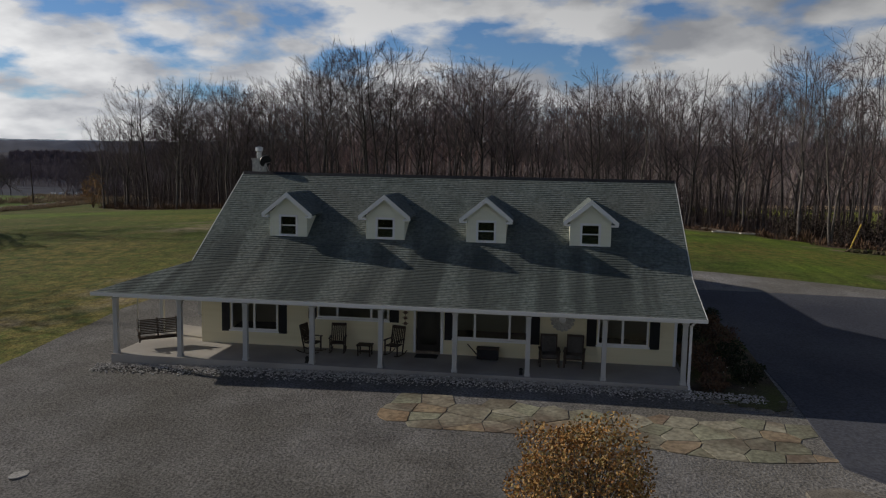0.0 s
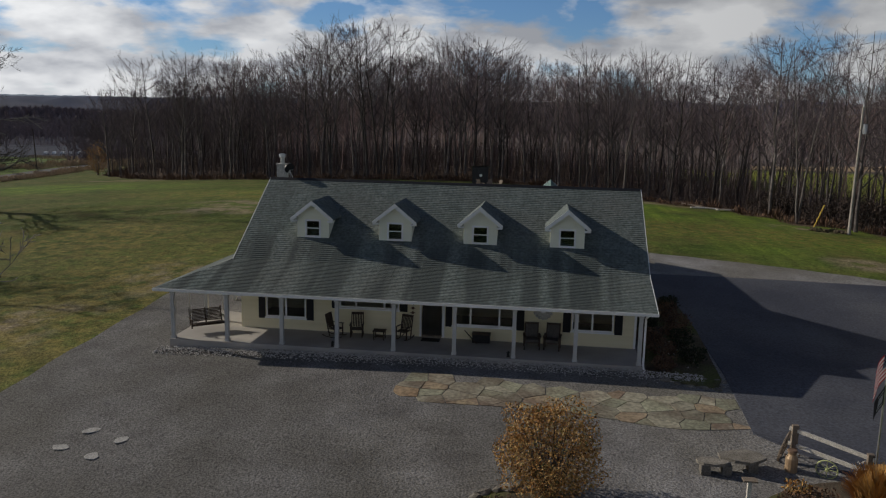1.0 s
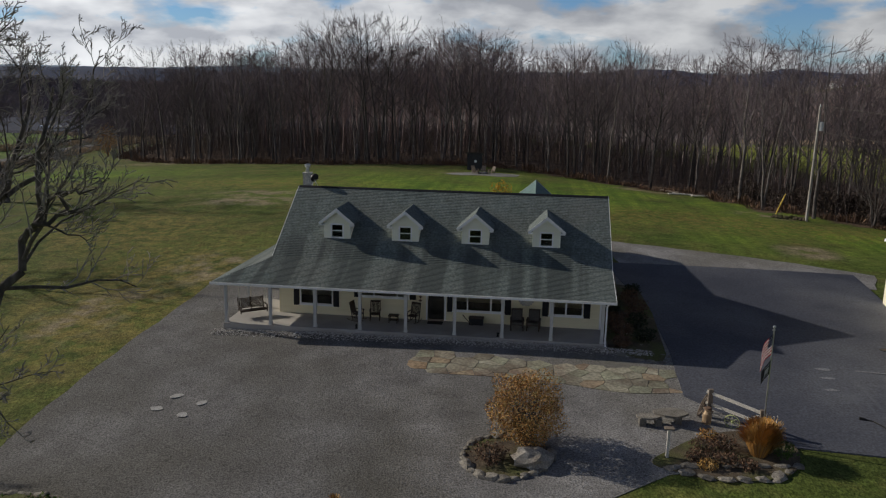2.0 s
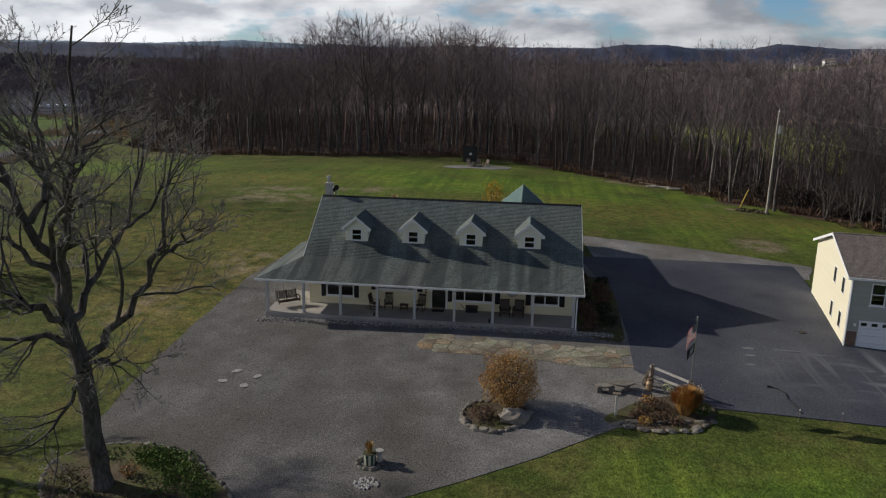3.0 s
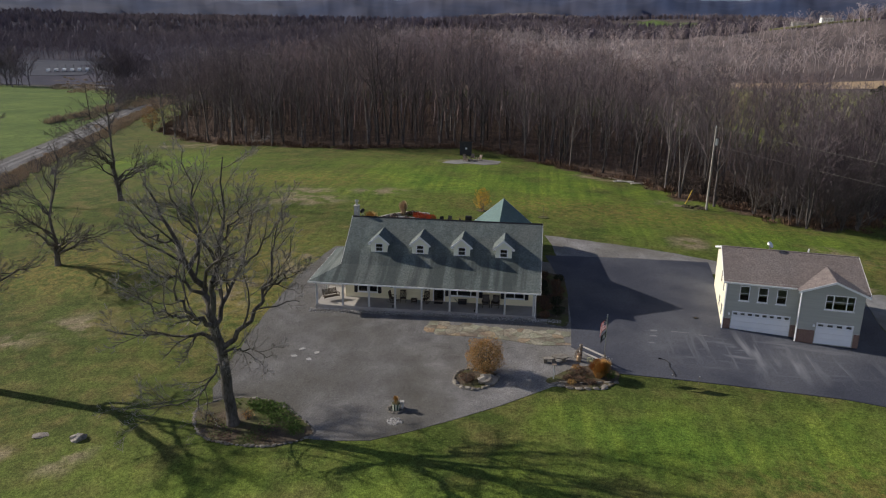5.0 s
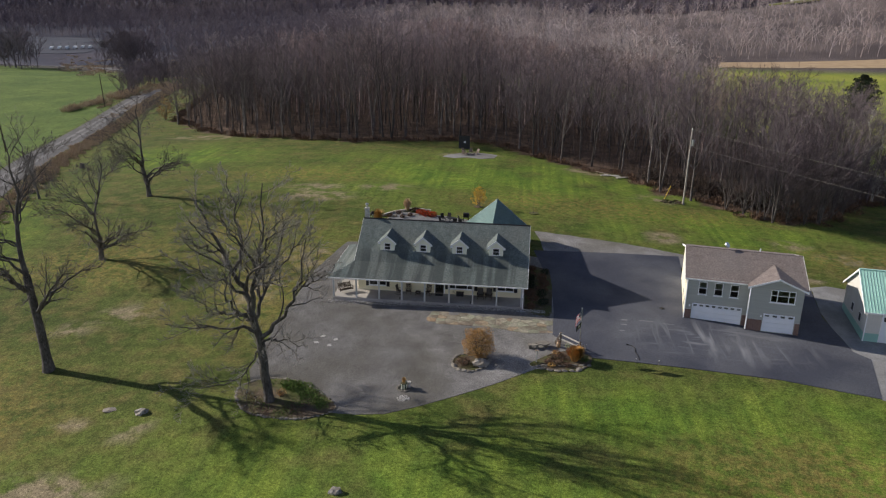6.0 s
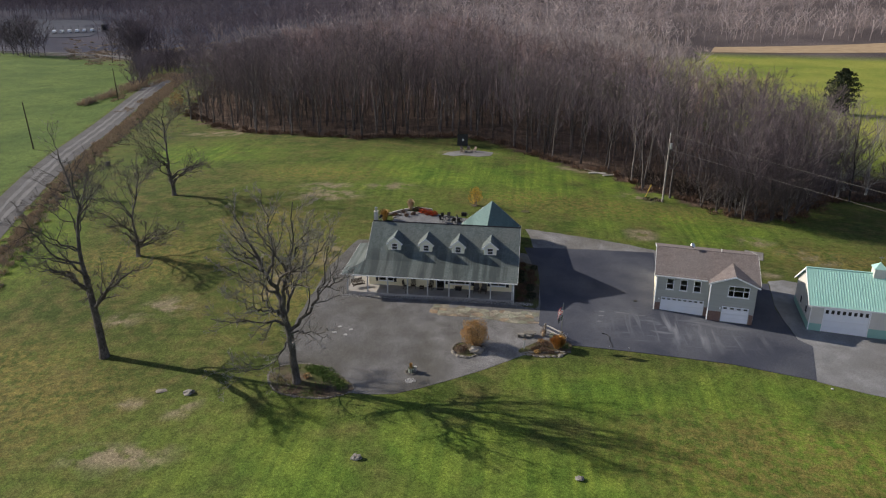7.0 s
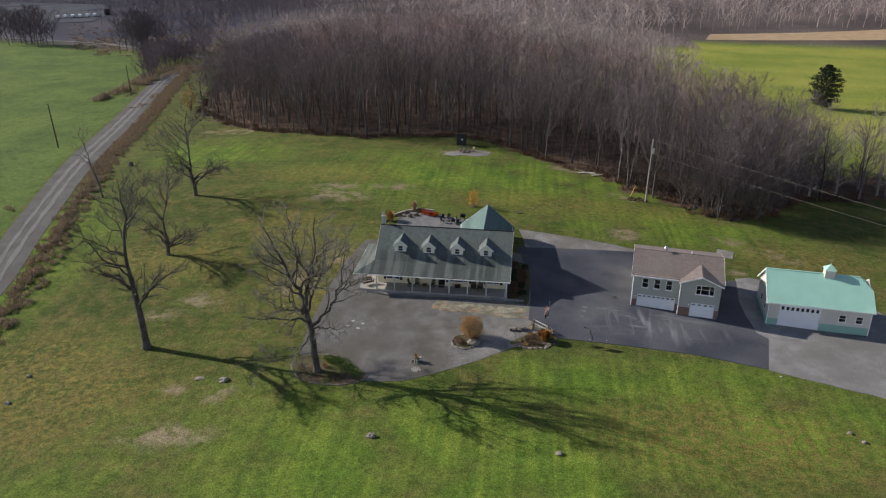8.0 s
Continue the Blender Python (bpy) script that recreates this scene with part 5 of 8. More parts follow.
        t.sprout(pts, ln, (10, 7, 5, 4), 1, 0.2, 0.42, Vector((-1, 0, 0)))
    t.sprout(trunk[2:], 3.2, (46, 6), 3, 0.1, 0.5, None, 0.035)
    return t.bars()


def stand_tree(seed, height, radius, limbs, kids, width, base, thin, stems=1, steps=(5, 3, 1, 1)):
    """A tree of the woods: one or a few long stems with rising limbs and a narrow rounded crown."""
    t = Tree(seed, 0.2, thin, steps, True, 0.4, 0.32, 0.28)
    rnd = t.rnd
    for s in range(stems):
        a = 6.28 * s / stems + rnd.uniform(0, 1)
        o = (0.1 if stems == 1 else 0.17) * width
        hh = height * (1 if s == 0 else rnd.uniform(0.8, 0.97))
        x, y = math.cos(a) * o, math.sin(a) * o
        r = radius * (1 if stems == 1 else 0.72)
        pts = t.bend([(0, 0, -0.5), (x * 0.35, y * 0.35, hh * 0.28), (x, y, hh * 0.6), (x * 1.6, y * 1.6, hh)], r * 1.15, r * 0.12, steps[0] + 2, t.wood, radius * 0.8)
        for i in range(limbs // stems):
            u = base + (0.97 - base) * (i + rnd.random()) / (limbs // stems)
            k = min(int(u * (len(pts) - 1)), len(pts) - 2)
            q = pts[k][0].lerp(pts[k + 1][0], u * (len(pts) - 1) - k)
            b = 2.4 * i + rnd.uniform(-0.6, 0.6)
            v = (u - base) / (1 - base)
            out = width * 0.5 * math.sqrt(max(0.08, 1 - (1.25 * v - 0.45) ** 2)) * rnd.uniform(0.7, 1.15)
            rise = out * rnd.uniform(0.7, 1.6) + 0.06 * height * (1 - v)
            tip = q + Vector((math.cos(b) * out, math.sin(b) * out, min(rise, hh * rnd.uniform(0.9, 0.99) - q.z)))
            mid = q.lerp(tip, 0.5) + Vector((math.cos(b), math.sin(b), -0.4)) * (out * 0.12)
            lr = max(pts[k][1] * 0.45, thin)
            p2 = t.bend([q, mid, tip], lr, max(lr * 0.25, thin * 0.6), steps[1], t.wood, 0.1)
            t.sprout(p2, (tip - q).length, kids, 2, 0.15, 0.5)
    return t.bars()


def tube_arrays(segs, sides, thick=1.0):
    """Points and triangles of many tapered bars at once; a bar that ends in nothing becomes a cone."""
    vs, fs, n = [], [], 0
    hairs = [s for s in segs if s[3] < 0]
    if hairs:
        a, b = np.array([s[0] for s in hairs], float), np.array([s[1] for s in hairs], float)
        r = np.array([s[2] for s in hairs]) * thick
        e = np.cross(b - a, np.random.default_rng(len(hairs)).normal(size=a.shape))
        e *= (r / (np.linalg.norm(e, axis=1) + 1e-9))[:, None]
        vs.append(np.stack([a - e, b, a + e], 1).reshape(-1, 3))
        fs.append(np.arange(3 * len(hairs)).reshape(-1, 3))
        n = 3 * len(hairs)
    for cone in (False, True):
        part_segs = [s for s in segs if s[3] >= 0 and (s[3] == 0.0) == cone]
        if not part_segs:
            continue
        a = np.array([s[0] for s in part_segs], float)
        b = np.array([s[1] for s in part_segs], float)
        r0, r1 = np.array([s[2] for s in part_segs]) * thick, np.array([s[3] for s in part_segs]) * thick
        d = b - a
        d /= np.linalg.norm(d, axis=1)[:, None] + 1e-9
        ref = np.where(np.abs(d[:, 2:3]) < 0.9, np.array([[0.1, 0.2, 1.0]]), np.array([[1.0, 0.1, 0.0]]))
        s = np.cross(d, ref)
        s /= np.linalg.norm(s, axis=1)[:, None]
        u = np.cross(s, d)
        t = np.arange(sides) * 2 * math.pi / sides
        ring = s[:, None] * np.cos(t)[None, :, None] + u[:, None] * np.sin(t)[None, :, None]
        low = a[:, None] + ring * r0[:, None, None]
        i = np.arange(sides)[None]
        j = (i + 1) % sides
        if cone:
            v = np.concatenate([low, b[:, None]], 1)
            base = (np.arange(len(part_segs)) * (sides + 1))[:, None]
            f = np.stack([base + i, base + sides + 0 * i, base + j], -1).reshape(-1, 3)
        else:
            v = np.concatenate([low, b[:, None] + ring * r1[:, None, None]], 1)
            base = (np.arange(len(part_segs)) * 2 * sides)[:, None]
            f = np.concatenate([np.stack([base + i, base + sides + i, base + sides + j], -1).reshape(-1, 3), np.stack([base + i, base + sides + j, base + j], -1).reshape(-1, 3)])
        vs.append(v.reshape(-1, 3))
        fs.append(f + n)
        n += v.shape[0] * v.shape[1]
    return np.concatenate(vs), np.concatenate(fs)


def array_mesh(name, v, f, mat, smooth=False):
    me = bpy.data.meshes.new(name)
    k = f.shape[1]
    me.vertices.add(len(v))
    me.vertices.foreach_set("co", np.ascontiguousarray(v, np.float32).ravel())
    me.loops.add(f.size)
    me.loops.foreach_set("vertex_index", np.ascontiguousarray(f, np.int32).ravel())
    me.polygons.add(len(f))
    me.polygons.foreach_set("loop_start", np.arange(len(f), dtype=np.int32) * k)
    me.polygons.foreach_set("use_smooth", np.full(len(f), smooth))
    me.update(calc_edges=True)
    me.materials.append(mat)
    return me


def tree_thing(name, label, group, segs, sides=(7, 3), mats=None, m=None, thick=1.0):
    t = thing(name, label, "tree", group, m=m)
    mats = mats or (BARK, TWIG)
    for nm, s, n, mt in (("trunk", segs[0], sides[0], mats[0]), ("crown", segs[1], sides[1], mats[1])):
        v, f = tube_arrays(s, n, thick if nm == "crown" else 1.0)
        o = new(nm, array_mesh(nm, v, f, mt, nm == "trunk"))
        o.parent = t
    return t


def on_land(x, y, turn=0.0, size=1.0, sink=0.0):
    return pose(x, y, land1(x, y) - sink, 0, 0, turn) @ Matrix.Scale(size, 4)


# the four old trees of the lawn and one by the road
OLD = "bare trees on the lawn"
tree_thing("shade_tree", "large bare spreading tree in a stone-edged bed beside forecourt", OLD, old_shade_tree(), (9, 3), (BARK, LAWNTWIG), m=on_land(-22.8, -20.6, 0, 1.09))
tree_thing("shade_tree", "tall bare tree with forked limbs on the lawn", OLD, spread_tree(11, 23.5, 0.46, 0.43, 17, 6.8, (8, 6, 5, 3), (-0.045, 0.02), 0.06, 0.16), (8, 3), (BARK, DARKTWIG), m=on_land(-47.7, -16.0))
tree_thing("shade_tree", "low bare dense-twigged tree on the lawn", OLD, spread_tree(21, 14.5, 0.34, 0.2, 20, 6.8, (8, 6, 5, 3), (0.01, 0), 0.02, 0.12), (8, 3), (BARK, DARKTWIG), m=on_land(-56.5, 10.2))
tree_thing("shade_tree", "round-crowned bare tree standing alone on the lawn", OLD, spread_tree(34, 16.5, 0.38, 0.3, 18, 8.0, (8, 6, 5, 3), (-0.04, 0), 0.03, 0.1), (8, 3), (BARK, DARKTWIG), m=on_land(-62.8, 36.6))
tree_thing("shade_tree", "slender bare tree leaning over the roadside", OLD, spread_tree(45, 14, 0.17, 0.5, 8, 2.8, (6, 5, 4), (-0.16, 0.06)), (7, 3), (BARK, LAWNTWIG), m=on_land(-81.5, 35.0))

# woods: the front rows are trees of their own, the rest one mass
FRONT = WOODS[:21]


def edge_distance(x, y):
    best = np.full(x.shape, 1e9)
    for (xa, ya), (xb, yb) in zip(FRONT[:-1], FRONT[1:]):
        dx, dy = xb - xa, yb - ya
        t = np.clip(((x - xa) * dx + (y - ya) * dy) / (dx * dx + dy * dy), 0, 1)
        best = np.minimum(best, np.hypot(x - xa - t * dx, y - ya - t * dy))
    return best


def scatter(outline, step, seed):
    rng = np.random.default_rng(seed)
    lo, hi = np.min(outline, 0), np.max(outline, 0)
    gx, gy = np.meshgrid(np.arange(lo[0], hi[0], step), np.arange(lo[1], hi[1], step))
    gx = gx + rng.uniform(-0.45, 0.45, gx.shape) * step
    gy = gy + rng.uniform(-0.45, 0.45, gy.shape) * step
    k = inside(gx, gy, outline)
    return gx[k], gy[k]


def canopy(x):
    """Height of the wood's top along its edge."""
    return np.interp(x, (-120, -90, -70, -58, -45, -24, -3, 8, 15, 21, 30, 38, 46, 60, 100), (15, 20, 23, 21.5, 25, 25, 21.5, 20, 22.5, 22.5, 20, 20, 21.5, 21, 18))


def plant_edge():
    protos = []
    for i in range(10):
        segs = stand_tree(100 + i, 22.0, 0.23, (20, 18, 22)[i % 3], (6, 9), (8.5, 10.5, 7.0, 12.0, 9.0)[i % 5], (0.36, 0.3, 0.44, 0.24)[i % 4], 0.02, (1, 1, 2, 1, 2)[i % 5])
        t = tree_thing("forest_tree", "tall slender bare woodland tree at the wood's edge", "trees at the edge of the woods", segs, (5, 3), (WOODBARK, TWIG))
        protos.append(t)
    x, y = scatter(WOODS, 5.7, 5)
    open_end = (x > 66) & (y < 92) & (np.random.default_rng(6).uniform(0, 1, len(x)) > 0.3)
    x, y = x[~open_end], y[~open_end]
    d = edge_distance(x, y)
    k = np.argsort(d)[:290]
    used = set()
    for n, i in enumerate(k):
        rnd = random.Random(1000 + int(n))
        size = canopy(x[i]) / 22.0 * (0.7 + 0.34 * rnd.random() ** 0.6)
        m = on_land(float(x[i]), float(y[i]), rnd.uniform(0, 360), size)
        j = rnd.randrange(10)
        if j not in used:
            used.add(j)
            protos[j].matrix_basis = m
        else:
            copy_thing(protos[j], Matrix.LocRotScale(m.translation, m.to_quaternion(), None)).scale = (size, size, size)
    return x[np.argsort(d)[290:]], y[np.argsort(d)[290:]]


def mass(name, xs, ys, segsets, sides, mat, label, category, seed, lo, hi, thick=1.0, edge=False):
    """Many trees in one mesh."""
    rng = np.random.default_rng(seed)
    arrs = [tube_arrays(s, sides, thick) for s in segsets]
    zs = land(xs, ys)
    vs, fs, tone, n = [], [], [], 0
    for x, y, z in zip(xs, ys, zs):
        v, f = arrs[rng.integers(len(arrs))]
        a, s = rng.uniform(0, 6.283), rng.uniform(lo, hi) * (canopy(x) / 22.0 if edge else 1.0)
        c, q = math.cos(a) * s, math.sin(a) * s
        w = np.stack([v[:, 0] * c - v[:, 1] * q + x, v[:, 0] * q + v[:, 1] * c + y, v[:, 2] * s + z], 1)
        vs.append(w)
        fs.append(f + n)
        n += len(v)
        tone.append(np.full(len(v), rng.random()))
    me = array_mesh(name, np.concatenate(vs), np.concatenate(fs), mat)
    point_mask(me, "tone", np.concatenate(tone))
    return tagged(new(name, me), label, category, kind="stuff")


rest_x, rest_y = plant_edge()


def plain(seed, h, limbs, kids, width, base, thin, steps):
    w, f = stand_tree(seed, h, 0.2, limbs, kids, width, base, thin, 1, steps)
    return w + f


deep = edge_distance(rest_x, rest_y)
mass("woods", rest_x, rest_y, [plain(200 + i, 21, 11, (5, 5), (9, 11, 8)[i % 3], 0.4, 0.034, (3, 2, 1, 1)) for i in range(6)], 3, DEEPTWIG, "dense bare deciduous woods behind the first rows", "woods", 7, 0.66, 1.1, edge=True)
ARM = [(43, 47), (55, 54), (63, 62), (79, 66), (104, 72), (104, 85), (68, 79), (60, 92), (48, 80), (40, 60)]
ax, ay = scatter(ARM, 3.6, 25)
sparse = (ax > 66) & (np.random.default_rng(26).uniform(0, 1, len(ax)) > 0.32)
ax, ay = ax[~sparse], ay[~sparse]
mass("woods", ax, ay, [plain(250 + i, 14, 12, (5, 6), 7, 0.15, 0.04, (3, 2, 1, 1)) for i in range(4)], 3, TWIG, "tangled young bare trees filling the narrow arm of woods", "woods", 17, 0.7, 1.2)
THICKET = "dark bushy young trees at the wood's corner"
for i, (x, y, k) in enumerate(((35, 44, 1.0), (38, 42.5, 0.9), (41, 41, 0.85), (44, 42, 1.0), (47, 44, 0.9), (50, 47.5, 1.05), (40, 45, 1.15), (45, 46.5, 1.2), (33, 47, 1.1), (53, 51, 0.9))):
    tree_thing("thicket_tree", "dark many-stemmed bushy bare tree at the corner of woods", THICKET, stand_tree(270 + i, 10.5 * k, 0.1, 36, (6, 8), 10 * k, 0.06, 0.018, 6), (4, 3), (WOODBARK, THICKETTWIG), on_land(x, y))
BEYOND = [(60, 120), (60, 330), (-130, 330), (-150, 262), (-88, 264), (-31, 226), (-7, 200), (14, 184), (32, 167), (48, 137)]
bx, by = scatter(BEYOND, 8.0, 15)
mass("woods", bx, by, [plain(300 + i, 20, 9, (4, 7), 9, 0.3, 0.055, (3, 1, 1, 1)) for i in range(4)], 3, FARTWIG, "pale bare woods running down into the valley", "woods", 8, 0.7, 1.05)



def undergrowth():
    """Saplings and brush that close the view between the stems."""
    rng = np.random.default_rng(77)
    x, y = scatter(WOODS, 1.35, 78)
    z = land(x, y)
    segs = []
    for px, py, pz, h, r1, r2 in zip(x, y, z, rng.uniform(1.5, 7.5, len(x)), rng.uniform(-0.25, 0.25, len(x)), rng.uniform(-0.25, 0.25, len(x))):
        a, b = np.array((px, py, pz - 0.1)), np.array((px + r1 * h, py + r2 * h, pz + h))
        segs.append((a, b, 0.03, -1.0))
        for q in rng.uniform(0.15, 0.9, 6):
            p = a + (b - a) * q
            segs.append((p, p + np.array((rng.uniform(-1, 1), rng.uniform(-1, 1), rng.uniform(0.2, 1.2))) * 0.26 * h, 0.024, -1.0))
    # the dark twig colour stands in for shade among the trees
    v, f = tube_arrays(segs, 3)
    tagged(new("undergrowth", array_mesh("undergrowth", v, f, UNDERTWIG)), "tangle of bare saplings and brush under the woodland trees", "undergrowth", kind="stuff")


undergrowth()

# the woods beyond the fields


def far_woods():
    rng = np.random.default_rng(31)
    gx, gy = np.meshgrid(np.arange(-620, 760, 12.5), np.arange(285, 960, 12.5))
    gx, gy = gx + rng.uniform(-6, 6, gx.shape), gy + rng.uniform(-6, 6, gy.shape)
    keep = ~inside(gx, gy, FIELD_RIGHT) & ~inside(gx, gy, FIELD_LEFT) & ~inside(gx, gy, WOODS) & ~inside(gx, gy, BEYOND) & ~inside(gx, gy, LOT_FAR) & ~((gx < -150) & (gx > -520) & (gy < 540)) & ~((gx > 68) & (gy < 452 + 0.2 * (gx - 70)) & (gx < 520)) & ~((gx > 112) & (gy < 505 + 0.25 * (gx - 120)) & (gx < 520)) & (np.hypot(gx - FARM[0], gy - FARM[1]) > 48)
    keep &= rng.uniform(0, 1, gx.shape) < np.where(gy < 620, 1.0, 0.5)
    protos = [plain(400 + i, 19, 6, (6,), 12, 0.22, 0.13, (1, 1, 1, 1)) for i in range(4)]
    edge = -90 - 0.25 * gy + 120
    light = keep & (gx + rng.normal(0, 45, gx.shape) >= edge)
    # left stand: same trees, twig colour darkened for the cloud above
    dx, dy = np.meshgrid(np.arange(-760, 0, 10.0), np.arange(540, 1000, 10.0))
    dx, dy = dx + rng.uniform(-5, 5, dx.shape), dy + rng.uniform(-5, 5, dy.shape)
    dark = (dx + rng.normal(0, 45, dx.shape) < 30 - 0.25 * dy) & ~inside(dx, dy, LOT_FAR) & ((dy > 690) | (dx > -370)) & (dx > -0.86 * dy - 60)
    ex = np.concatenate([rng.normal(-281, 9, 15), rng.normal(-203, 6, 17), rng.normal(-310, 12, 8), rng.uniform(-165, -140, 8)])
    ey = np.concatenate([rng.normal(311, 5, 15), rng.normal(293, 8, 17), rng.normal(330, 8, 8), rng.uniform(235, 300, 8)])
    tx, ty = scatter([(-198, 276), (-163, 221), (-146, 178), (-142, 172), (-154, 215), (-158, 250), (-172, 292), (-190, 296)], 4.2, 33)
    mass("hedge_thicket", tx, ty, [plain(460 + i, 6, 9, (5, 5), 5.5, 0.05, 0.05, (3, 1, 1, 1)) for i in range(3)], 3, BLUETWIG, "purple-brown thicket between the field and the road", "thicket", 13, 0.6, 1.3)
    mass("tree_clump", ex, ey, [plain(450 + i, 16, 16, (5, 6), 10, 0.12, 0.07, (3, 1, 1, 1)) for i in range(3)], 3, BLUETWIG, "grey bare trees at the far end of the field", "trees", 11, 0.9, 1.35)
    mass("far_woods", dx[dark], dy[dark], protos, 3, BLUETWIG, "purple-brown bare woods behind truck yard, coloured darker for cloud shadow", "woods", 9, 0.7, 1.15)
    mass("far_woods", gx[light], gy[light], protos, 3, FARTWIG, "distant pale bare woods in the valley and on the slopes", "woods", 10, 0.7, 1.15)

    # the wooded slopes towards the hills
    sx, sy = np.meshgrid(np.arange(-1500, 1400, 15.0), np.arange(420, 2150, 15.0))
    sx, sy = sx + rng.uniform(-7, 7, sx.shape), sy + rng.uniform(-7, 7, sy.shape)
    az = np.arctan2(sx, sy + 66)
    far = (np.hypot(sx, sy) > 1010) & (np.hypot(sx, sy) < 2100) | (sx > 760) | (sx < -760) & (sy > 700)
    glade = (np.sin(sx / 260 + 0.5) * np.sin(sy / 310 + 1.9) > 0.9) & (sx > -150) | (np.hypot(sx - FARM[0], (sy - FARM[1]) * 0.6) < 52)
    slope = far & ~glade & (az > -0.64) & (az < 0.5)
    puffs = []
    for i in range(5):
        r = random.Random(480 + i)
        segs = []
        for k in range(17):
            a, o = r.uniform(0, 6.28), r.uniform(0.3, 1)
            p = np.array((1.2 * o * math.cos(a), 1.2 * o * math.sin(a), r.uniform(2, 8)))
            q = np.array((5.2 * o * math.cos(a), 5.2 * o * math.sin(a), 17 - 7 * o * o + r.uniform(-2, 1.5)))
            segs.append((p, q, 0.62, -1.0))
        puffs.append(segs)
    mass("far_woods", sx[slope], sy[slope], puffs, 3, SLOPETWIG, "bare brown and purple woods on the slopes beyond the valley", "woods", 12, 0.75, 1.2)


far_woods()

# ---- distance ----


def ridge(name, radius, angles, rises, rough, seed, mat, label):
    """A far range of hills as a long mound: its skyline rises so many degrees at these bearings."""
    rnd = random.Random(seed)
    ph = [rnd.uniform(0, 6.28) for _ in range(6)]
    v, f = [], []
    n = 1100
    for i in range(n + 1):
        b = -75 + 150 * i / n
        a = radians(b)
        w = math.sin(a * 23 + ph[0]) + 0.6 * math.sin(a * 47 + ph[1]) + 0.4 * math.sin(a * 101 + ph[2])
        fuzz = rnd.uniform(-0.012, 0.012) + 0.012 * math.sin(a * 410 + ph[3])
        h = 25 + radius * math.tan(radians(float(np.interp(b, angles, rises)) + rough * w + fuzz))
        for r, z in ((radius - 700, -30), (radius - 330, -30 + (h + 30) * 0.55), (radius - 120, -30 + (h + 30) * 0.86), (radius, h), (radius + 250, -30)):
            q = r + (60 * math.sin(a * 60 + r) if r < radius else 0)
            v.append((q * math.sin(a), q * math.cos(a) - 66, z + (6 * math.sin(a * 130 + r) if r < radius else 0)))
    for i in range(n):
        for k in range(4):
            c = i * 5 + k
            f.append((c, c + 5, c + 6, c + 1))
    me = bpy.data.meshes.new(name)
    me.from_pydata(v, [], f)
    me.materials.append(mat)
    me.polygons.foreach_set("use_smooth", [True] * len(me.polygons))
    return tagged(new(name, me), label, "hills", kind="structure")


# no air is modelled; the haze over the hills is painted into their colours
HILL = material("haze_blue_hills", (0.017, 0.031, 0.078), (0.032, 0.047, 0.1), 0.012, 1.0, c3=(0.06, 0.064, 0.1), big=0.0022, detail=9)
HILLFAR = material("haze_pale_hills", (0.13, 0.2, 0.29), (0.18, 0.24, 0.32), 0.003, 1.0)
ridge("backdrop", 3200, (-75, -36, -29, -24, -21, -17, -15, -10, -6, -1, 4, 6, 9, 11, 14, 16, 20, 23, 40, 75), (0.7, 0.7, 0.85, 0.85, 0.75, 0.8, 1.12, 0.98, 1.25, 1.15, 1.2, 1.5, 1.5, 1.22, 1.18, 1.6, 1.35, 1.4, 1.2, 0.8), 0.02, 4, HILL, "wooded hills along the horizon, blue from haze put into colour")
ridge("backdrop", 4600, (-75, -30, -24, -21, -16, -8, 0, 12, 20, 75), (0.7, 0.9, 1.1, 1.28, 1.05, 1.15, 1.12, 1.34, 1.2, 0.8), 0.03, 9, HILLFAR, "hills on the far horizon, light blue from painted haze")

FARPAD = material("pale_yard", (0.095, 0.1, 0.122), (0.13, 0.135, 0.155), 0.1, 1.0, spec=0.0)
HAY = material("dry_stubble", (0.34, 0.24, 0.14), (0.46, 0.34, 0.21), 0.15, 0.95)
sheet("far_yard", LOT_FAR, FARPAD, 0.3, 12.0, "pale grey truck yard beyond the fields", "yard")
sheet("stubble_strip", [(119, 452), (246, 479), (350, 500), (480, 520), (480, 566), (380, 556), (276, 535), (129, 488)], HAY, 0.3, 8.0, "tan strip of dry stubble along field", "field strip")
sheet("farm_track", offset_lane([(-330, 362), (-296, 356), (-240, 327), (-204, 301), (-181, 287), (-150, 262), (-136, 236)], 3.5), ROADGRAVEL, 0.3, 4.0, "pale gravel track leading to the yard", "road")


def truck(m):
    t = thing("truck", "white flat-fronted truck parked in the yard", "truck", "trucks in the far yard", m=m)
    part("body", Geo().box(-1.25, 1.25, 0.6, 5.2, 0.7, 2.6), WHITEMETAL, t)
    part("cab", Geo().prism([(-1.6, 0.6), (0.5, 0.6), (0.5, 2.5), (-0.9, 2.5), (-1.6, 1.6)], -1.15, 1.15, "x"), TRIM, t)
    part("windscreen", Geo().face([(-1.0, -1.52, 1.68), (1.0, -1.52, 1.68), (1.0, -0.93, 2.4), (-1.0, -0.93, 2.4)]), SHUTTER, t)
    for x in (-1.25, 1.0):
        for y in (-0.6, 4.2):
            part("wheel", Geo().cyl((x, y, 0.5), (x + 0.25, y, 0.5), 0.5, 0.5, 10), BLACK, t)
    part("stack", Geo().cyl((1.5, 2.0, 0.3), (1.5, 2.0, 6.0), 0.12, 0.12, 6), BLACK, t)
    return t


TRUCK = None
for i in range(6):
    x, y = -424 + i * 4.8, 571.5 + i * 4.2
    m = pose(x, y, land1(x, y) + 0.3, 0, 0, 20)
    TRUCK = truck(m) if TRUCK is None else (copy_thing(TRUCK, m), TRUCK)[1]
x = -398
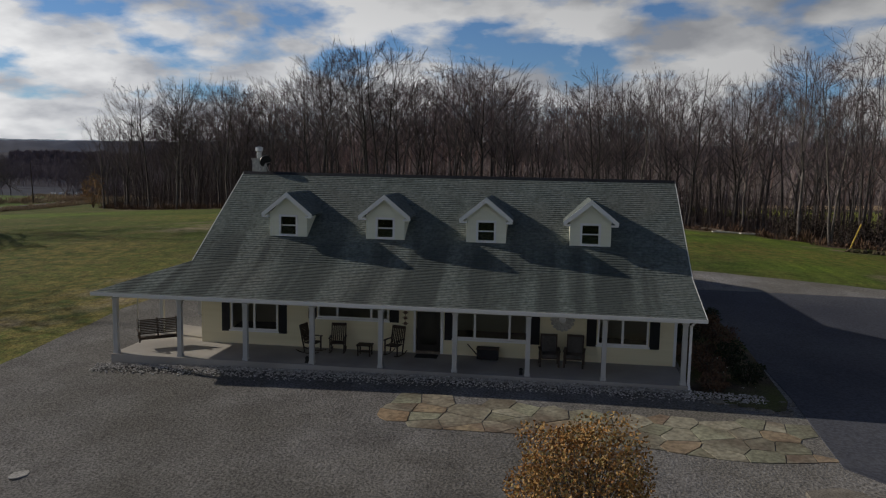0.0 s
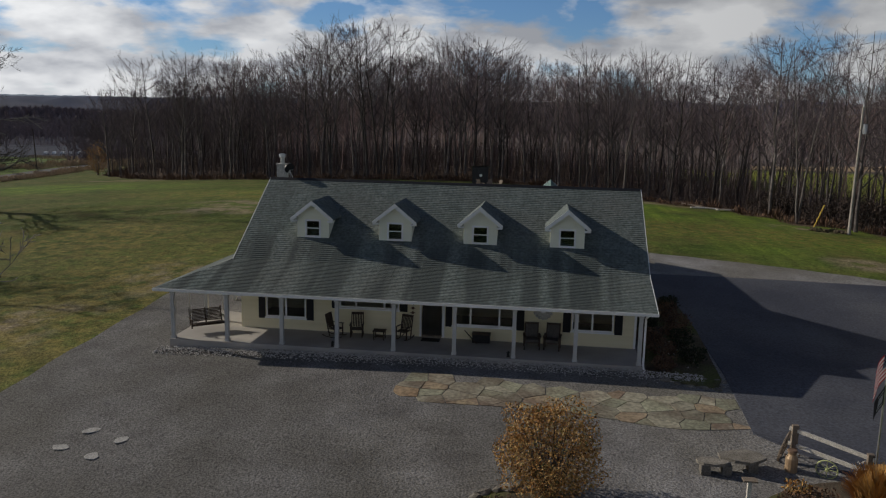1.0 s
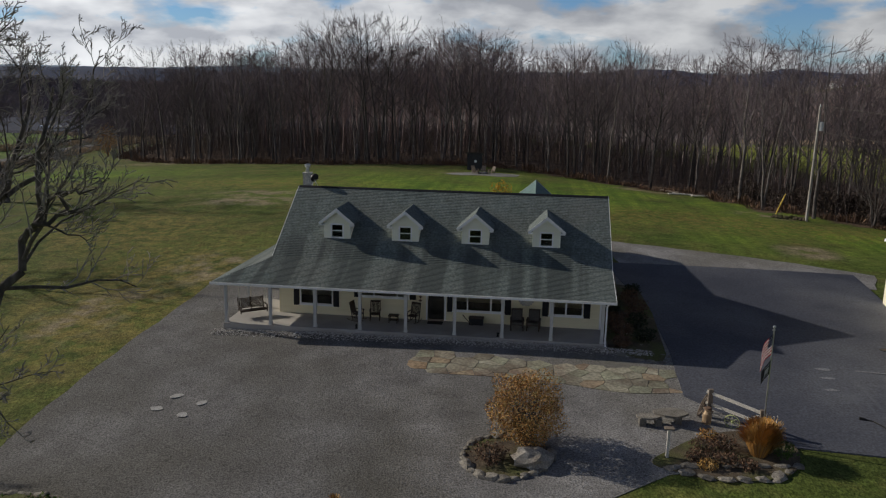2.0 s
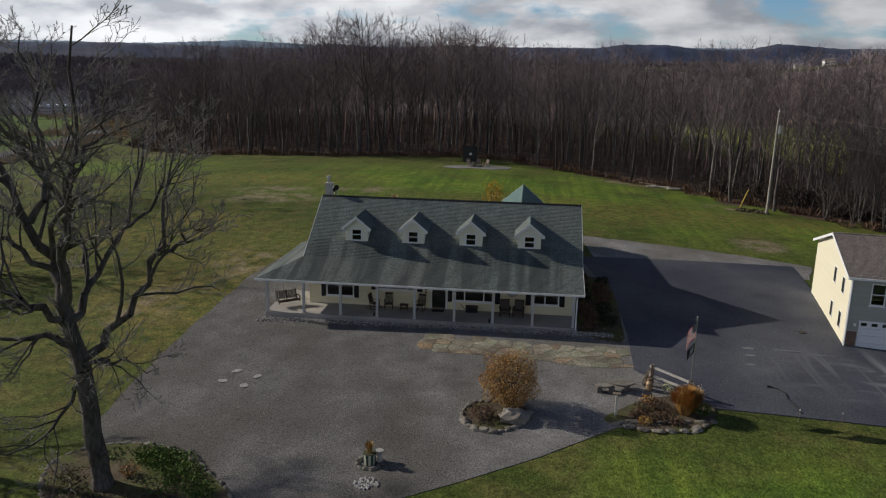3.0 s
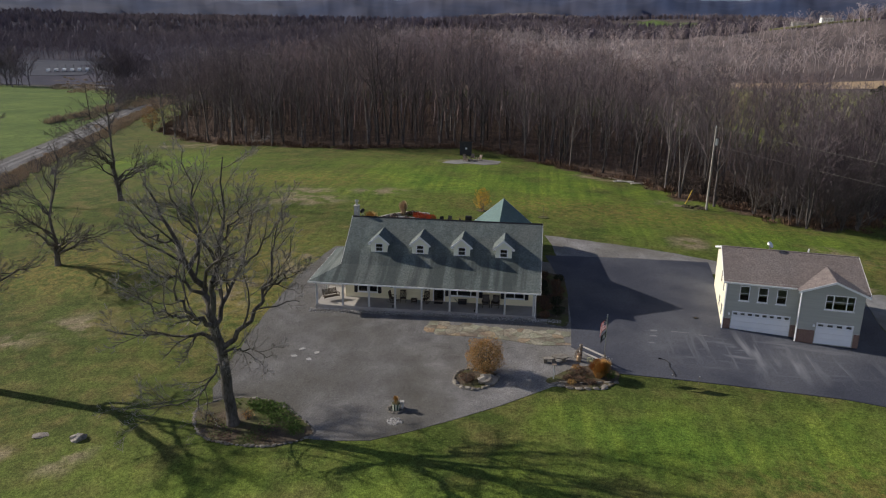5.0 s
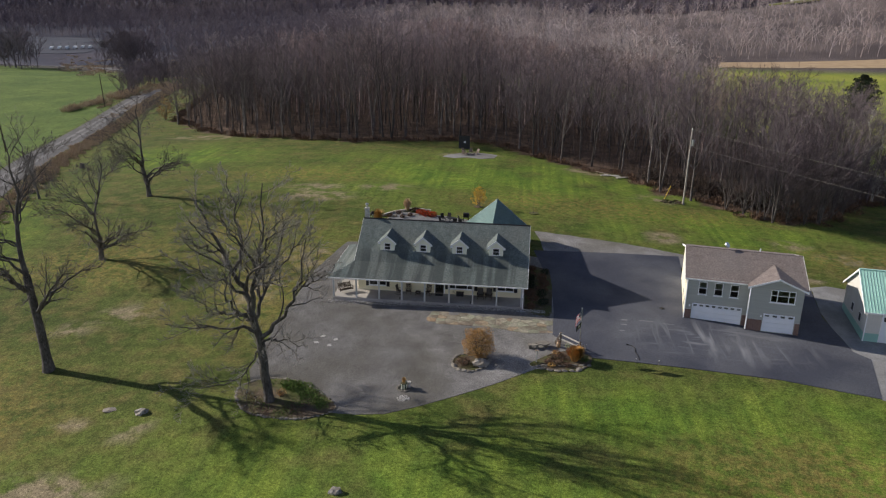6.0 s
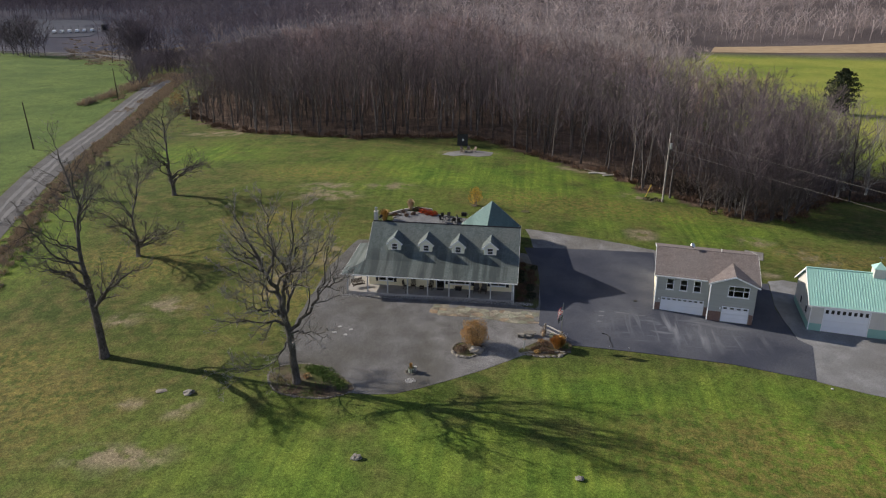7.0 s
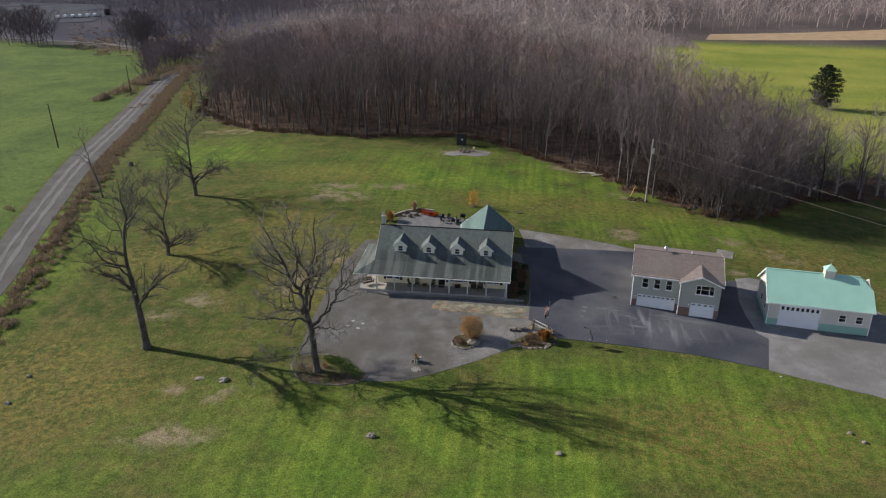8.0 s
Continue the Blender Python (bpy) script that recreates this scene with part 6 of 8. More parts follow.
g = thing("tank", "dark green storage tank in the yard", "tank", m=pose(x, 612, land1(x, 612) + 0.3))
part("shell", Geo().cyl((0, 0, 0), (0, 0, 5), 3.2, 3.2, 16), SHUTTER, g)
part("lid", Geo().cyl((0, 0, 5.0), (0, 0, 5.6), 3.2, 0.6, 16), SHUTTER, g)

# ---- poles and wires ----


def utility_pole(x, y, h, lean, label, fitted):
    p = thing("utility_pole", label, "pole", "utility poles", m=on_land(x, y))
    part("shaft", Geo().cyl((0, 0, -0.5), (lean * h, 0, h), 0.17, 0.11, 10), WOOD if fitted else DARKWOOD, p)
    if fitted:
        t = part("transformer", Geo().cyl((lean * h + 0.32, -0.05, h - 2.6), (lean * h + 0.32, -0.05, h - 1.7), 0.24, 0.24, 12).cyl((lean * h + 0.32, -0.05, h - 1.7), (lean * h + 0.32, -0.05, h - 1.62), 0.26, 0.2, 12), METAL, p, "grey transformer can")
        part("bracket", Geo().box(lean * h, lean * h + 0.2, -0.1, 0.0, h - 2.3, h - 2.0), METAL, t)
        part("insulator", Geo().cyl((lean * h, 0, h), (lean * h, 0, h + 0.3), 0.06, 0.04, 8), TRIM, p)
    return p


PW = material("pole_wood", (0.30, 0.27, 0.24), (0.42, 0.39, 0.35), 2.0, 0.9, 0.005, 20.0, stretch=(1, 1, 0.1))
WOOD_SAVE, WOOD = WOOD, PW
utility_pole(26.0, 47.3, 12.6, 0.006, "weathered grey wooden utility pole with transformer beside the woods", True)
WOOD = WOOD_SAVE
utility_pole(-115.0, 74.0, 11.0, -0.07, "dark leaning utility pole in the roadside field", False)
utility_pole(-136.0, 152.0, 10.5, -0.05, "dark leaning utility pole by the field corner", False)



CABLE = material("grey_cable", (0.16, 0.14, 0.13), (0.22, 0.2, 0.18), 2.0, 0.6)


def wire(a, b, sag):
    n = 18
    a, b = Vector(a), Vector(b)
    pts = [a.lerp(b, i / n) - Vector((0, 0, sag * 4 * (i / n) * (1 - i / n))) for i in range(n + 1)]
    o = part("power_cable", Geo().tube(pts, 0.03, 4), CABLE, None)
    return tagged(o, "thin dark overhead power cable strung from pole", "cable", "overhead cables")


wire((26.08, 47.3, 13.2), (105, -7, 5.0), 0.8)
wire((26.2, 47.3, 10.4), (105, -2, 1.5), 0.8)

# ---- leaves and low plants ----


def leaf_cloud(n, centre, radii, size, seed, hollow=0.35, flat=0.0):
    """Small four-cornered leaves, turned at random, thickest towards the outside of an uneven ellipsoid."""
    rng = np.random.default_rng(seed)
    d = rng.normal(size=(n, 3))
    d /= np.linalg.norm(d, axis=1)[:, None]
    lump = 1 + 0.16 * np.sin(d[:, 0] * 5 + seed) * np.cos(d[:, 1] * 6 + 1) + 0.12 * np.sin(d[:, 2] * 7 + d[:, 0] * 4)
    r = (hollow + (1 - hollow) * rng.uniform(0, 1, n) ** 0.5) * lump
    c = np.array(centre) + d * r[:, None] * np.array(radii)
    a, b = rng.normal(size=(n, 3)), rng.normal(size=(n, 3))
    a /= np.linalg.norm(a, axis=1)[:, None]
    b -= (a * b).sum(1)[:, None] * a
    b /= np.linalg.norm(b, axis=1)[:, None]
    s = size * rng.uniform(0.6, 1.3, n)[:, None]
    v = np.stack([c - a * s, c + b * s * 0.55, c + a * s, c - b * s * 0.55], 1).reshape(-1, 3)
    return v, np.arange(4 * n).reshape(-1, 4)


def leaf_material(name, cols, rough=0.8):
    """Leaves that differ one by one."""
    m = bpy.data.materials.new(name)
    m.use_nodes = True
    nt = m.node_tree
    b = nt.nodes["Principled BSDF"]
    b.inputs["Roughness"].default_value, b.inputs["Specular IOR Level"].default_value = rough, 0.2
    geo = nt.nodes.new("ShaderNodeNewGeometry")
    ramp = nt.nodes.new("ShaderNodeValToRGB")
    el = ramp.color_ramp.elements
    while len(el) < len(cols):
        el.new(0.5)
    for i, c in enumerate(cols):
        el[i].position, el[i].color = i / (len(cols) - 1), (*c, 1)
    nt.links.new(geo.outputs["Random Per Island"], ramp.inputs["Fac"])
    nt.links.new(ramp.outputs["Color"], b.inputs["Base Color"])
    return m


AUTUMN = leaf_material("autumn_leaves", [(0.09, 0.045, 0.02), (0.32, 0.15, 0.05), (0.47, 0.27, 0.085), (0.36, 0.19, 0.08), (0.14, 0.13, 0.04), (0.58, 0.4, 0.18), (0.4, 0.2, 0.06)])
GOLD = leaf_material("golden_leaves", [(0.5, 0.27, 0.03), (0.65, 0.4, 0.05), (0.55, 0.3, 0.05)])
DRYGRASS = leaf_material("dry_grass", [(0.32, 0.18, 0.05), (0.45, 0.27, 0.08), (0.38, 0.25, 0.11), (0.25, 0.17, 0.06)])
RUSTGRASS = leaf_material("rusty_grass", [(0.34, 0.16, 0.04), (0.5, 0.26, 0.06), (0.42, 0.24, 0.09), (0.24, 0.13, 0.05)])
BROWNLEAF = leaf_material("brown_leaves", [(0.06, 0.038, 0.028), (0.13, 0.075, 0.05), (0.17, 0.11, 0.07)])
BRUSH = leaf_material("brush", [(0.24, 0.185, 0.14), (0.42, 0.32, 0.22), (0.56, 0.45, 0.32), (0.3, 0.22, 0.17), (0.36, 0.32, 0.19)])
GREEN = leaf_material("green_leaves", [(0.03, 0.06, 0.012), (0.06, 0.11, 0.02), (0.1, 0.15, 0.035)])
LEAFGREEN = leaf_material("fresh_green_leaves", [(0.05, 0.095, 0.02), (0.09, 0.16, 0.03), (0.14, 0.2, 0.045), (0.1, 0.12, 0.05)])
DARKGREEN = leaf_material("dark_evergreen", [(0.012, 0.02, 0.01), (0.025, 0.04, 0.018), (0.05, 0.045, 0.03)])
RED = leaf_material("red_leaves", [(0.3, 0.03, 0.015), (0.45, 0.08, 0.02), (0.25, 0.05, 0.02)])
PALE = leaf_material("pale_blooms", [(0.6, 0.55, 0.5), (0.7, 0.66, 0.6), (0.5, 0.45, 0.38)])


def bush(label, x, y, r, h, mat, n, size, seed, stems=14, name="bush", category="shrub", group="", base=None, hollow=0.35):
    """A shrub: stems fanning from the ground and a cloud of leaves."""
    b = thing(name, label, category, group, m=pose(x, y, land1(x, y) if base is None else base))
    rnd = random.Random(seed)
    g = Geo()
    for i in range(stems):
        a, t = rnd.uniform(0, 6.28), rnd.uniform(0.2, 0.75)
        p0 = Vector((0.12 * math.cos(a), 0.12 * math.sin(a), -0.08))
        p2 = Vector((r * t * math.cos(a), r * t * math.sin(a), h * rnd.uniform(0.6, 0.93)))
        p1 = p0.lerp(p2, 0.5) + Vector((0, 0, h * 0.12))
        g.cyl(p0, p1, 0.02 + 0.008 * h, 0.015, 4).cyl(p1, p2, 0.015, 0.008, 4)
    part("woody_base", g, BARK, b)
    v, f = leaf_cloud(n, (0, 0, h * 0.54), (r, r, h * 0.5), size, seed, hollow)
    o = new("foliage", array_mesh("foliage", v, f, mat))
    o.parent = b
    return b


def tuft(label, x, y, r, h, mat, n, seed, name="ornamental_grass", category="grass", base=None, width=0.02):
    """A fountain of long blades."""
    b = thing(name, label, category, m=pose(x, y, land1(x, y) if base is None else base))
    rng = np.random.default_rng(seed)
    a = rng.uniform(0, 6.283, n)
    out = r * rng.uniform(0.1, 1, n) ** 0.7
    top = h * rng.uniform(0.55, 1.0, n) * (1 - 0.25 * (out / r) ** 2)
    d = np.stack([np.cos(a), np.sin(a)], 1)
    s = np.stack([-d[:, 1], d[:, 0]], 1) * width
    z0 = np.zeros(n) - 0.05
    p0, p1, p2 = d * 0.25 * out[:, None], d * (0.6 * out)[:, None], d * out[:, None]
    def at(p, z, k):
        return np.concatenate([p + s * k, z[:, None]], 1)
    v = np.stack([at(p0, z0, -1), at(p0, z0, 1), at(p1, top * 0.75, 1), at(p1, top * 0.75, -1), at(p2, top, 0.4), at(p2, top, -0.4)], 1).reshape(-1, 3)
    i = np.arange(n)[:, None] * 6
    f = np.concatenate([i + np.array([[0, 1, 2, 3]]), i + np.array([[3, 2, 4, 5]])])
    o = new("blades", array_mesh("blades", v, f, mat))
    o.parent = b
    return b


def rock(g, x, y, z, a, b, c, seed, rough=0.22, rings=4, seg=7):
    g.blob((x, y, z), (a, b, c), seed, rough, rings, seg)


ROCK = material("grey_boulder", (0.2, 0.185, 0.165), (0.33, 0.31, 0.285), 2.5, 0.9, 0.02, 14.0, (0.24, 0.2, 0.16), 0.9)
EDGE = material("bed_edging", (0.14, 0.127, 0.108), (0.245, 0.225, 0.196), 3.0, 0.92, 0.01, 18.0, vary=0.25)
WHITEROCK = material("white_rock", (0.36, 0.35, 0.33), (0.5, 0.48, 0.46), 6.0, 0.85, 0.01, 20.0)


def ring_of_stones(parent, outline, count, seed, big=0.3, tall=0.12):
    """Edging stones, one object each, set along an outline."""
    rnd = random.Random(seed)
    meshes = []
    for i in range(5):
        g = Geo()
        rock(g, 0, 0, 0, 1, 0.62, 0.5, seed * 10 + i, 0.2, 4, 7)
        meshes.append(g.mesh("edging_stone", EDGE))
    k = len(outline)
    seg = [math.dist(outline[i], outline[(i + 1) % k]) for i in range(k)]
    total = sum(seg)
    for n in range(count):
        s = total * n / count
        i = 0
        while s > seg[i]:
            s -= seg[i]
            i += 1
        (xa, ya), (xb, yb) = outline[i], outline[(i + 1) % k]
        t = s / seg[i]
        x, y = xa + (xb - xa) * t, ya + (yb - ya) * t
        o = new("edging_stone", meshes[rnd.randrange(5)])
        o.parent = parent
        q = big * rnd.uniform(0.6, 1.4)
        o.matrix_basis = Matrix.LocRotScale((x, y, land1(x, y) + tall * rnd.uniform(0.2, 0.4)), Euler((rnd.uniform(-0.2, 0.2), rnd.uniform(-0.2, 0.2), math.atan2(yb - ya, xb - xa) + rnd.uniform(-0.3, 0.3))), (q, q, q * tall / big * 1.3))


def curve_outline(pts, n=6):
    """A closed smooth outline through the points."""
    k, out = len(pts), []
    for i in range(k):
        p0, p1, p2, p3 = (np.array(pts[(i + j) % k], float) for j in (-1, 0, 1, 2))
        for j in range(n):
            t = j / n
            out.append(tuple(0.5 * (2 * p1 + (p2 - p0) * t + (2 * p0 - 5 * p1 + 4 * p2 - p3) * t * t + (3 * p1 - p0 - 3 * p2 + p3) * t ** 3)))
    return out


# the tree's bed
BED = curve_outline([(-26.4, -19.6), (-26.0, -17.9), (-24.0, -17.0), (-21.2, -17.2), (-18.2, -19.2), (-16.3, -21.5), (-18.6, -23.1), (-21.4, -23.2), (-24.6, -22.3)])
bed = sheet("tree_bed", BED, SOIL, 0.1, 0.8, "leafy soil bed round the big tree with stone edging", "garden bed")
ring_of_stones(bed, BED, 64, 2, 0.26, 0.14)


def ground_cover(name, label, spots, mat, seed, size, kind="stuff"):
    vs, fs, n = [], [], 0
    for i, (x, y, r, h, k) in enumerate(spots):
        v, f = leaf_cloud(k, (x, y, land1(x, y) + 0.1), (r, r, h), size, seed + i, 0.1)
        v[:, 2] = np.maximum(v[:, 2], land1(x, y) + 0.06)
        vs.append(v)
        fs.append(f + n)
        n += len(v)
    return tagged(new(name, array_mesh(name, np.concatenate(vs), np.concatenate(fs), mat)), label, "ground cover", kind=kind)


ground_cover("ground_cover", "low green leafy ground cover in the tree bed", [(-22.0, -17.9, 0.9, 0.4, 900), (-21.2, -18.2, 1.1, 0.45, 1300), (-20.2, -18.6, 1.2, 0.5, 1500), (-19.3, -19.5, 1.1, 0.45, 1200), (-18.4, -20.3, 1.0, 0.4, 900), (-17.6, -21.2, 0.8, 0.3, 500), (-19.8, -20.6, 0.9, 0.25, 400), (-23.6, -18.0, 0.9, 0.2, 260), (-20.6, -22.4, 1.3, 0.16, 300), (-23.4, -21.4, 1.2, 0.16, 260)], LEAFGREEN, 60, 0.07)
ground_cover("fallen_leaves", "brown fallen leaves strewn over the tree bed", [(-24.6, -19.8, 1.8, 0.12, 700), (-22.6, -21.8, 1.9, 0.12, 700), (-19.8, -21.6, 1.8, 0.12, 600)], BROWNLEAF, 70, 0.06)
bush("small rusty brown bush against the tree's foot", -21.9, -19.8, 0.45, 0.8, AUTUMN, 260, 0.06, 81)

# the round shrub and its rock ring
RING = curve_outline([(-6.6, -12.5), (-6.1, -11.3), (-4.9, -10.9), (-3.4, -11.3), (-3.0, -12.4), (-3.7, -13.6), (-4.9, -14.2), (-6.1, -13.8)])
shrub_bed = sheet("shrub_bed", RING, SOIL, 0.08, 0.6, "small soil bed ringed with rough stones in forecourt", "garden bed")
ring_of_stones(shrub_bed, RING, 24, 5, 0.32, 0.22)
bush("dense rounded shrub in fading orange autumn leaf", -4.1, -11.4, 1.62, 3.05, AUTUMN, 15000, 0.043, 90, 60, hollow=0.42)
bush("low brown leafless bush beside a boulder", -5.5, -12.9, 0.75, 0.8, BROWNLEAF, 900, 0.05, 91)
g = Geo()
g.blob((0, 0, 0), (0.85, 0.6, 0.42), 17, 0.18, 6, 11)
o = part("boulder", g, ROCK)
o.matrix_basis = pose(-3.75, -12.95, land1(-3.75, -12.95) + 0.28, 6, 8, 20)
tagged(o, "large flat-faced grey boulder in the shrub bed", "rock")

# the fence bed
FBED = curve_outline([(1.1, -12.3), (2.0, -11.0), (3.6, -9.6), (5.6, -8.9), (7.2, -9.8), (6.9, -11.6), (5.6, -12.8), (3.4, -13.1)])
fbed = sheet("fence_bed", FBED, SOIL, 0.08, 0.6, "mulched flower bed below the rail fence", "garden bed")
ring_of_stones(fbed, [(6.9, -11.6), (5.6, -12.8), (3.4, -13.1), (1.4, -12.5)], 16, 8, 0.36, 0.16)
tuft("orange-brown feathery ornamental grass in the fence bed", 5.5, -10.95, 1.0, 1.75, RUSTGRASS, 1500, 95, width=0.02)
tuft("tall tan ornamental grass beside the flagpole", 5.9, -10.6, 0.75, 1.7, DRYGRASS, 420, 96, width=0.018)
for i, (x, y, r, h, mt) in enumerate([(3.3, -10.9, 0.6, 0.55, BROWNLEAF), (4.2, -10.6, 0.6, 0.6, BROWNLEAF), (2.9, -11.7, 0.5, 0.4, BROWNLEAF), (4.0, -11.8, 0.6, 0.5, BROWNLEAF), (3.2, -12.3, 0.42, 0.4, DRYGRASS), (4.8, -12.1, 0.45, 0.45, BROWNLEAF), (6.5, -10.9, 0.5, 0.7, GREEN), (3.7, -9.9, 0.45, 0.5, AUTUMN)]):
    bush("low withered brown perennial in the fence bed" if mt is not GREEN else "low green clump in the fence bed", x, y, r, h, mt, 420, 0.05, 120 + i, 8, name="perennial", group="perennials in the fence bed")
bush("pale seed heads of a spent perennial by fence", 6.2, -9.3, 0.55, 1.1, PALE, 160, 0.05, 140, 20, hollow=0.6)

# ---- fence, flag and garden pieces ----


def split_rail_fence():
    f = thing("rail_fence", "two-post split rail fence of weathered pale wood", "fence")
    za, zb = land1(4.15, -7.75), land1(6.1, -9.0)
    for x, y, z, h in ((4.15, -7.75, za, 1.4), (6.1, -9.0, zb, 1.15)):
        part("post", Geo().box(x - 0.1, x + 0.1, y - 0.08, y + 0.08, z - 0.2, z + h), WOOD, f)
    for ha, hb in ((0.72, 0.5), (1.25, 0.98)):
        part("rail", Geo().beam((4.0, -7.65, za + ha), (6.25, -9.1, zb + hb), 0.09, 0.12), PALEWOOD, f)


split_rail_fence()


def spoked_wheel(name, label, category, m, r, spokes, mat):
    w = thing(name, label, category, m=m)
    n = 20
    part("rim", Geo().tube([(r * math.cos(2 * math.pi * i / n), 0, r * math.sin(2 * math.pi * i / n)) for i in range(n + 1)], r * 0.06, 5), mat, w)
    part("hub", Geo().cyl((0, -0.08, 0), (0, 0.08, 0), r * 0.14, r * 0.14, 10), mat, w)
    for i in range(spokes):
        a = 2 * math.pi * i / spokes
        part("spoke", Geo().cyl((r * 0.12 * math.cos(a), 0, r * 0.12 * math.sin(a)), (r * 0.97 * math.cos(a), 0, r * 0.97 * math.sin(a)), r * 0.035, r * 0.03, 5), mat, w)
    return w


spoked_wheel("wagon_wheel", "old grey wagon wheel leaning on the fence post", "wheel", pose(3.9, -7.6, land1(3.9, -7.6) + 0.56, 14, 0, 60), 0.55, 12, WOOD)
GREENMETAL = material("pale_green_paint", (0.45, 0.5, 0.22), (0.55, 0.58, 0.3), 6.0, 0.6)
spoked_wheel("cart_wheel", "small pale green iron wheel below the rails", "wheel", pose(4.95, -8.65, land1(4.95, -8.65) + 0.34, 10, 0, -28), 0.33, 8, GREENMETAL)
CANMETAL = material("rusty_can", (0.3, 0.2, 0.12), (0.42, 0.31, 0.2), 5.0, 0.6, metal=0.3)
c = thing("milk_can", "tan rusty milk can standing by the fence post", "milk can", m=on_land(3.95, -8.3))
part("body", Geo().cyl((0, 0, 0.02), (0, 0, 0.48), 0.2, 0.2, 14).cyl((0, 0, 0.48), (0, 0, 0.62), 0.2, 0.12, 14), CANMETAL, c)
part("neck", Geo().cyl((0, 0, 0.62), (0, 0, 0.72), 0.12, 0.15, 14), CANMETAL, c)
part("lid", Geo().cyl((0, 0, 0.722), (0, 0, 0.77), 0.17, 0.14, 14), RUST, c)
for s in (-1, 1):
    part("handle", Geo().tube([(s * 0.15, 0, 0.56), (s * 0.25, 0, 0.62), (s * 0.21, 0, 0.5)], 0.014, 5), RUST, c)

FLAGRED = material("flag_red", (0.42, 0.025, 0.04), (0.5, 0.035, 0.05), 3.0, 0.8)
FLAGWHITE = material("flag_white", (0.76, 0.74, 0.74), (0.84, 0.82, 0.82), 3.0, 0.8)
FLAGBLUE = material("flag_blue", (0.02, 0.03, 0.09), (0.03, 0.04, 0.12), 3.0, 0.8)


for m in (FLAGRED, FLAGWHITE, FLAGBLUE):
    # thin cloth lets sunlight through
    nt = m.node_tree
    bs = nt.nodes["Principled BSDF"]
    tr, mx = nt.nodes.new("ShaderNodeBsdfTranslucent"), nt.nodes.new("ShaderNodeMixShader")
    mx.inputs["Fac"].default_value = 0.5
    nt.links.new(bs.inputs["Base Color"].links[0].from_socket, tr.inputs["Color"])
    nt.links.new(bs.outputs[0], mx.inputs[1])
    nt.links.new(tr.outputs[0], mx.inputs[2])
    nt.links.new(mx.outputs[0], nt.nodes["Material Output"].inputs["Surface"])


def flagpole():
    x, y = 5.95, -9.75
    p = thing("flagpole", "slim grey metal flagpole with ball finial", "flagpole", m=on_land(x, y))
    part("shaft", Geo().cyl((0, 0, -0.2), (0, 0, 5.15), 0.035, 0.028, 10), METAL, p)
    part("finial", Geo().blob((0, 0, 5.2), (0.06, 0.06, 0.06), 3, 0.0, 6, 10), METAL, p)
    part("truck", Geo().cyl((-0.08, 0, 5.05), (0.05, 0, 5.05), 0.03, 0.03, 6), METAL, p)
    z0 = land1(x, y)

    def cloth(s, h, top, length, width, droop):
        """A point of a flying cloth: s along the fly, h down the hoist."""
        u = s * length
        wave = 0.09 * math.sin(5.2 * u + 1.3 * h) * min(1, 2.5 * s)
        return (-u * 0.46 + wave * 0.7, -u * 0.5 + wave * 0.7, top - h * width - droop * s * s - 0.05 * math.sin(4 * u) * s)

    def strip(name, mat, s0, s1, h0, h1, parent, top, length, width, droop, lift=0.0, label=""):
        g = Geo()
        n = max(2, int(18 * (s1 - s0)))
        k = 2
        for side in (-0.003 - lift, 0.003 + lift):
            b = len(g.v)
            for i in range(n + 1):
                for j in range(k + 1):
                    q = cloth(s0 + (s1 - s0) * i / n, h0 + (h1 - h0) * j / k, top, length, width, droop)
                    g.v.append((q[0], q[1] + side, q[2]))
            for i in range(n):
                for j in range(k):
                    a = b + i * (k + 1) + j
                    g.f.append((a, a + 1, a + k + 2, a + k + 1))
        return part(name, g, mat, parent, label, True)

    f = thing("flag", "red and white striped flag with starred blue canton flying", "flag", m=pose(x, y, z0))
    args = (4.9, 1.4, 0.9, 0.62)
    for i in range(13):
        strip("stripe", FLAGRED if i % 2 == 0 else FLAGWHITE, 0.4 if i < 7 else 0.02, 1.0, i / 13, (i + 1) / 13, f, *args)
    c = strip("canton", FLAGBLUE, 0.02, 0.4, 0.0, 7 / 13, f, *args)
    g = Geo()
    for r in range(9):
        for k in range(6 if r % 2 == 0 else 5):
            s = 0.02 + 0.38 * (k + (0.5 if r % 2 == 0 else 1.0)) / 6.0
            h = 7 / 13 * (r + 0.6) / 9.3
            for side in (-1, 1):
                q = Vector(cloth(s, h, *args)) + Vector((0, side * 0.009, 0))
                pts = []
                for m in range(10):
                    a, rr = math.pi / 2 + m * math.pi / 5, 0.026 if m % 2 == 0 else 0.011
                    pts.append((q.x + 0.68 * rr * math.cos(a), q.y + 0.73 * rr * math.cos(a), q.z + rr * math.sin(a)))
                g.face(pts)
    part("stars", g, FLAGWHITE, c)
    b = thing("flag", "black flag with a white emblem flying below", "flag", m=pose(x, y, z0))
    args2 = (3.75, 0.95, 0.62, 0.42)
    strip("cloth", BLACK, 0.02, 1.0, 0.0, 1.0, b, *args2)
    strip("emblem", FLAGWHITE, 0.3, 0.62, 0.3, 0.72, b, *args2, lift=0.006)
    strip("emblem_bar", FLAGWHITE, 0.25, 0.68, 0.12, 0.2, b, *args2, lift=0.006)
    strip("emblem_bar", FLAGWHITE, 0.25, 0.68, 0.8, 0.87, b, *args2, lift=0.006)


flagpole()

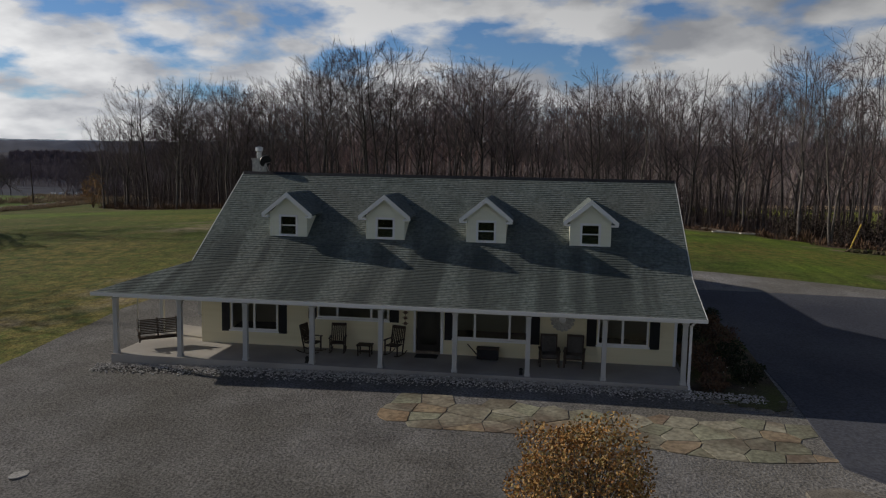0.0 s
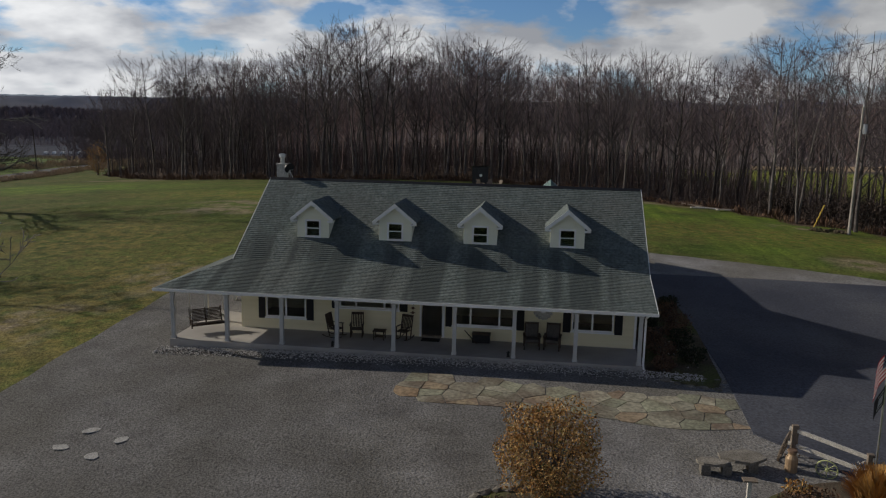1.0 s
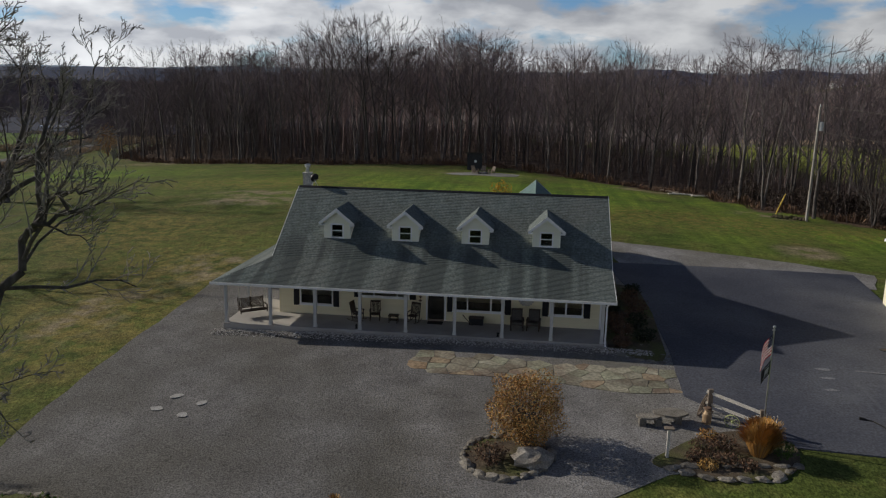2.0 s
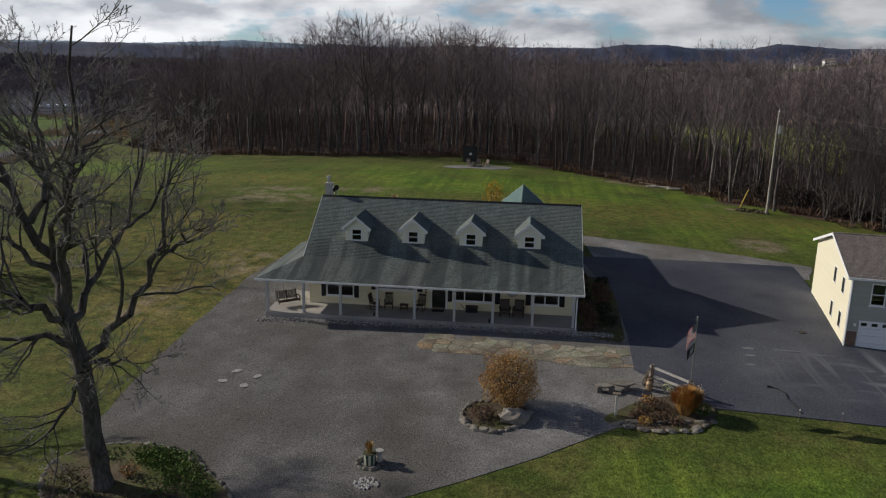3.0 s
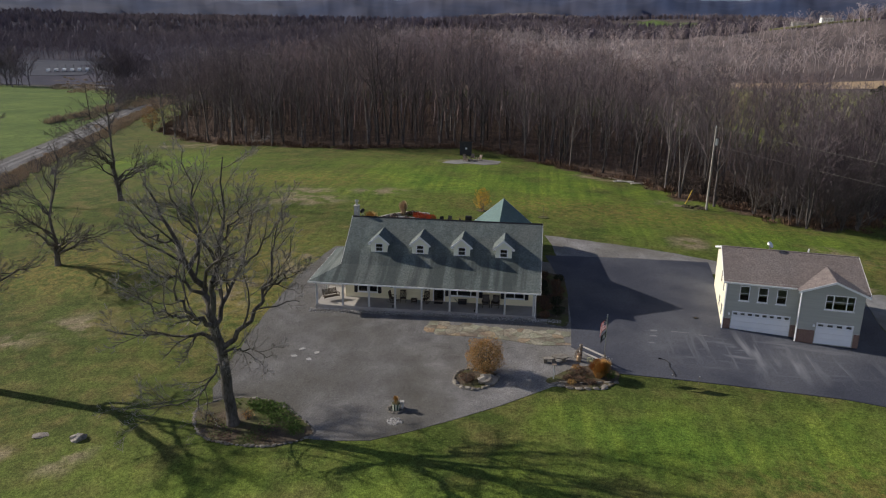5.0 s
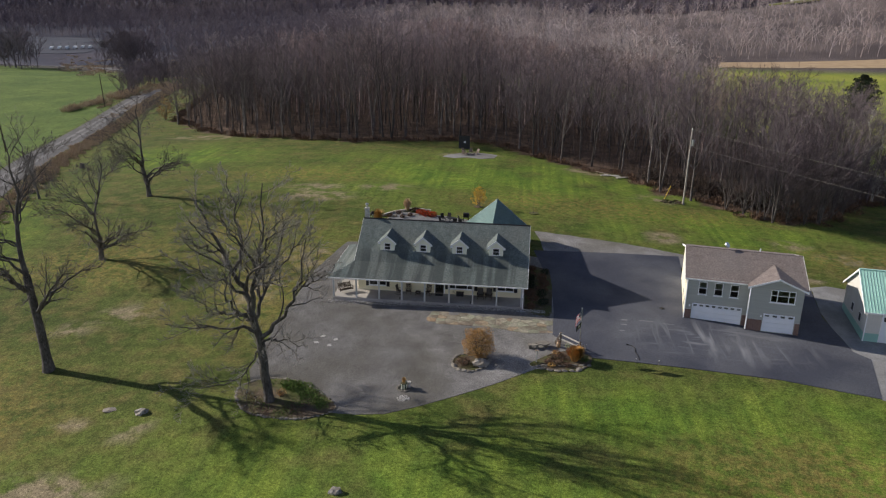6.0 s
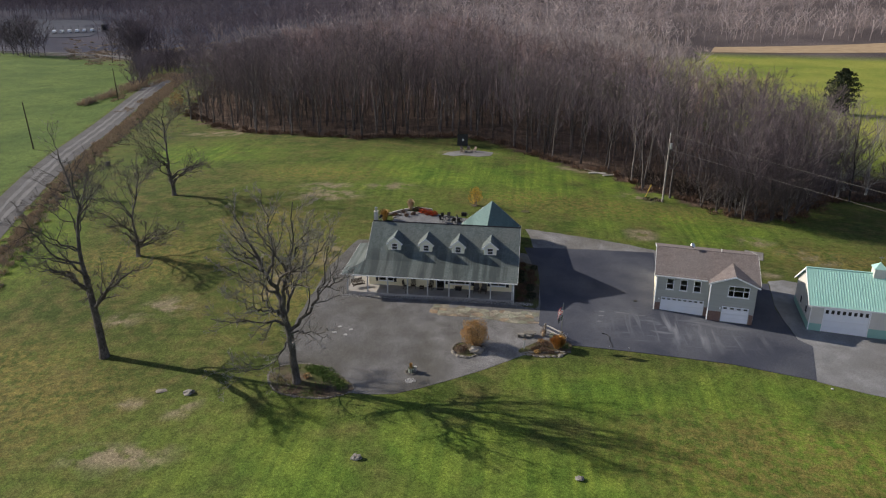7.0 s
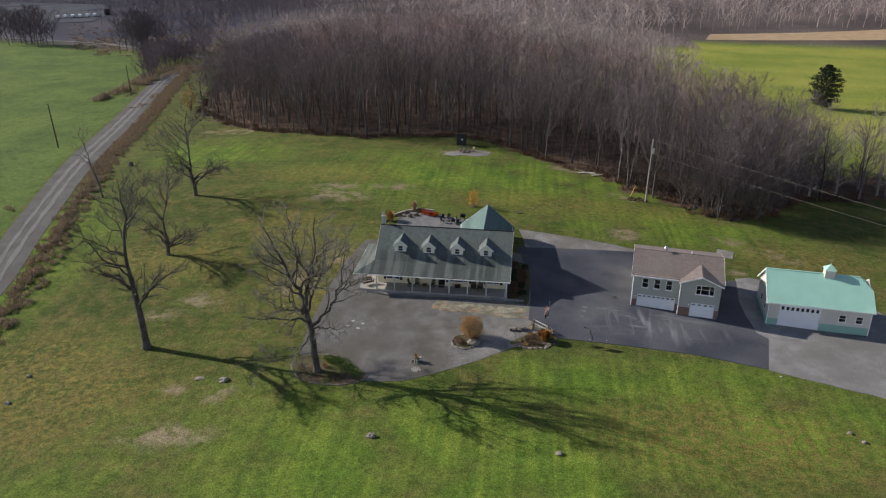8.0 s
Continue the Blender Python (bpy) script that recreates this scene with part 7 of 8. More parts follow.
# stone seat, sign post, slabs and small rocks


def slab(g, x, y, z, r, thick, seed, n=9, squash=0.7):
    rnd = random.Random(seed)
    pts = [(x + r * rnd.uniform(0.78, 1.15) * math.cos(2 * math.pi * i / n), y + r * squash * rnd.uniform(0.78, 1.15) * math.sin(2 * math.pi * i / n)) for i in range(n)]
    g.prism(pts, z, z + thick)
    return g


PATHSTONE = material("tan_flagstone", (0.25, 0.235, 0.18), (0.35, 0.33, 0.255), 1.1, 0.9, 0.006, 6.0, (0.15, 0.115, 0.088), 0.5, vary=0.25)
GREENSTONE = material("lichened_flagstone", (0.22, 0.225, 0.165), (0.31, 0.31, 0.225), 1.4, 0.9, 0.006, 7.0, (0.17, 0.15, 0.11), 0.6, vary=0.2)
BROWNSTONE = material("brown_flagstone", (0.15, 0.105, 0.078), (0.25, 0.19, 0.14), 1.2, 0.9, 0.006, 6.0, (0.3, 0.24, 0.16), 0.7, vary=0.2)
RUSTSTONE = material("rusty_flagstone", (0.27, 0.185, 0.115), (0.35, 0.265, 0.175), 1.2, 0.9, 0.006, 6.0, vary=0.1)
s = thing("stone_bench", "rough stone slab bench on stone blocks in gravel", "bench", m=on_land(2.2, -8.6))
part("seat", slab(Geo(), 0.15, 0.1, 0.42, 0.75, 0.1, 5), EDGE, s)
part("seat", slab(Geo(), -0.95, -0.25, 0.34, 0.55, 0.09, 6, squash=0.55), EDGE, s)
for i, (x, y) in enumerate(((-1.15, -0.3), (-0.45, -0.2), (0.45, 0.1))):
    part("support", Geo().box(x - 0.15, x + 0.15, y - 0.2, y + 0.2, -0.1, 0.335 if i < 2 else 0.415), EDGE, s)
p = thing("sign_post", "short pale wooden post with a small ledge", "post", m=on_land(1.7, -11.7))
part("shaft", Geo().box(-0.055, 0.055, -0.055, 0.055, -0.2, 1.32), PALEWOOD, p)
part("ledge", Geo().box(-0.2, 0.2, -0.14, 0.14, 1.325, 1.37), WOOD, p)
WHITESLAB = material("white_slab", (0.3, 0.295, 0.285), (0.42, 0.41, 0.4), 3.0, 0.85, 0.004, 15.0)
for i, (x, y) in enumerate(((-21.3, -9.9), (-20.9, -8.6), (-19.4, -9.2), (-19.8, -10.4))):
    g = slab(Geo(), 0, 0, 0.0, 0.34, 0.03, 40 + i)
    o = part("stepping_slab", g, WHITESLAB)
    o.matrix_basis = pose(x, y, land1(x, y) + 0.03, 0, 0, 40 * i)
    tagged(o, "pale flat stone slab lying on the gravel", "stone slab", "stone slabs on the gravel")

STRIPE_A = material("planter_green", (0.03, 0.06, 0.04), (0.05, 0.09, 0.06), 4.0, 0.6)
STRIPE_B = material("planter_cream", (0.4, 0.42, 0.34), (0.5, 0.5, 0.42), 4.0, 0.6)
x, y = -10.65, -17.75
p = thing("planter", "round green and cream striped barrel planter", "planter", m=on_land(x, y, 0, 0.78))
part("tub", Geo().cyl((0, 0, 0.05), (0, 0, 0.78), 0.36, 0.43, 16), STRIPE_A, p)
for i in range(8):
    a0 = 2 * math.pi * i / 8
    g = Geo()
    q = [(0.375 * math.cos(a0 + t), 0.375 * math.sin(a0 + t), 0.06) for t in (0, 0.2, 0.4)] + [(0.44 * math.cos(a0 + t), 0.44 * math.sin(a0 + t), 0.77) for t in (0.4, 0.2, 0)]
    g.face(q)
    part("stave", g, STRIPE_B, p, "cream stave")
part("soil", Geo().cyl((0, 0, 0.781), (0, 0, 0.8), 0.4, 0.38, 16), SOIL, p)
tuft("small straw-coloured grass growing in the planter", x, y, 0.3, 0.65, DRYGRASS, 160, 150, base=land1(x, y) + 0.62, width=0.014)
g = thing("rock_ring", "small ring of rough stones round the planter", "stones")
ring_of_stones(g, [(x + 0.62 * math.cos(i * 0.6), y + 0.55 * math.sin(i * 0.6)) for i in range(10)], 11, 12, 0.2, 0.16)
m1 = pose(-10.2, -17.5, land1(-10.2, -17.5) + 0.4)
o = part("urn", Geo().cyl((0, 0, -0.4), (0, 0, -0.1), 0.16, 0.1, 10).cyl((0, 0, -0.1), (0, 0, 0.22), 0.1, 0.19, 10), STONE)
o.matrix_basis = m1
tagged(o, "small pale stone urn beside the striped planter", "urn")
g = Geo()
rnd = random.Random(5)
for i in range(110):
    a, r = rnd.uniform(0, 6.28), math.sqrt(rnd.random())
    px, py = -10.45 + 0.6 * r * math.cos(a), -19.45 + 0.48 * r * math.sin(a)
    rock(g, px, py, land1(px, py) + 0.05, rnd.uniform(0.04, 0.1), rnd.uniform(0.04, 0.08), 0.05, i, 0.25, 3, 5)
tagged(part("white_rocks", g, WHITEROCK), "patch of loose white rocks on the gravel", "rocks", kind="stuff")
for x, y, r, lab in ((-13.5, -32.6, 0.55, "grey weathered stump-like rock in the lawn"), (7.1, -33.8, 0.42, "small grey rock in the lawn"), (-60.7, -22.6, 0.4, "flat grey rock in the lawn"), (-60.1, -28, 0.45, "flat grey rock in the lawn"), (-34.2, -22.9, 0.6, "bare flat rock showing through grass"), (34.9, -15.2, 0.16, "small white marker stone at the drive's edge"), (39.2, -26.1, 0.3, "small dark grey rock in the lawn"), (40.2, -27.6, 0.3, "small dark grey rock in the lawn"), (43.4, -28.9, 0.26, "small dark grey rock in the lawn")):
    g = Geo()
    g.blob((0, 0, 0.08), (r, r * 0.8, r * 0.6), int(abs(x) * 10), 0.25, 5, 9)
    o = part("rock", g, ROCK if r > 0.2 else WHITEROCK)
    o.matrix_basis = on_land(x, y)
    tagged(o, lab, "rock", "rocks in the lawn")

# pebbles along the porch
def pebble_strip():
    rng = np.random.default_rng(4)
    base = Geo().blob((0, 0, 0), (1, 1, 1), 2, 0.0, 3, 5)
    bv = np.array(base.v)
    faces = []
    for f in base.f:
        faces.append(f if len(f) == 4 else (*f, f[-1]))
    tri = np.array([(f[0], f[1], f[2]) for f in base.f] + [(f[0], f[2], f[3]) for f in base.f if len(f) == 4])
    spots = [(rng.uniform(-22.5, 2.6), -0.42 - abs(rng.normal(0.28, 0.22))) for _ in range(3400)]
    vs, fs = [], []
    for i, (x, y) in enumerate(spots):
        s = rng.uniform(0.022, 0.045)
        q = bv * np.array([s * rng.uniform(0.8, 1.4), s, s * 0.7]) + np.array([x, y, land1(x, y) + 0.05 + max(0, 0.13 - abs(y + 0.4) * 0.2)])
        vs.append(q)
        fs.append(tri + i * len(bv))
    me = array_mesh("porch_pebbles", np.concatenate(vs), np.concatenate(fs), PEBBLE)
    return tagged(new("porch_pebbles", me), "band of pale river pebbles along the porch foot", "pebbles", kind="stuff")


PEBBLE = leaf_material("pebbles", [(0.2, 0.19, 0.18), (0.42, 0.4, 0.38), (0.6, 0.58, 0.55), (0.3, 0.28, 0.26)])
pebble_strip()

# ---- the flagged path: irregular stones, one object each ----


def clip_poly(poly, px, py, nx, ny):
    out = []
    for i in range(len(poly)):
        a, b = poly[i], poly[(i + 1) % len(poly)]
        da, db = (a[0] - px) * nx + (a[1] - py) * ny, (b[0] - px) * nx + (b[1] - py) * ny
        if da <= 0:
            out.append(a)
        if da * db < 0:
            t = da / (da - db)
            out.append((a[0] + (b[0] - a[0]) * t, a[1] + (b[1] - a[1]) * t))
    return out


PATH_EDGE_FRONT = lambda x: -4.85 - 0.9 * math.exp(-((x - 0.8) / 3.2) ** 2) + (0 if x > -8.8 else 0.95 * ((-8.8 - x) / 1.8) ** 2)


def flagged_path():
    rnd = random.Random(77)
    home = tagged(new("flagstone_path"), "tan irregular flagstone path laid before the porch", "path", kind="structure")
    sites = []
    x = -10.9
    while x < 3.7:
        for k in range(5):
            sites.append((x + rnd.uniform(-0.45, 0.45), -2.2 - 0.85 * k + rnd.uniform(-0.32, 0.32)))
        x += rnd.uniform(0.75, 1.2)
    for i, (sx, sy) in enumerate(sites):
        if not (-10.6 < sx < 3.25) or sy > -2.0 - 0.045 * (sx + 10) or sy < PATH_EDGE_FRONT(sx) - 0.3:
            continue
        poly = [(sx - 1.3, sy - 1.3), (sx + 1.3, sy - 1.3), (sx + 1.3, sy + 1.3), (sx - 1.3, sy + 1.3)]
        for j, (tx, ty) in enumerate(sites):
            d = math.hypot(tx - sx, ty - sy)
            if j != i and d < 2.8 and poly:
                nx, ny = (tx - sx) / d, (ty - sy) / d
                poly = clip_poly(poly, (sx + tx) / 2 - nx * 0.014, (sy + ty) / 2 - ny * 0.014, nx, ny)
        poly = clip_poly(poly, 0, -1.9 - 0.045 * (sx + 10), 0, 1)
        for u in (sx - 0.7, sx - 0.35, sx, sx + 0.35, sx + 0.7):
            e = PATH_EDGE_FRONT(u)
            slope = (PATH_EDGE_FRONT(u + 0.01) - e) / 0.01
            poly = clip_poly(poly, u, e, slope, -1) if poly else poly
        poly = clip_poly(poly, 3.45, 0, 1, 0) if poly else poly
        if len(poly) < 3:
            continue
        cx, cy = sum(p[0] for p in poly) / len(poly), sum(p[1] for p in poly) / len(poly)
        z = land1(cx, cy)
        g = Geo()
        n = len(poly)
        up = 0.044 + rnd.uniform(0, 0.014)
        for p in poly:
            g.v.append((p[0] - cx, p[1] - cy, land1(*p) - z))
        for p in poly:
            g.v.append(((p[0] - cx) * 0.985, (p[1] - cy) * 0.985, land1(*p) - z + up))
        g.f.append(tuple(range(n, 2 * n)))
        for k in range(n):
            q = (k + 1) % n
            g.f.append((k, q, n + q, n + k))
        o = part("flagstone", g, RUSTSTONE if i % 37 == 7 else (PATHSTONE, GREENSTONE, PATHSTONE, PATHSTONE, BROWNSTONE, GREENSTONE, PATHSTONE)[i % 7], home)
        o.location = (cx, cy, z)


flagged_path()

# the planted bed beside the house
SIDE = [(0.25, -0.5), (1.6, -1.3), (3.0, -1.6), (3.35, -0.6), (3.5, 6), (3.2, 11.4), (0.9, 12.2), (0.2, 8)]
side = sheet("side_bed", SIDE, SOIL, 0.07, 0.8, "dark mulched bed along the house wall", "garden bed")
ring_of_stones(side, [(0.4, -0.75), (1.7, -1.5), (3.05, -1.75), (3.5, -0.6)], 13, 15, 0.24, 0.12)
for i in range(13):
    rnd = random.Random(300 + i)
    x, y = 0.95 + 1.5 * (i % 2) + rnd.uniform(-0.25, 0.25), 0.2 + 0.88 * i + rnd.uniform(-0.3, 0.3)
    bush("dark dense shrub in the bed beside house", x, y, rnd.uniform(0.55, 0.85), rnd.uniform(0.55, 1.05), (BROWNLEAF, DARKGREEN, BROWNLEAF, DARKGREEN, BROWNLEAF)[i % 5], 800, 0.06, 400 + i, 10, group="shrubs beside the house")
ground_cover("pale_flowers", "few pale spent flowers over the dark bed", [(1.2, 0.3, 0.5, 0.7, 10), (1.7, 2.2, 0.6, 1.0, 9), (2.2, 0.8, 0.5, 0.6, 8)], PALE, 500, 0.07)

# ---- porch furniture ----


def porch_swing():
    m = pose(-20.75, 1.15, 0.4, 0, 0, 38)
    s = thing("porch_swing", "dark slatted wooden porch swing hung on chains", "swing", m=m)
    part("seat_frame", Geo().box(-0.78, 0.78, -0.28, -0.22, 0.4, 0.46).box(-0.78, 0.78, 0.22, 0.28, 0.36, 0.42), DARKWOOD, s)
    for i in range(7):
        y = -0.27 + i * 0.085
        part("seat_slat", Geo().box(-0.8, 0.8, y, y + 0.065, 0.462 - 0.01 * i, 0.482 - 0.01 * i), DARKWOOD, s)
    for i in range(9):
        z = 0.5 + i * 0.066
        y = 0.3 + i * 0.022
        part("back_slat", Geo().box(-0.78, 0.78, y, y + 0.02, z, z + 0.05), DARKWOOD, s)
    for x in (-0.76, 0.0, 0.76):
        part("back_post", Geo().beam((x, 0.27, 0.36), (x, 0.53, 1.12), 0.06, 0.04), DARKWOOD, s)
    for x in (-0.8, 0.8):
        part("armrest", Geo().box(x - 0.04, x + 0.04, -0.3, 0.36, 0.7, 0.74), DARKWOOD, s)
        part("arm_post", Geo().box(x - 0.03, x + 0.03, -0.29, -0.23, 0.3, 0.699), DARKWOOD, s)
        part("chain", Geo().tube([(x, -0.25, 0.45), (x, 0.05, 2.32)], 0.012, 4).tube([(x, 0.3, 0.5), (x, 0.05, 2.32)], 0.012, 4), METAL, s)


porch_swing()


def rocking_chair(m, label):
    c = thing("rocking_chair", label, "chair", "rocking chairs on the porch", m=m)
    part("seat", Geo().box(-0.26, 0.26, -0.26, 0.24, 0.42, 0.46), DARKWOOD, c)
    for i in range(6):
        x = -0.2 + i * 0.08
        part("back_slat", Geo().beam((x, 0.25, 0.47), (x, 0.42, 1.08), 0.05, 0.018), DARKWOOD, c)
    part("headrest", Geo().beam((-0.27, 0.43, 1.1), (0.27, 0.43, 1.1), 0.03, 0.12), DARKWOOD, c)
    for s in (-1, 1):
        part("armrest", Geo().box(s * 0.3 - 0.035, s * 0.3 + 0.035, -0.28, 0.32, 0.64, 0.67), DARKWOOD, c)
        part("front_leg", Geo().box(s * 0.28 - 0.025, s * 0.28 + 0.025, -0.24, -0.19, 0.08, 0.638), DARKWOOD, c)
        part("rear_leg", Geo().beam((s * 0.28, 0.2, 0.08), (s * 0.28, 0.43, 1.16), 0.045, 0.045), DARKWOOD, c)
        part("rocker", Geo().tube([(s * 0.28, -0.45, 0.12), (s * 0.28, -0.2, 0.045), (s * 0.28, 0.1, 0.03), (s * 0.28, 0.4, 0.06), (s * 0.28, 0.6, 0.13)], 0.022, 5), DARKWOOD, c)
    return c


LAB = "dark wooden slat-back rocking chair on the porch"
rocking_chair(pose(-14.35, 1.5, 0.402, 0, 0, 78), "dark wooden rocking chair turned sideways on porch")
r1 = rocking_chair(pose(-13.35, 1.65, 0.402, 0, 0, 8), LAB)
copy_thing(r1, pose(-11.05, 1.7, 0.402, 0, 0, -18))
t = thing("side_table", "small low dark wooden table between rocking chairs", "table", m=pose(-12.2, 1.55, 0.4))
part("top", Geo().box(-0.3, 0.3, -0.25, 0.25, 0.42, 0.46), DARKWOOD, t)
for x in (-0.24, 0.24):
    for y in (-0.19, 0.19):
        part("leg", Geo().box(x - 0.025, x + 0.025, y - 0.025, y + 0.025, 0.002, 0.418), DARKWOOD, t)
part("shelf", Geo().box(-0.23, 0.23, -0.18, 0.18, 0.15, 0.17), DARKWOOD, t)
CUSHION = material("grey_cushion", (0.07, 0.065, 0.062), (0.11, 0.1, 0.095), 6.0, 0.9, 0.004, 40.0)


def armchair(m):
    c = thing("armchair", "dark wooden porch armchair with grey cushions", "chair", "armchairs on the porch", m=m)
    part("seat", Geo().box(-0.3, 0.3, -0.32, 0.28, 0.32, 0.38), DARKWOOD, c)
    part("cushion", Geo().box(-0.28, 0.28, -0.33, 0.2, 0.384, 0.5), CUSHION, c)
    part("backrest", Geo().beam((0, 0.3, 0.38), (0, 0.46, 1.15), 0.66, 0.05), DARKWOOD, c)
    part("back_cushion", Geo().beam((0, 0.22, 0.5), (0, 0.37, 1.08), 0.54, 0.1), CUSHION, c)
    for s in (-1, 1):
        part("armrest", Geo().box(s * 0.36 - 0.05, s * 0.36 + 0.05, -0.4, 0.34, 0.62, 0.66), DARKWOOD, c)
        for y in (-0.34, 0.26):
            part("leg", Geo().box(s * 0.35 - 0.035, s * 0.35 + 0.035, y, y + 0.06, 0.002, 0.618), DARKWOOD, c)
    return c


a1 = armchair(pose(-4.88, 1.55, 0.4, 0, 0, 4))
copy_thing(a1, pose(-3.92, 1.6, 0.4, 0, 0, -6))
b = thing("storage_box", "dark low wooden box against the porch wall", "box", m=pose(-7.3, 2.0, 0.4))
part("body", Geo().box(-0.42, 0.42, -0.22, 0.22, 0.03, 0.42), SHUTTER, b)
part("lid", Geo().box(-0.45, 0.45, -0.25, 0.25, 0.424, 0.46), DARKWOOD, b)
o = part("broom", Geo().beam((-0.35, 0, 0.02), (-0.95, 0.1, 0.62), 0.05, 0.03), DARKWOOD)
o.matrix_basis = pose(-7.15, 1.7, 0.4)
tagged(o, "dark plank leaning beside the storage box", "plank")
for x in (-14.08, -5.9):
    l = thing("lantern", "small black lantern standing by a porch post", "lantern", "lanterns by the porch posts", m=pose(x, -0.05, 0.4))
    part("base", Geo().box(-0.07, 0.07, -0.07, 0.07, 0.002, 0.04), BLACK, l)
    part("housing", Geo().box(-0.055, 0.055, -0.055, 0.055, 0.041, 0.2), BLACK, l)
    part("cap", Geo().cyl((0, 0, 0.201), (0, 0, 0.27), 0.085, 0.02, 8), BLACK, l)
mm = thing("wall_medallion", "round pale scalloped wall ornament under the eave", "ornament", m=pose(-4.4, Y_WALL - 0.01, 2.06))
n = 24
part("disc", Geo().cyl((0, -0.04, 0), (0, 0.0, 0), 0.36, 0.36, 24), STONE, mm)
for i in range(16):
    a = 2 * math.pi * i / 16
    part("petal", Geo().blob((0.4 * math.cos(a), -0.03, 0.4 * math.sin(a)), (0.085, 0.03, 0.085), i, 0.05, 4, 6), STONE, mm)
part("boss", Geo().blob((0, -0.05, 0), (0.14, 0.04, 0.14), 1, 0.0, 5, 10), TRIM, mm)
w = thing("wall_charm", "small dark hanging metal ornament beside the door", "ornament", m=pose(-10.72, Y_WALL - 0.03, 1.55))
part("string", Geo().cyl((0, 0, 0.1), (0, 0, 0.62), 0.008, 0.008, 4), RUST, w)
for z in (0.05, 0.28, 0.5):
    part("charm", Geo().box(-0.06, 0.06, -0.01, 0.01, z - 0.06, z + 0.06).box(-0.12, 0.12, -0.008, 0.008, z - 0.015, z + 0.015), RUST, w)
o = part("doormat", Geo().box(-0.45, 0.45, -0.28, 0.28, 0.0, 0.02), SHUTTER)
o.matrix_basis = pose(-9.75, 1.9, 0.403)
tagged(o, "dark doormat lying before the front door", "mat")
d = thing("satellite_dish", "small dark satellite dish on a tripod on roof", "dish", m=pose(-18.95, 8.42, 7.44))
part("tripod", Geo().tube([(-0.25, 0, -0.02), (0, 0, 0.5)], 0.02, 5).tube([(0.25, 0, -0.02), (0, 0, 0.5)], 0.02, 5).tube([(0, 0.2, -0.1), (0, 0, 0.5)], 0.02, 5), METAL, d)
part("reflector", Geo().cyl((0, 0, 0.62), (-0.08, 0.06, 0.66), 0.3, 0.28, 16), SHUTTER, d)
part("arm", Geo().cyl((0, 0, 0.5), (0.3, -0.25, 0.55), 0.015, 0.015, 5), METAL, d)

# ---- behind the house ----
PATIO = material("patio_stone", (0.15, 0.152, 0.158), (0.22, 0.222, 0.226), 0.8, 0.85, 0.003, 6.0)
sheet("patio", [(-21, 16), (-9, 16), (-9, 22), (-7.5, 27.5), (-12, 29), (-20, 30)], PATIO, 0.12, 1.5, "grey paved patio behind the house", "patio")
STRAW = leaf_material("straw_blades", [(0.42, 0.3, 0.18), (0.55, 0.42, 0.27), (0.48, 0.36, 0.24), (0.34, 0.22, 0.12)])
tuft("tall pale tan ornamental grass at the patio edge", -18.2, 30.6, 0.75, 2.2, STRAW, 620, 610, width=0.024)
tuft("rusty tan feathery ornamental grass at the patio corner", -21.7, 25.4, 1.15, 2.1, DRYGRASS, 700, 611, width=0.022)
for i, (xa, ya, xb, yb) in enumerate(((-21.6, 27.6, -19.9, 29.6), (-19.8, 29.7, -17.6, 31.3), (-17.4, 31.4, -14.6, 30.9))):
    o = part("edging_timber", Geo().beam((xa, ya, land1(xa, ya) + 0.2), (xb, yb, land1(xb, yb) + 0.2), 0.2, 0.36), PALEWOOD)
    tagged(o, "weathered pale timber edging the patio bed", "timber", "timbers round the patio bed")
for i, (x, y, r) in enumerate(((-19.6, 27.7, 0.42), (-18.7, 28.5, 0.34), (-17.6, 29.3, 0.4), (-16.7, 28.9, 0.3), (-20.3, 26.6, 0.3))):
    o = part("rock", Geo().blob((0, 0, 0.12), (r, r * 0.75, r * 0.6), 70 + i, 0.22, 5, 8), ROCK)
    o.matrix_basis = on_land(x, y, 50 * i)
    tagged(o, "rounded pale grey rock in the patio bed", "rock", "rocks in the patio bed")
for i, (x, y, r, h) in enumerate(((-19.2, 28.9, 0.55, 0.7), (-20.4, 27.6, 0.5, 0.6), (-17.4, 28.2, 0.5, 0.5), (-18.4, 27.4, 0.45, 0.5))):
    bush("low dark withered plant in the patio bed", x, y, r, h, BROWNLEAF, 380, 0.06, 650 + i, 8, name="perennial", group="plants in the patio bed")
for i, (x, y) in enumerate(((-15.9, 29.3), (-15.0, 28.8), (-14.1, 28.5))):
    bush("bright red low shrub at the patio edge", x, y, 0.8, 0.85, RED, 700, 0.07, 620 + i, 8, group="red shrubs")
bush("low brown planting at the patio edge", -16.9, 30.6, 0.9, 0.7, BROWNLEAF, 500, 0.07, 630)


def patio_chair(m):
    c = thing("patio_chair", "dark metal patio chair behind the house", "chair", "chairs on the patio", m=m)
    part("seat", Geo().box(-0.28, 0.28, -0.28, 0.28, 0.4, 0.46), BLACK, c)
    part("backrest", Geo().beam((0, 0.28, 0.46), (0, 0.4, 1.05), 0.56, 0.04), BLACK, c)
    for x in (-0.26, 0.26):
        for y in (-0.26, 0.26):
            part("leg", Geo().box(x - 0.02, x + 0.02, y - 0.02, y + 0.02, 0.0, 0.398), BLACK, c)
    return c


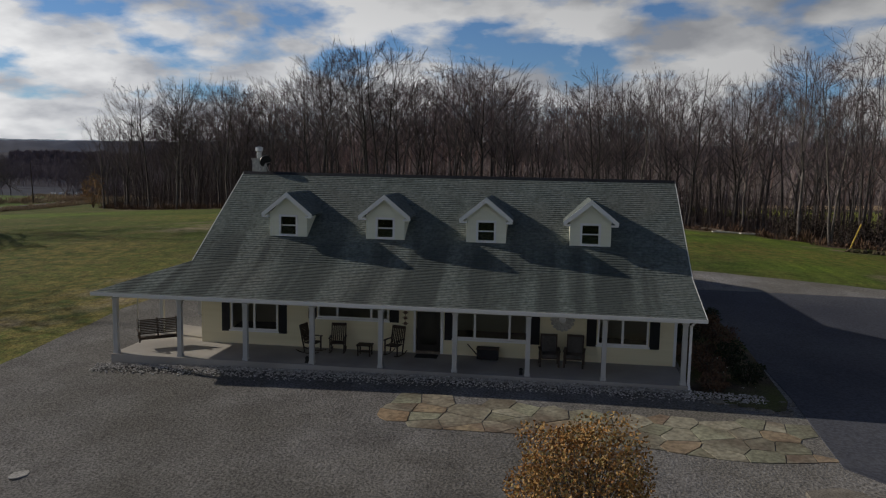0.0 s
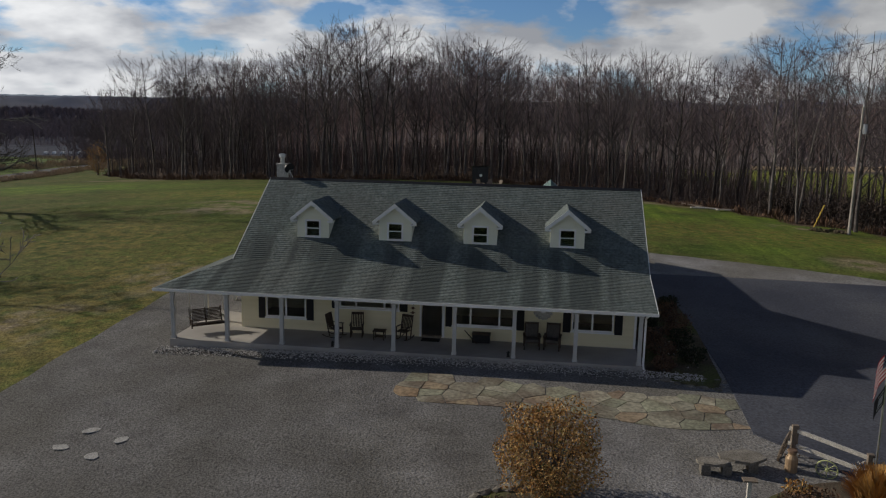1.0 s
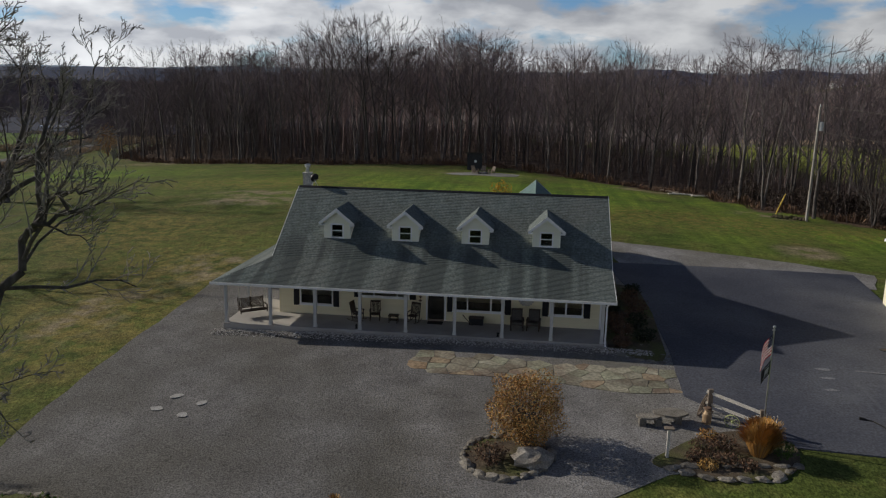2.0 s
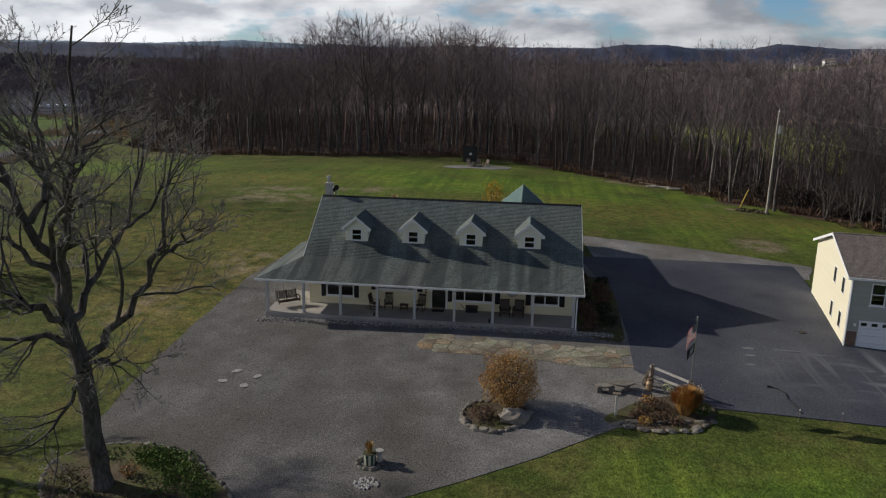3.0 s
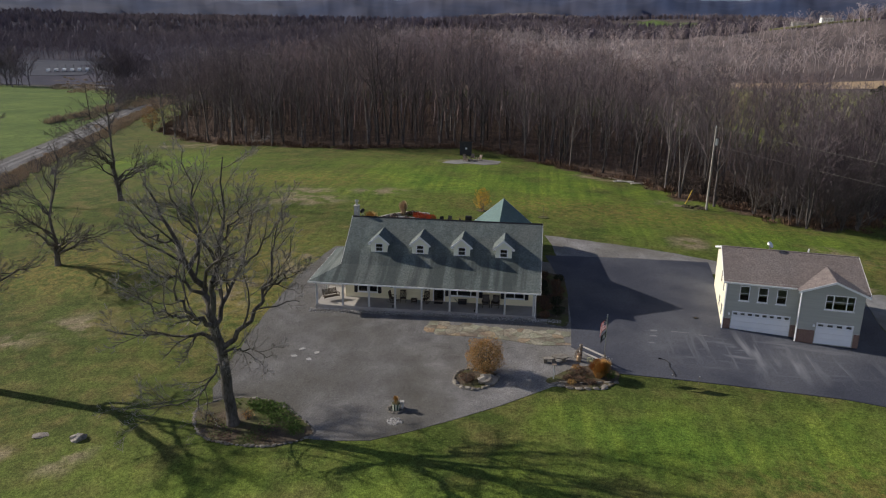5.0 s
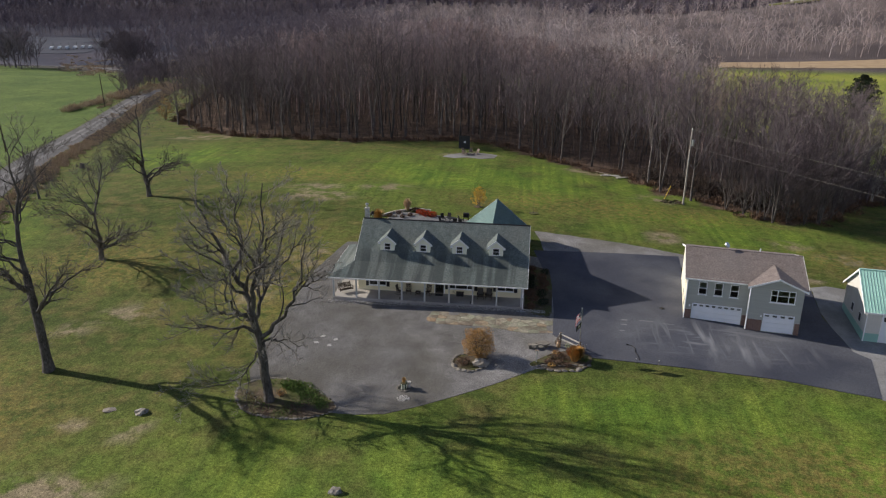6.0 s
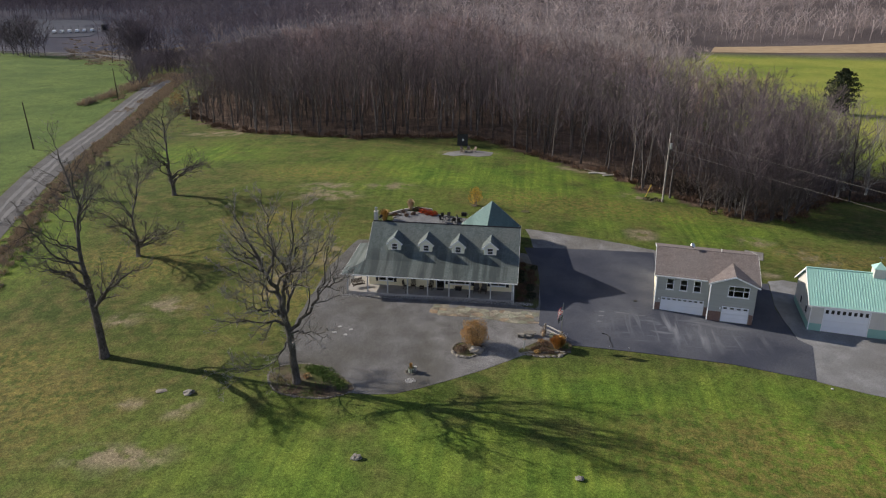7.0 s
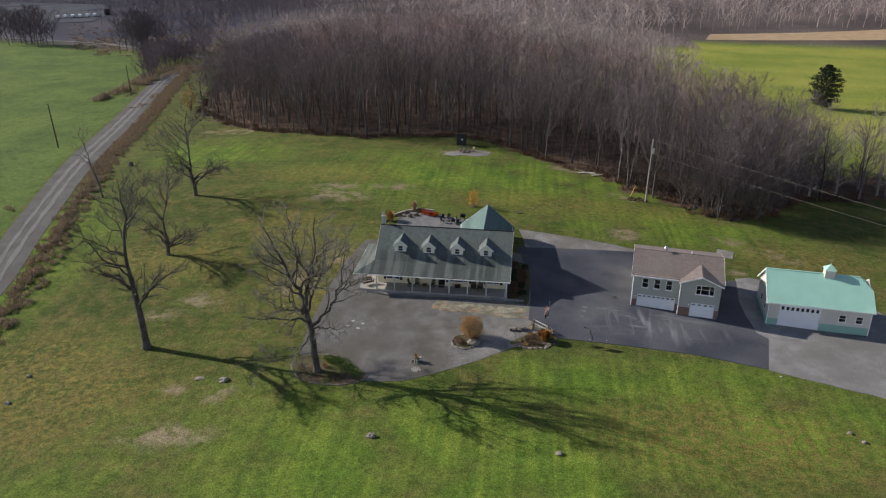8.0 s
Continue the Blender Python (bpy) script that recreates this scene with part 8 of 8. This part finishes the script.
z = land1(-11.5, 27) + 0.13
pc = patio_chair(pose(-12.2, 26.8, z, 0, 0, 40))
for x, y, a in ((-11.5, 27.2, -20), (-10.4, 25.4, 200), (-9.6, 26.6, 120), (-12.3, 25.6, 70), (-9.4, 25.2, 160)):
    copy_thing(pc, pose(x, y, land1(x, y) + 0.13, 0, 0, a))
x, y = -10.9, 26.2
t = thing("patio_table", "dark round metal patio table behind the house", "table", m=pose(x, y, land1(x, y) + 0.13))
part("tabletop", Geo().cyl((0, 0, 0.7), (0, 0, 0.74), 0.6, 0.6, 20), BLACK, t)
for i in range(4):
    part("leg", Geo().cyl((0.42 * math.cos(i * 1.571 + 0.8), 0.42 * math.sin(i * 1.571 + 0.8), 0.0), (0.3 * math.cos(i * 1.571 + 0.8), 0.3 * math.sin(i * 1.571 + 0.8), 0.7), 0.022, 0.022, 6), BLACK, t)
x, y = -8.9, 27.6
t = thing("grill", "dark covered barbecue grill on the patio", "grill", m=pose(x, y, land1(x, y) + 0.13))
part("body", Geo().box(-0.42, 0.42, -0.26, 0.26, 0.5, 0.85), BLACK, t)
part("hood", Geo().prism([(-0.27, 0.86), (0.27, 0.86), (0.24, 1.06), (0.1, 1.16), (-0.12, 1.15), (-0.25, 1.04)], -0.42, 0.42, "x"), SHUTTER, t)
part("shelf", Geo().box(0.43, 0.75, -0.22, 0.22, 0.78, 0.82), WOOD, t)
for u in (-0.36, 0.36):
    for v in (-0.2, 0.2):
        part("leg", Geo().box(u - 0.025, u + 0.025, v - 0.025, v + 0.025, 0.0, 0.5), BLACK, t)
x, y = -7.6, 35.0
b = bush("small round sapling in golden autumn leaf", x, y, 1.2, 3.2, GOLD, 900, 0.085, 640, 12, name="sapling", category="tree")
o = part("mulch_ring", slab(Geo(), 0, 0, 0.0, 0.75, 0.06, 9, 14, 0.95), SOIL)
o.matrix_basis = on_land(x, y)
tagged(o, "dark mulch ring round the golden sapling", "mulch", "mulch rings")
o2 = part("mulch_ring", slab(Geo(), 0, 0, 0.0, 0.8, 0.06, 19, 14, 0.95), SOIL)
o2.matrix_basis = on_land(1.0, 33.7)
tagged(o2, "dark mulch ring in the back lawn", "mulch", "mulch rings")
part("whip", Geo().cyl((0, 0, 0.05), (0.05, 0, 2.4), 0.03, 0.012, 6), BARK, o2)

# shed, fire ring and chairs by the woods
SHEDWALL = material("dark_shed_boards", (0.034, 0.034, 0.037), (0.058, 0.058, 0.062), 1.5, 0.8, 0.004, 0.0, stretch=(9, 9, 0.5))
s = thing("shed", "small dark grey board shed with lean-to roof", "shed", m=on_land(-14.2, 83.0, 4))
part("walls", Geo().prism([(-1.0, -0.1), (1.0, -0.1), (1.0, 2.3), (-1.0, 2.75)], -1.2, 1.2, "x"), SHEDWALL, s)
part("roof", Geo().prism([(-1.25, 2.83), (1.2, 2.28), (1.2, 2.36), (-1.25, 2.91)], -1.4, 1.4, "x"), DARKFRAME, s)
part("door", Geo().box(-0.35, 0.55, -1.05, -1.002, 0.05, 2.0), SHEDWALL, s)
part("emblem", Geo().cyl((0.1, -1.09, 1.45), (0.1, -1.055, 1.45), 0.22, 0.22, 14), TRIM, s, "white round emblem")
sheet("fire_pit_pad", [(-17.5, 71.5), (-15, 70.5), (-12.5, 72.2), (-10, 71.0), (-7.2, 73), (-6.8, 76.5), (-10, 77.8), (-13.5, 77), (-16.5, 74)], PALEGRAVEL, 0.04, 1.5, "pale gravel patch round the fire ring", "gravel pad", 0.15)


def lawn_chair(m):
    c = thing("lawn_chair", "weathered grey slatted lawn chair at the fire ring", "chair", "chairs round the fire ring", m=m)
    part("seat", Geo().prism([(-0.4, 0.36), (0.3, 0.24), (0.3, 0.29), (-0.4, 0.41)], -0.32, 0.32, "x"), WOOD, c)
    part("backrest", Geo().beam((0, 0.28, 0.28), (0, 0.62, 1.05), 0.62, 0.04), WOOD, c)
    for q in (-1, 1):
        part("arm", Geo().box(q * 0.38 - 0.06, q * 0.38 + 0.06, -0.45, 0.4, 0.55, 0.59), WOOD, c)
        part("leg", Geo().box(q * 0.36 - 0.04, q * 0.36 + 0.04, -0.42, -0.32, 0.0, 0.548), WOOD, c)
        part("leg", Geo().box(q * 0.36 - 0.04, q * 0.36 + 0.04, 0.25, 0.33, 0.0, 0.548), WOOD, c)
    return c


l = lawn_chair(pose(-13.6, 76.2, land1(-13.6, 76.2) + 0.04, 0, 0, 40))
for x, y, a in ((-12.3, 76.6, 0), (-11.0, 76.0, -40), (-13.4, 74.2, 150)):
    copy_thing(l, pose(x, y, land1(x, y) + 0.04, 0, 0, a))
f = thing("fire_ring", "low ring of grey stones for fires", "fire ring")
ring_of_stones(f, [(-12.3 + 0.7 * math.cos(i * 0.7), 75 + 0.7 * math.sin(i * 0.7)) for i in range(9)], 10, 21, 0.28, 0.3)

# timber and brush along the wood's edge
for i, (x, y, a, L, mt) in enumerate(((15.4, 65.0, 20, 3.8, PALEWOOD), (16.4, 64.6, -12, 4.4, PALEWOOD), (17.6, 63.6, 35, 3.0, PALEWOOD), (17.9, 64.1, 30, 3.2, WOOD), (14.0, 65.8, -30, 2.6, WOOD))):
    o = part("plank", Geo().box(-L / 2, L / 2, -0.16, 0.16, 0.05, 0.17), mt)
    o.matrix_basis = pose(x, y, land1(x, y) + 0.05 * i, 2, 3, a)
    tagged(o, "pale weathered plank lying at the wood's edge", "plank", "planks at the wood's edge")
YELLOW = material("yellow_guard", (0.5, 0.33, 0.04), (0.6, 0.42, 0.06), 4.0, 0.6)
o = part("guy_guard", Geo().cyl((0, 0, 0), (1.0, 0.2, 2.6), 0.07, 0.07, 8), YELLOW)
o.matrix_basis = on_land(23.0, 48.8)
tagged(o, "yellow guy wire guard leaning beside the pole", "guy guard")
g = Geo()
rnd = random.Random(8)
for i in range(26):
    a, r = rnd.uniform(0, 6.28), rnd.uniform(0.3, 2.0)
    px, py = 24.6 + 1.2 * r * math.cos(a), 47.9 + 0.7 * r * math.sin(a)
    rock(g, px, py, land1(px, py) + 0.12, rnd.uniform(0.2, 0.5), rnd.uniform(0.15, 0.3), 0.2, i, 0.3, 4, 6)
tagged(part("brush_pile", g, SOIL), "dark mound of soil and branches round the pole", "brush pile", kind="stuff")


def brush_belt(name, label, spots, mat, seed, size, per):
    """Tangled weeds: at each spot a clump of leaning stalks with a few broad dead leaves."""
    vs, fs, n = [], [], 0
    rng = np.random.default_rng(seed)
    for x, y, r, h in spots:
        a, o = rng.uniform(0, 6.283, per), r * np.sqrt(rng.uniform(0, 1, per))
        base = np.stack([x + o * np.cos(a), y + o * np.sin(a)], 1)
        z = land(base[:, 0], base[:, 1])
        tip = base + np.stack([np.cos(a), np.sin(a)], 1) * (0.35 * o)[:, None] + rng.normal(0, 0.16 * h, (per, 2))
        top = z + h * rng.uniform(0.4, 1.0, per) * (1.1 - 0.5 * o / r)
        w = rng.normal(size=(per, 2))
        w *= (size * rng.uniform(0.5, 1.3, per) / np.linalg.norm(w, axis=1))[:, None]
        v = np.stack([np.column_stack([base - w * 0.4, z - 0.05]), np.column_stack([base * 0.4 + tip * 0.6 + w, z * 0.35 + top * 0.65]), np.column_stack([tip, top])], 1).reshape(-1, 3)
        vs.append(v)
        fs.append(np.arange(3 * per).reshape(-1, 3) + n)
        n += 3 * per
    return tagged(new(name, array_mesh(name, np.concatenate(vs), np.concatenate(fs), mat)), label, "undergrowth", kind="stuff")


rnd = random.Random(17)
spots = []
for (xa, ya), (xb, yb) in zip(ROAD_LEFT[:-4], ROAD_LEFT[1:-3]):
    k = int(math.hypot(xb - xa, yb - ya) / 0.5)
    for i in range(k):
        t = i / k
        for off in (rnd.uniform(4.4, 7.0), rnd.uniform(5.5, 9.4)):
            spots.append((xa + (xb - xa) * t + off, ya + (yb - ya) * t + rnd.uniform(-1, 1), rnd.uniform(0.35, 0.9), rnd.uniform(0.35, 1.25)))
        if rnd.random() < 0.3 and (ya > 100 or ya < 30):
            spots.append((xa + (xb - xa) * t - 5.5 - rnd.uniform(0, 2.5), ya + (yb - ya) * t, rnd.uniform(0.5, 1.0), rnd.uniform(0.4, 1.0)))
for i in range(150):
    t = rnd.random()
    spots.append((-140 - 18 * t * rnd.random() - 2, 140 + 90 * t, rnd.uniform(0.8, 2.0), rnd.uniform(1.0, 3.0)))
for i in range(60):
    spots.append((rnd.uniform(-128, -106), rnd.uniform(128, 215), rnd.uniform(0.6, 1.6), rnd.uniform(0.5, 1.8)))
brush_belt("roadside_brush", "brown dry brush and tall weeds along the road", spots, BRUSH, 700, 0.085, 70)
spots = []
for i in range(260):
    y = rnd.uniform(262, 535)
    spots.append((rnd.uniform(-0.62 * y - 60, -150 - 0.12 * (y - 262)), y, rnd.uniform(1.0, 3.2), rnd.uniform(0.6, 2.2)))
brush_belt("rough_scrub", "brown scrub on the rough ground before the yard", spots, BRUSH, 1700, 0.16, 90)
spots = []
for (xa, ya), (xb, yb) in zip(FRONT[:-1], FRONT[1:]):
    k = int(math.hypot(xb - xa, yb - ya) / 1.6)
    for i in range(k):
        t = i / k
        spots.append((xa + (xb - xa) * t + rnd.uniform(-1, 1), ya + (yb - ya) * t + rnd.uniform(0, 5), rnd.uniform(0.6, 1.6), rnd.uniform(0.4, 1.8)))
brush_belt("wood_edge_brush", "brown undergrowth and saplings along the wood's edge", spots, BROWNLEAF, 900, 0.1, 90)


# near-black leaf colours carry the shade at the wood's foot
SHADELEAF = leaf_material("shade_dark_leaves", [(0.018, 0.016, 0.013), (0.04, 0.03, 0.024), (0.065, 0.045, 0.034)])
rnd = random.Random(44)
# shrubs added to darken the base of the trees
for i in range(22):
    t = i / 21
    x, y = 22 + 20 * t + rnd.uniform(-1, 1), 61 - 13 * min(1, t * 1.5) + rnd.uniform(1, 5)
    bush("added withered thicket coloured near-black for shade under the trees", x, y, rnd.uniform(1.3, 2.0), rnd.uniform(2.0, 4.2), SHADELEAF, 700, 0.12, 800 + i, 12, name="understorey_shrub", group="thickets in the woods")


def pine(x, y, h, seed):
    t = thing("pine_tree", "dark green pine rising above the bare trees", "tree", "pines in the woods", m=on_land(x, y))
    part("trunk", Geo().cyl((0, 0, -0.4), (0, 0, h), 0.22, 0.03, 8), BARK, t)
    vs, fs, n = [], [], 0
    rnd = random.Random(seed)
    for i in range(34):
        z = h * (0.08 + 0.9 * i / 33)
        a, r = 2.4 * i, math.sin(math.pi * (0.12 + 0.86 * i / 34)) ** 0.7 * h * 0.36 * rnd.uniform(0.75, 1.1)
        v, f = leaf_cloud(170, (0.6 * r * math.cos(a), 0.6 * r * math.sin(a), z), (r * 0.7, r * 0.7, h * 0.05), 0.34, seed + i, 0.1)
        vs.append(v)
        fs.append(f + n)
        n += len(v)
    o = new("needles", array_mesh("needles", np.concatenate(vs), np.concatenate(fs), DARKGREEN))
    o.parent = t


pine(105, 182, 15.0, 50)
WHITEBARK = material("pale_bark", (0.36, 0.33, 0.3), (0.5, 0.47, 0.43), 1.5, 0.9, 0.01, 8.0)
for i, (x, y, h) in enumerate(((60.5, 65.5, 17), (66.5, 70.5, 16), (77, 74, 18), (82.5, 77.5, 17), (73.5, 77.5, 15), (56, 60, 15), (91, 78, 18), (63, 64, 14), (70, 68, 15), (79, 69, 16), (86, 71, 17), (96, 74, 18))):
    tree_thing("pale_tree", "bare pale-barked tree beside the lower lawn", "pale trees beyond the lawn", spread_tree(60 + i, h, 0.22, 0.25, 9, h * 0.34, (6, 5, 5), (0, 0)), (8, 3), (WHITEBARK, FARTWIG), on_land(x, y, 40 * i))


# small things lying on the asphalt
def on_drive(x, y, up=0.062):
    return Vector((x, y, land1(x, y) + up))


hose = thing("garden_hose", "short black hose lying curved on the asphalt", "hose")
line = [on_drive(x, y, 0.085) for x, y in ((11.3, -6.85), (11.55, -6.95), (11.85, -7.5), (11.75, -8.3), (11.95, -9.1), (12.0, -9.9))]
part("tube", Geo().tube(line, 0.034, 6), BLACK, hose)
part("nozzle", Geo().cyl(line[0] + Vector((-0.28, 0.06, 0.02)), line[0], 0.09, 0.06, 8), BLACK, hose)
c = thing("drain_cover", "small dark iron drain cover in the asphalt", "drain cover", m=pose(*on_drive(16.0, 2.7)))
part("plate", Geo().cyl((0, 0, 0.0), (0, 0, 0.03), 0.3, 0.28, 14), BLACK, c)
part("boss", Geo().cyl((0, 0, 0.031), (0, 0, 0.05), 0.08, 0.06, 8), RUST, c)
PATCH = material("pale_repair", (0.16, 0.165, 0.18), (0.24, 0.245, 0.26), 3.0, 0.85, 0.003, 12.0)
for i, (x, y, a, b) in enumerate(((11.35, -1.0, 0.45, 0.24), (11.2, -2.2, 0.4, 0.2), (10.9, -3.7, 0.34, 0.18), (13.4, -0.9, 1.4, 0.1), (15.8, -1.25, 1.2, 0.08))):
    o = part("repair_patch", slab(Geo(), 0, 0, 0.0, a, 0.006, 60 + i, 11, b / a), PATCH)
    o.matrix_basis = pose(*on_drive(x, y, 0.063), 0, 0, -7)
    tagged(o, "pale patch of sealed crack in the asphalt", "repair patch", "pale patches on the asphalt")

# behind the garage, at the drive's edge and by the road
PADGREY = material("old_concrete", (0.24, 0.225, 0.21), (0.33, 0.315, 0.295), 1.2, 0.9, 0.004, 9.0, (0.2, 0.185, 0.17), 0.4)
sheet("concrete_pad", [(34.4, 21.4), (37.1, 21.0), (38.0, 24.3), (35.3, 24.8)], PADGREY, 0.06, 1.0, "small grey concrete pad in the grass behind the garage", "pad")
for x, y in ((11.5, -10.9), (13.7, -10.9)):
    k = thing("marker_stake", "thin driveway marker stake with a pale reflector", "stake", "stakes along the drive", m=on_land(x, y))
    part("rod", Geo().cyl((0, 0, -0.1), (0.02, 0, 0.72), 0.012, 0.01, 6), WOOD, k)
    part("reflector", Geo().cyl((0.02, -0.012, 0.74), (0.02, 0.012, 0.74), 0.05, 0.05, 10), FLAGWHITE, k)
k = thing("tree_stump", "dark cut tree stump in the rough lawn edge", "stump", m=on_land(-87.3, 57.6))
part("trunk", Geo().cyl((0, 0, -0.2), (0.05, 0, 0.35), 0.62, 0.45, 11).cyl((0.05, 0, 0.35), (0.12, 0.05, 0.95), 0.45, 0.38, 11), BARK, k)
part("roots", Geo().cyl((0, 0, 0.2), (0.95, 0.2, -0.05), 0.2, 0.06, 6).cyl((0, 0, 0.2), (-0.8, 0.35, -0.05), 0.2, 0.06, 6).cyl((0, 0, 0.2), (0.1, -0.9, -0.05), 0.2, 0.06, 6), BARK, k)
o = part("rock", Geo().blob((0, 0, 0.02), (0.62, 0.45, 0.1), 33, 0.25, 5, 10), ROCK)
o.matrix_basis = on_land(-37.5, -22.6, 25)
tagged(o, "bare flat rock showing through grass", "rock", "rocks in the lawn")

# the farm on the far slope
FARMGRASS = material("far_pasture", (0.19, 0.2, 0.07), (0.26, 0.26, 0.1), 0.02, 0.95)
fx, fy = FARM
sheet("far_pasture", [(fx - 62, fy - 22), (fx - 10, fy - 42), (fx + 48, fy - 38), (fx + 60, fy + 20), (fx + 10, fy + 45), (fx - 50, fy + 25)], FARMGRASS, 2.0, 14.0, "pale green pasture on the far wooded slope", "pasture")
k = thing("farmhouse", "small white farmhouse on the far pasture", "house", m=pose(fx + 8, fy - 8, land1(fx + 8, fy - 8) + 1.9))
part("walls", Geo().box(-7, 7, -4, 4, -2, 5.5), TRIM, k)
part("roof", Geo().prism([(-4.6, 5.4), (4.6, 5.4), (0, 8.6)], -7.5, 7.5, "x"), BROWNROOF, k)
for u in (-4.5, -1.5, 1.5, 4.5):
    part("window", Geo().box(u - 0.6, u + 0.6, -4.06, -4.002, 2.0, 3.8), SHUTTER, k)
k = thing("farm_shed", "long grey shed beside the far farmhouse", "shed", m=pose(fx - 22, fy - 4, land1(fx - 22, fy - 4) + 1.9))
part("walls", Geo().box(-9, 9, -4, 4, -2, 3.6), GREYSIDING, k)
part("roof", Geo().prism([(-4.6, 3.5), (4.6, 3.5), (0, 5.4)], -9.4, 9.4, "x"), BROWNROOF, k)
bush("young tree still holding rusty brown leaves by the woods", -103, 126, 2.3, 7.0, AUTUMN, 1100, 0.16, 950, 14, name="young_oak", category="tree")
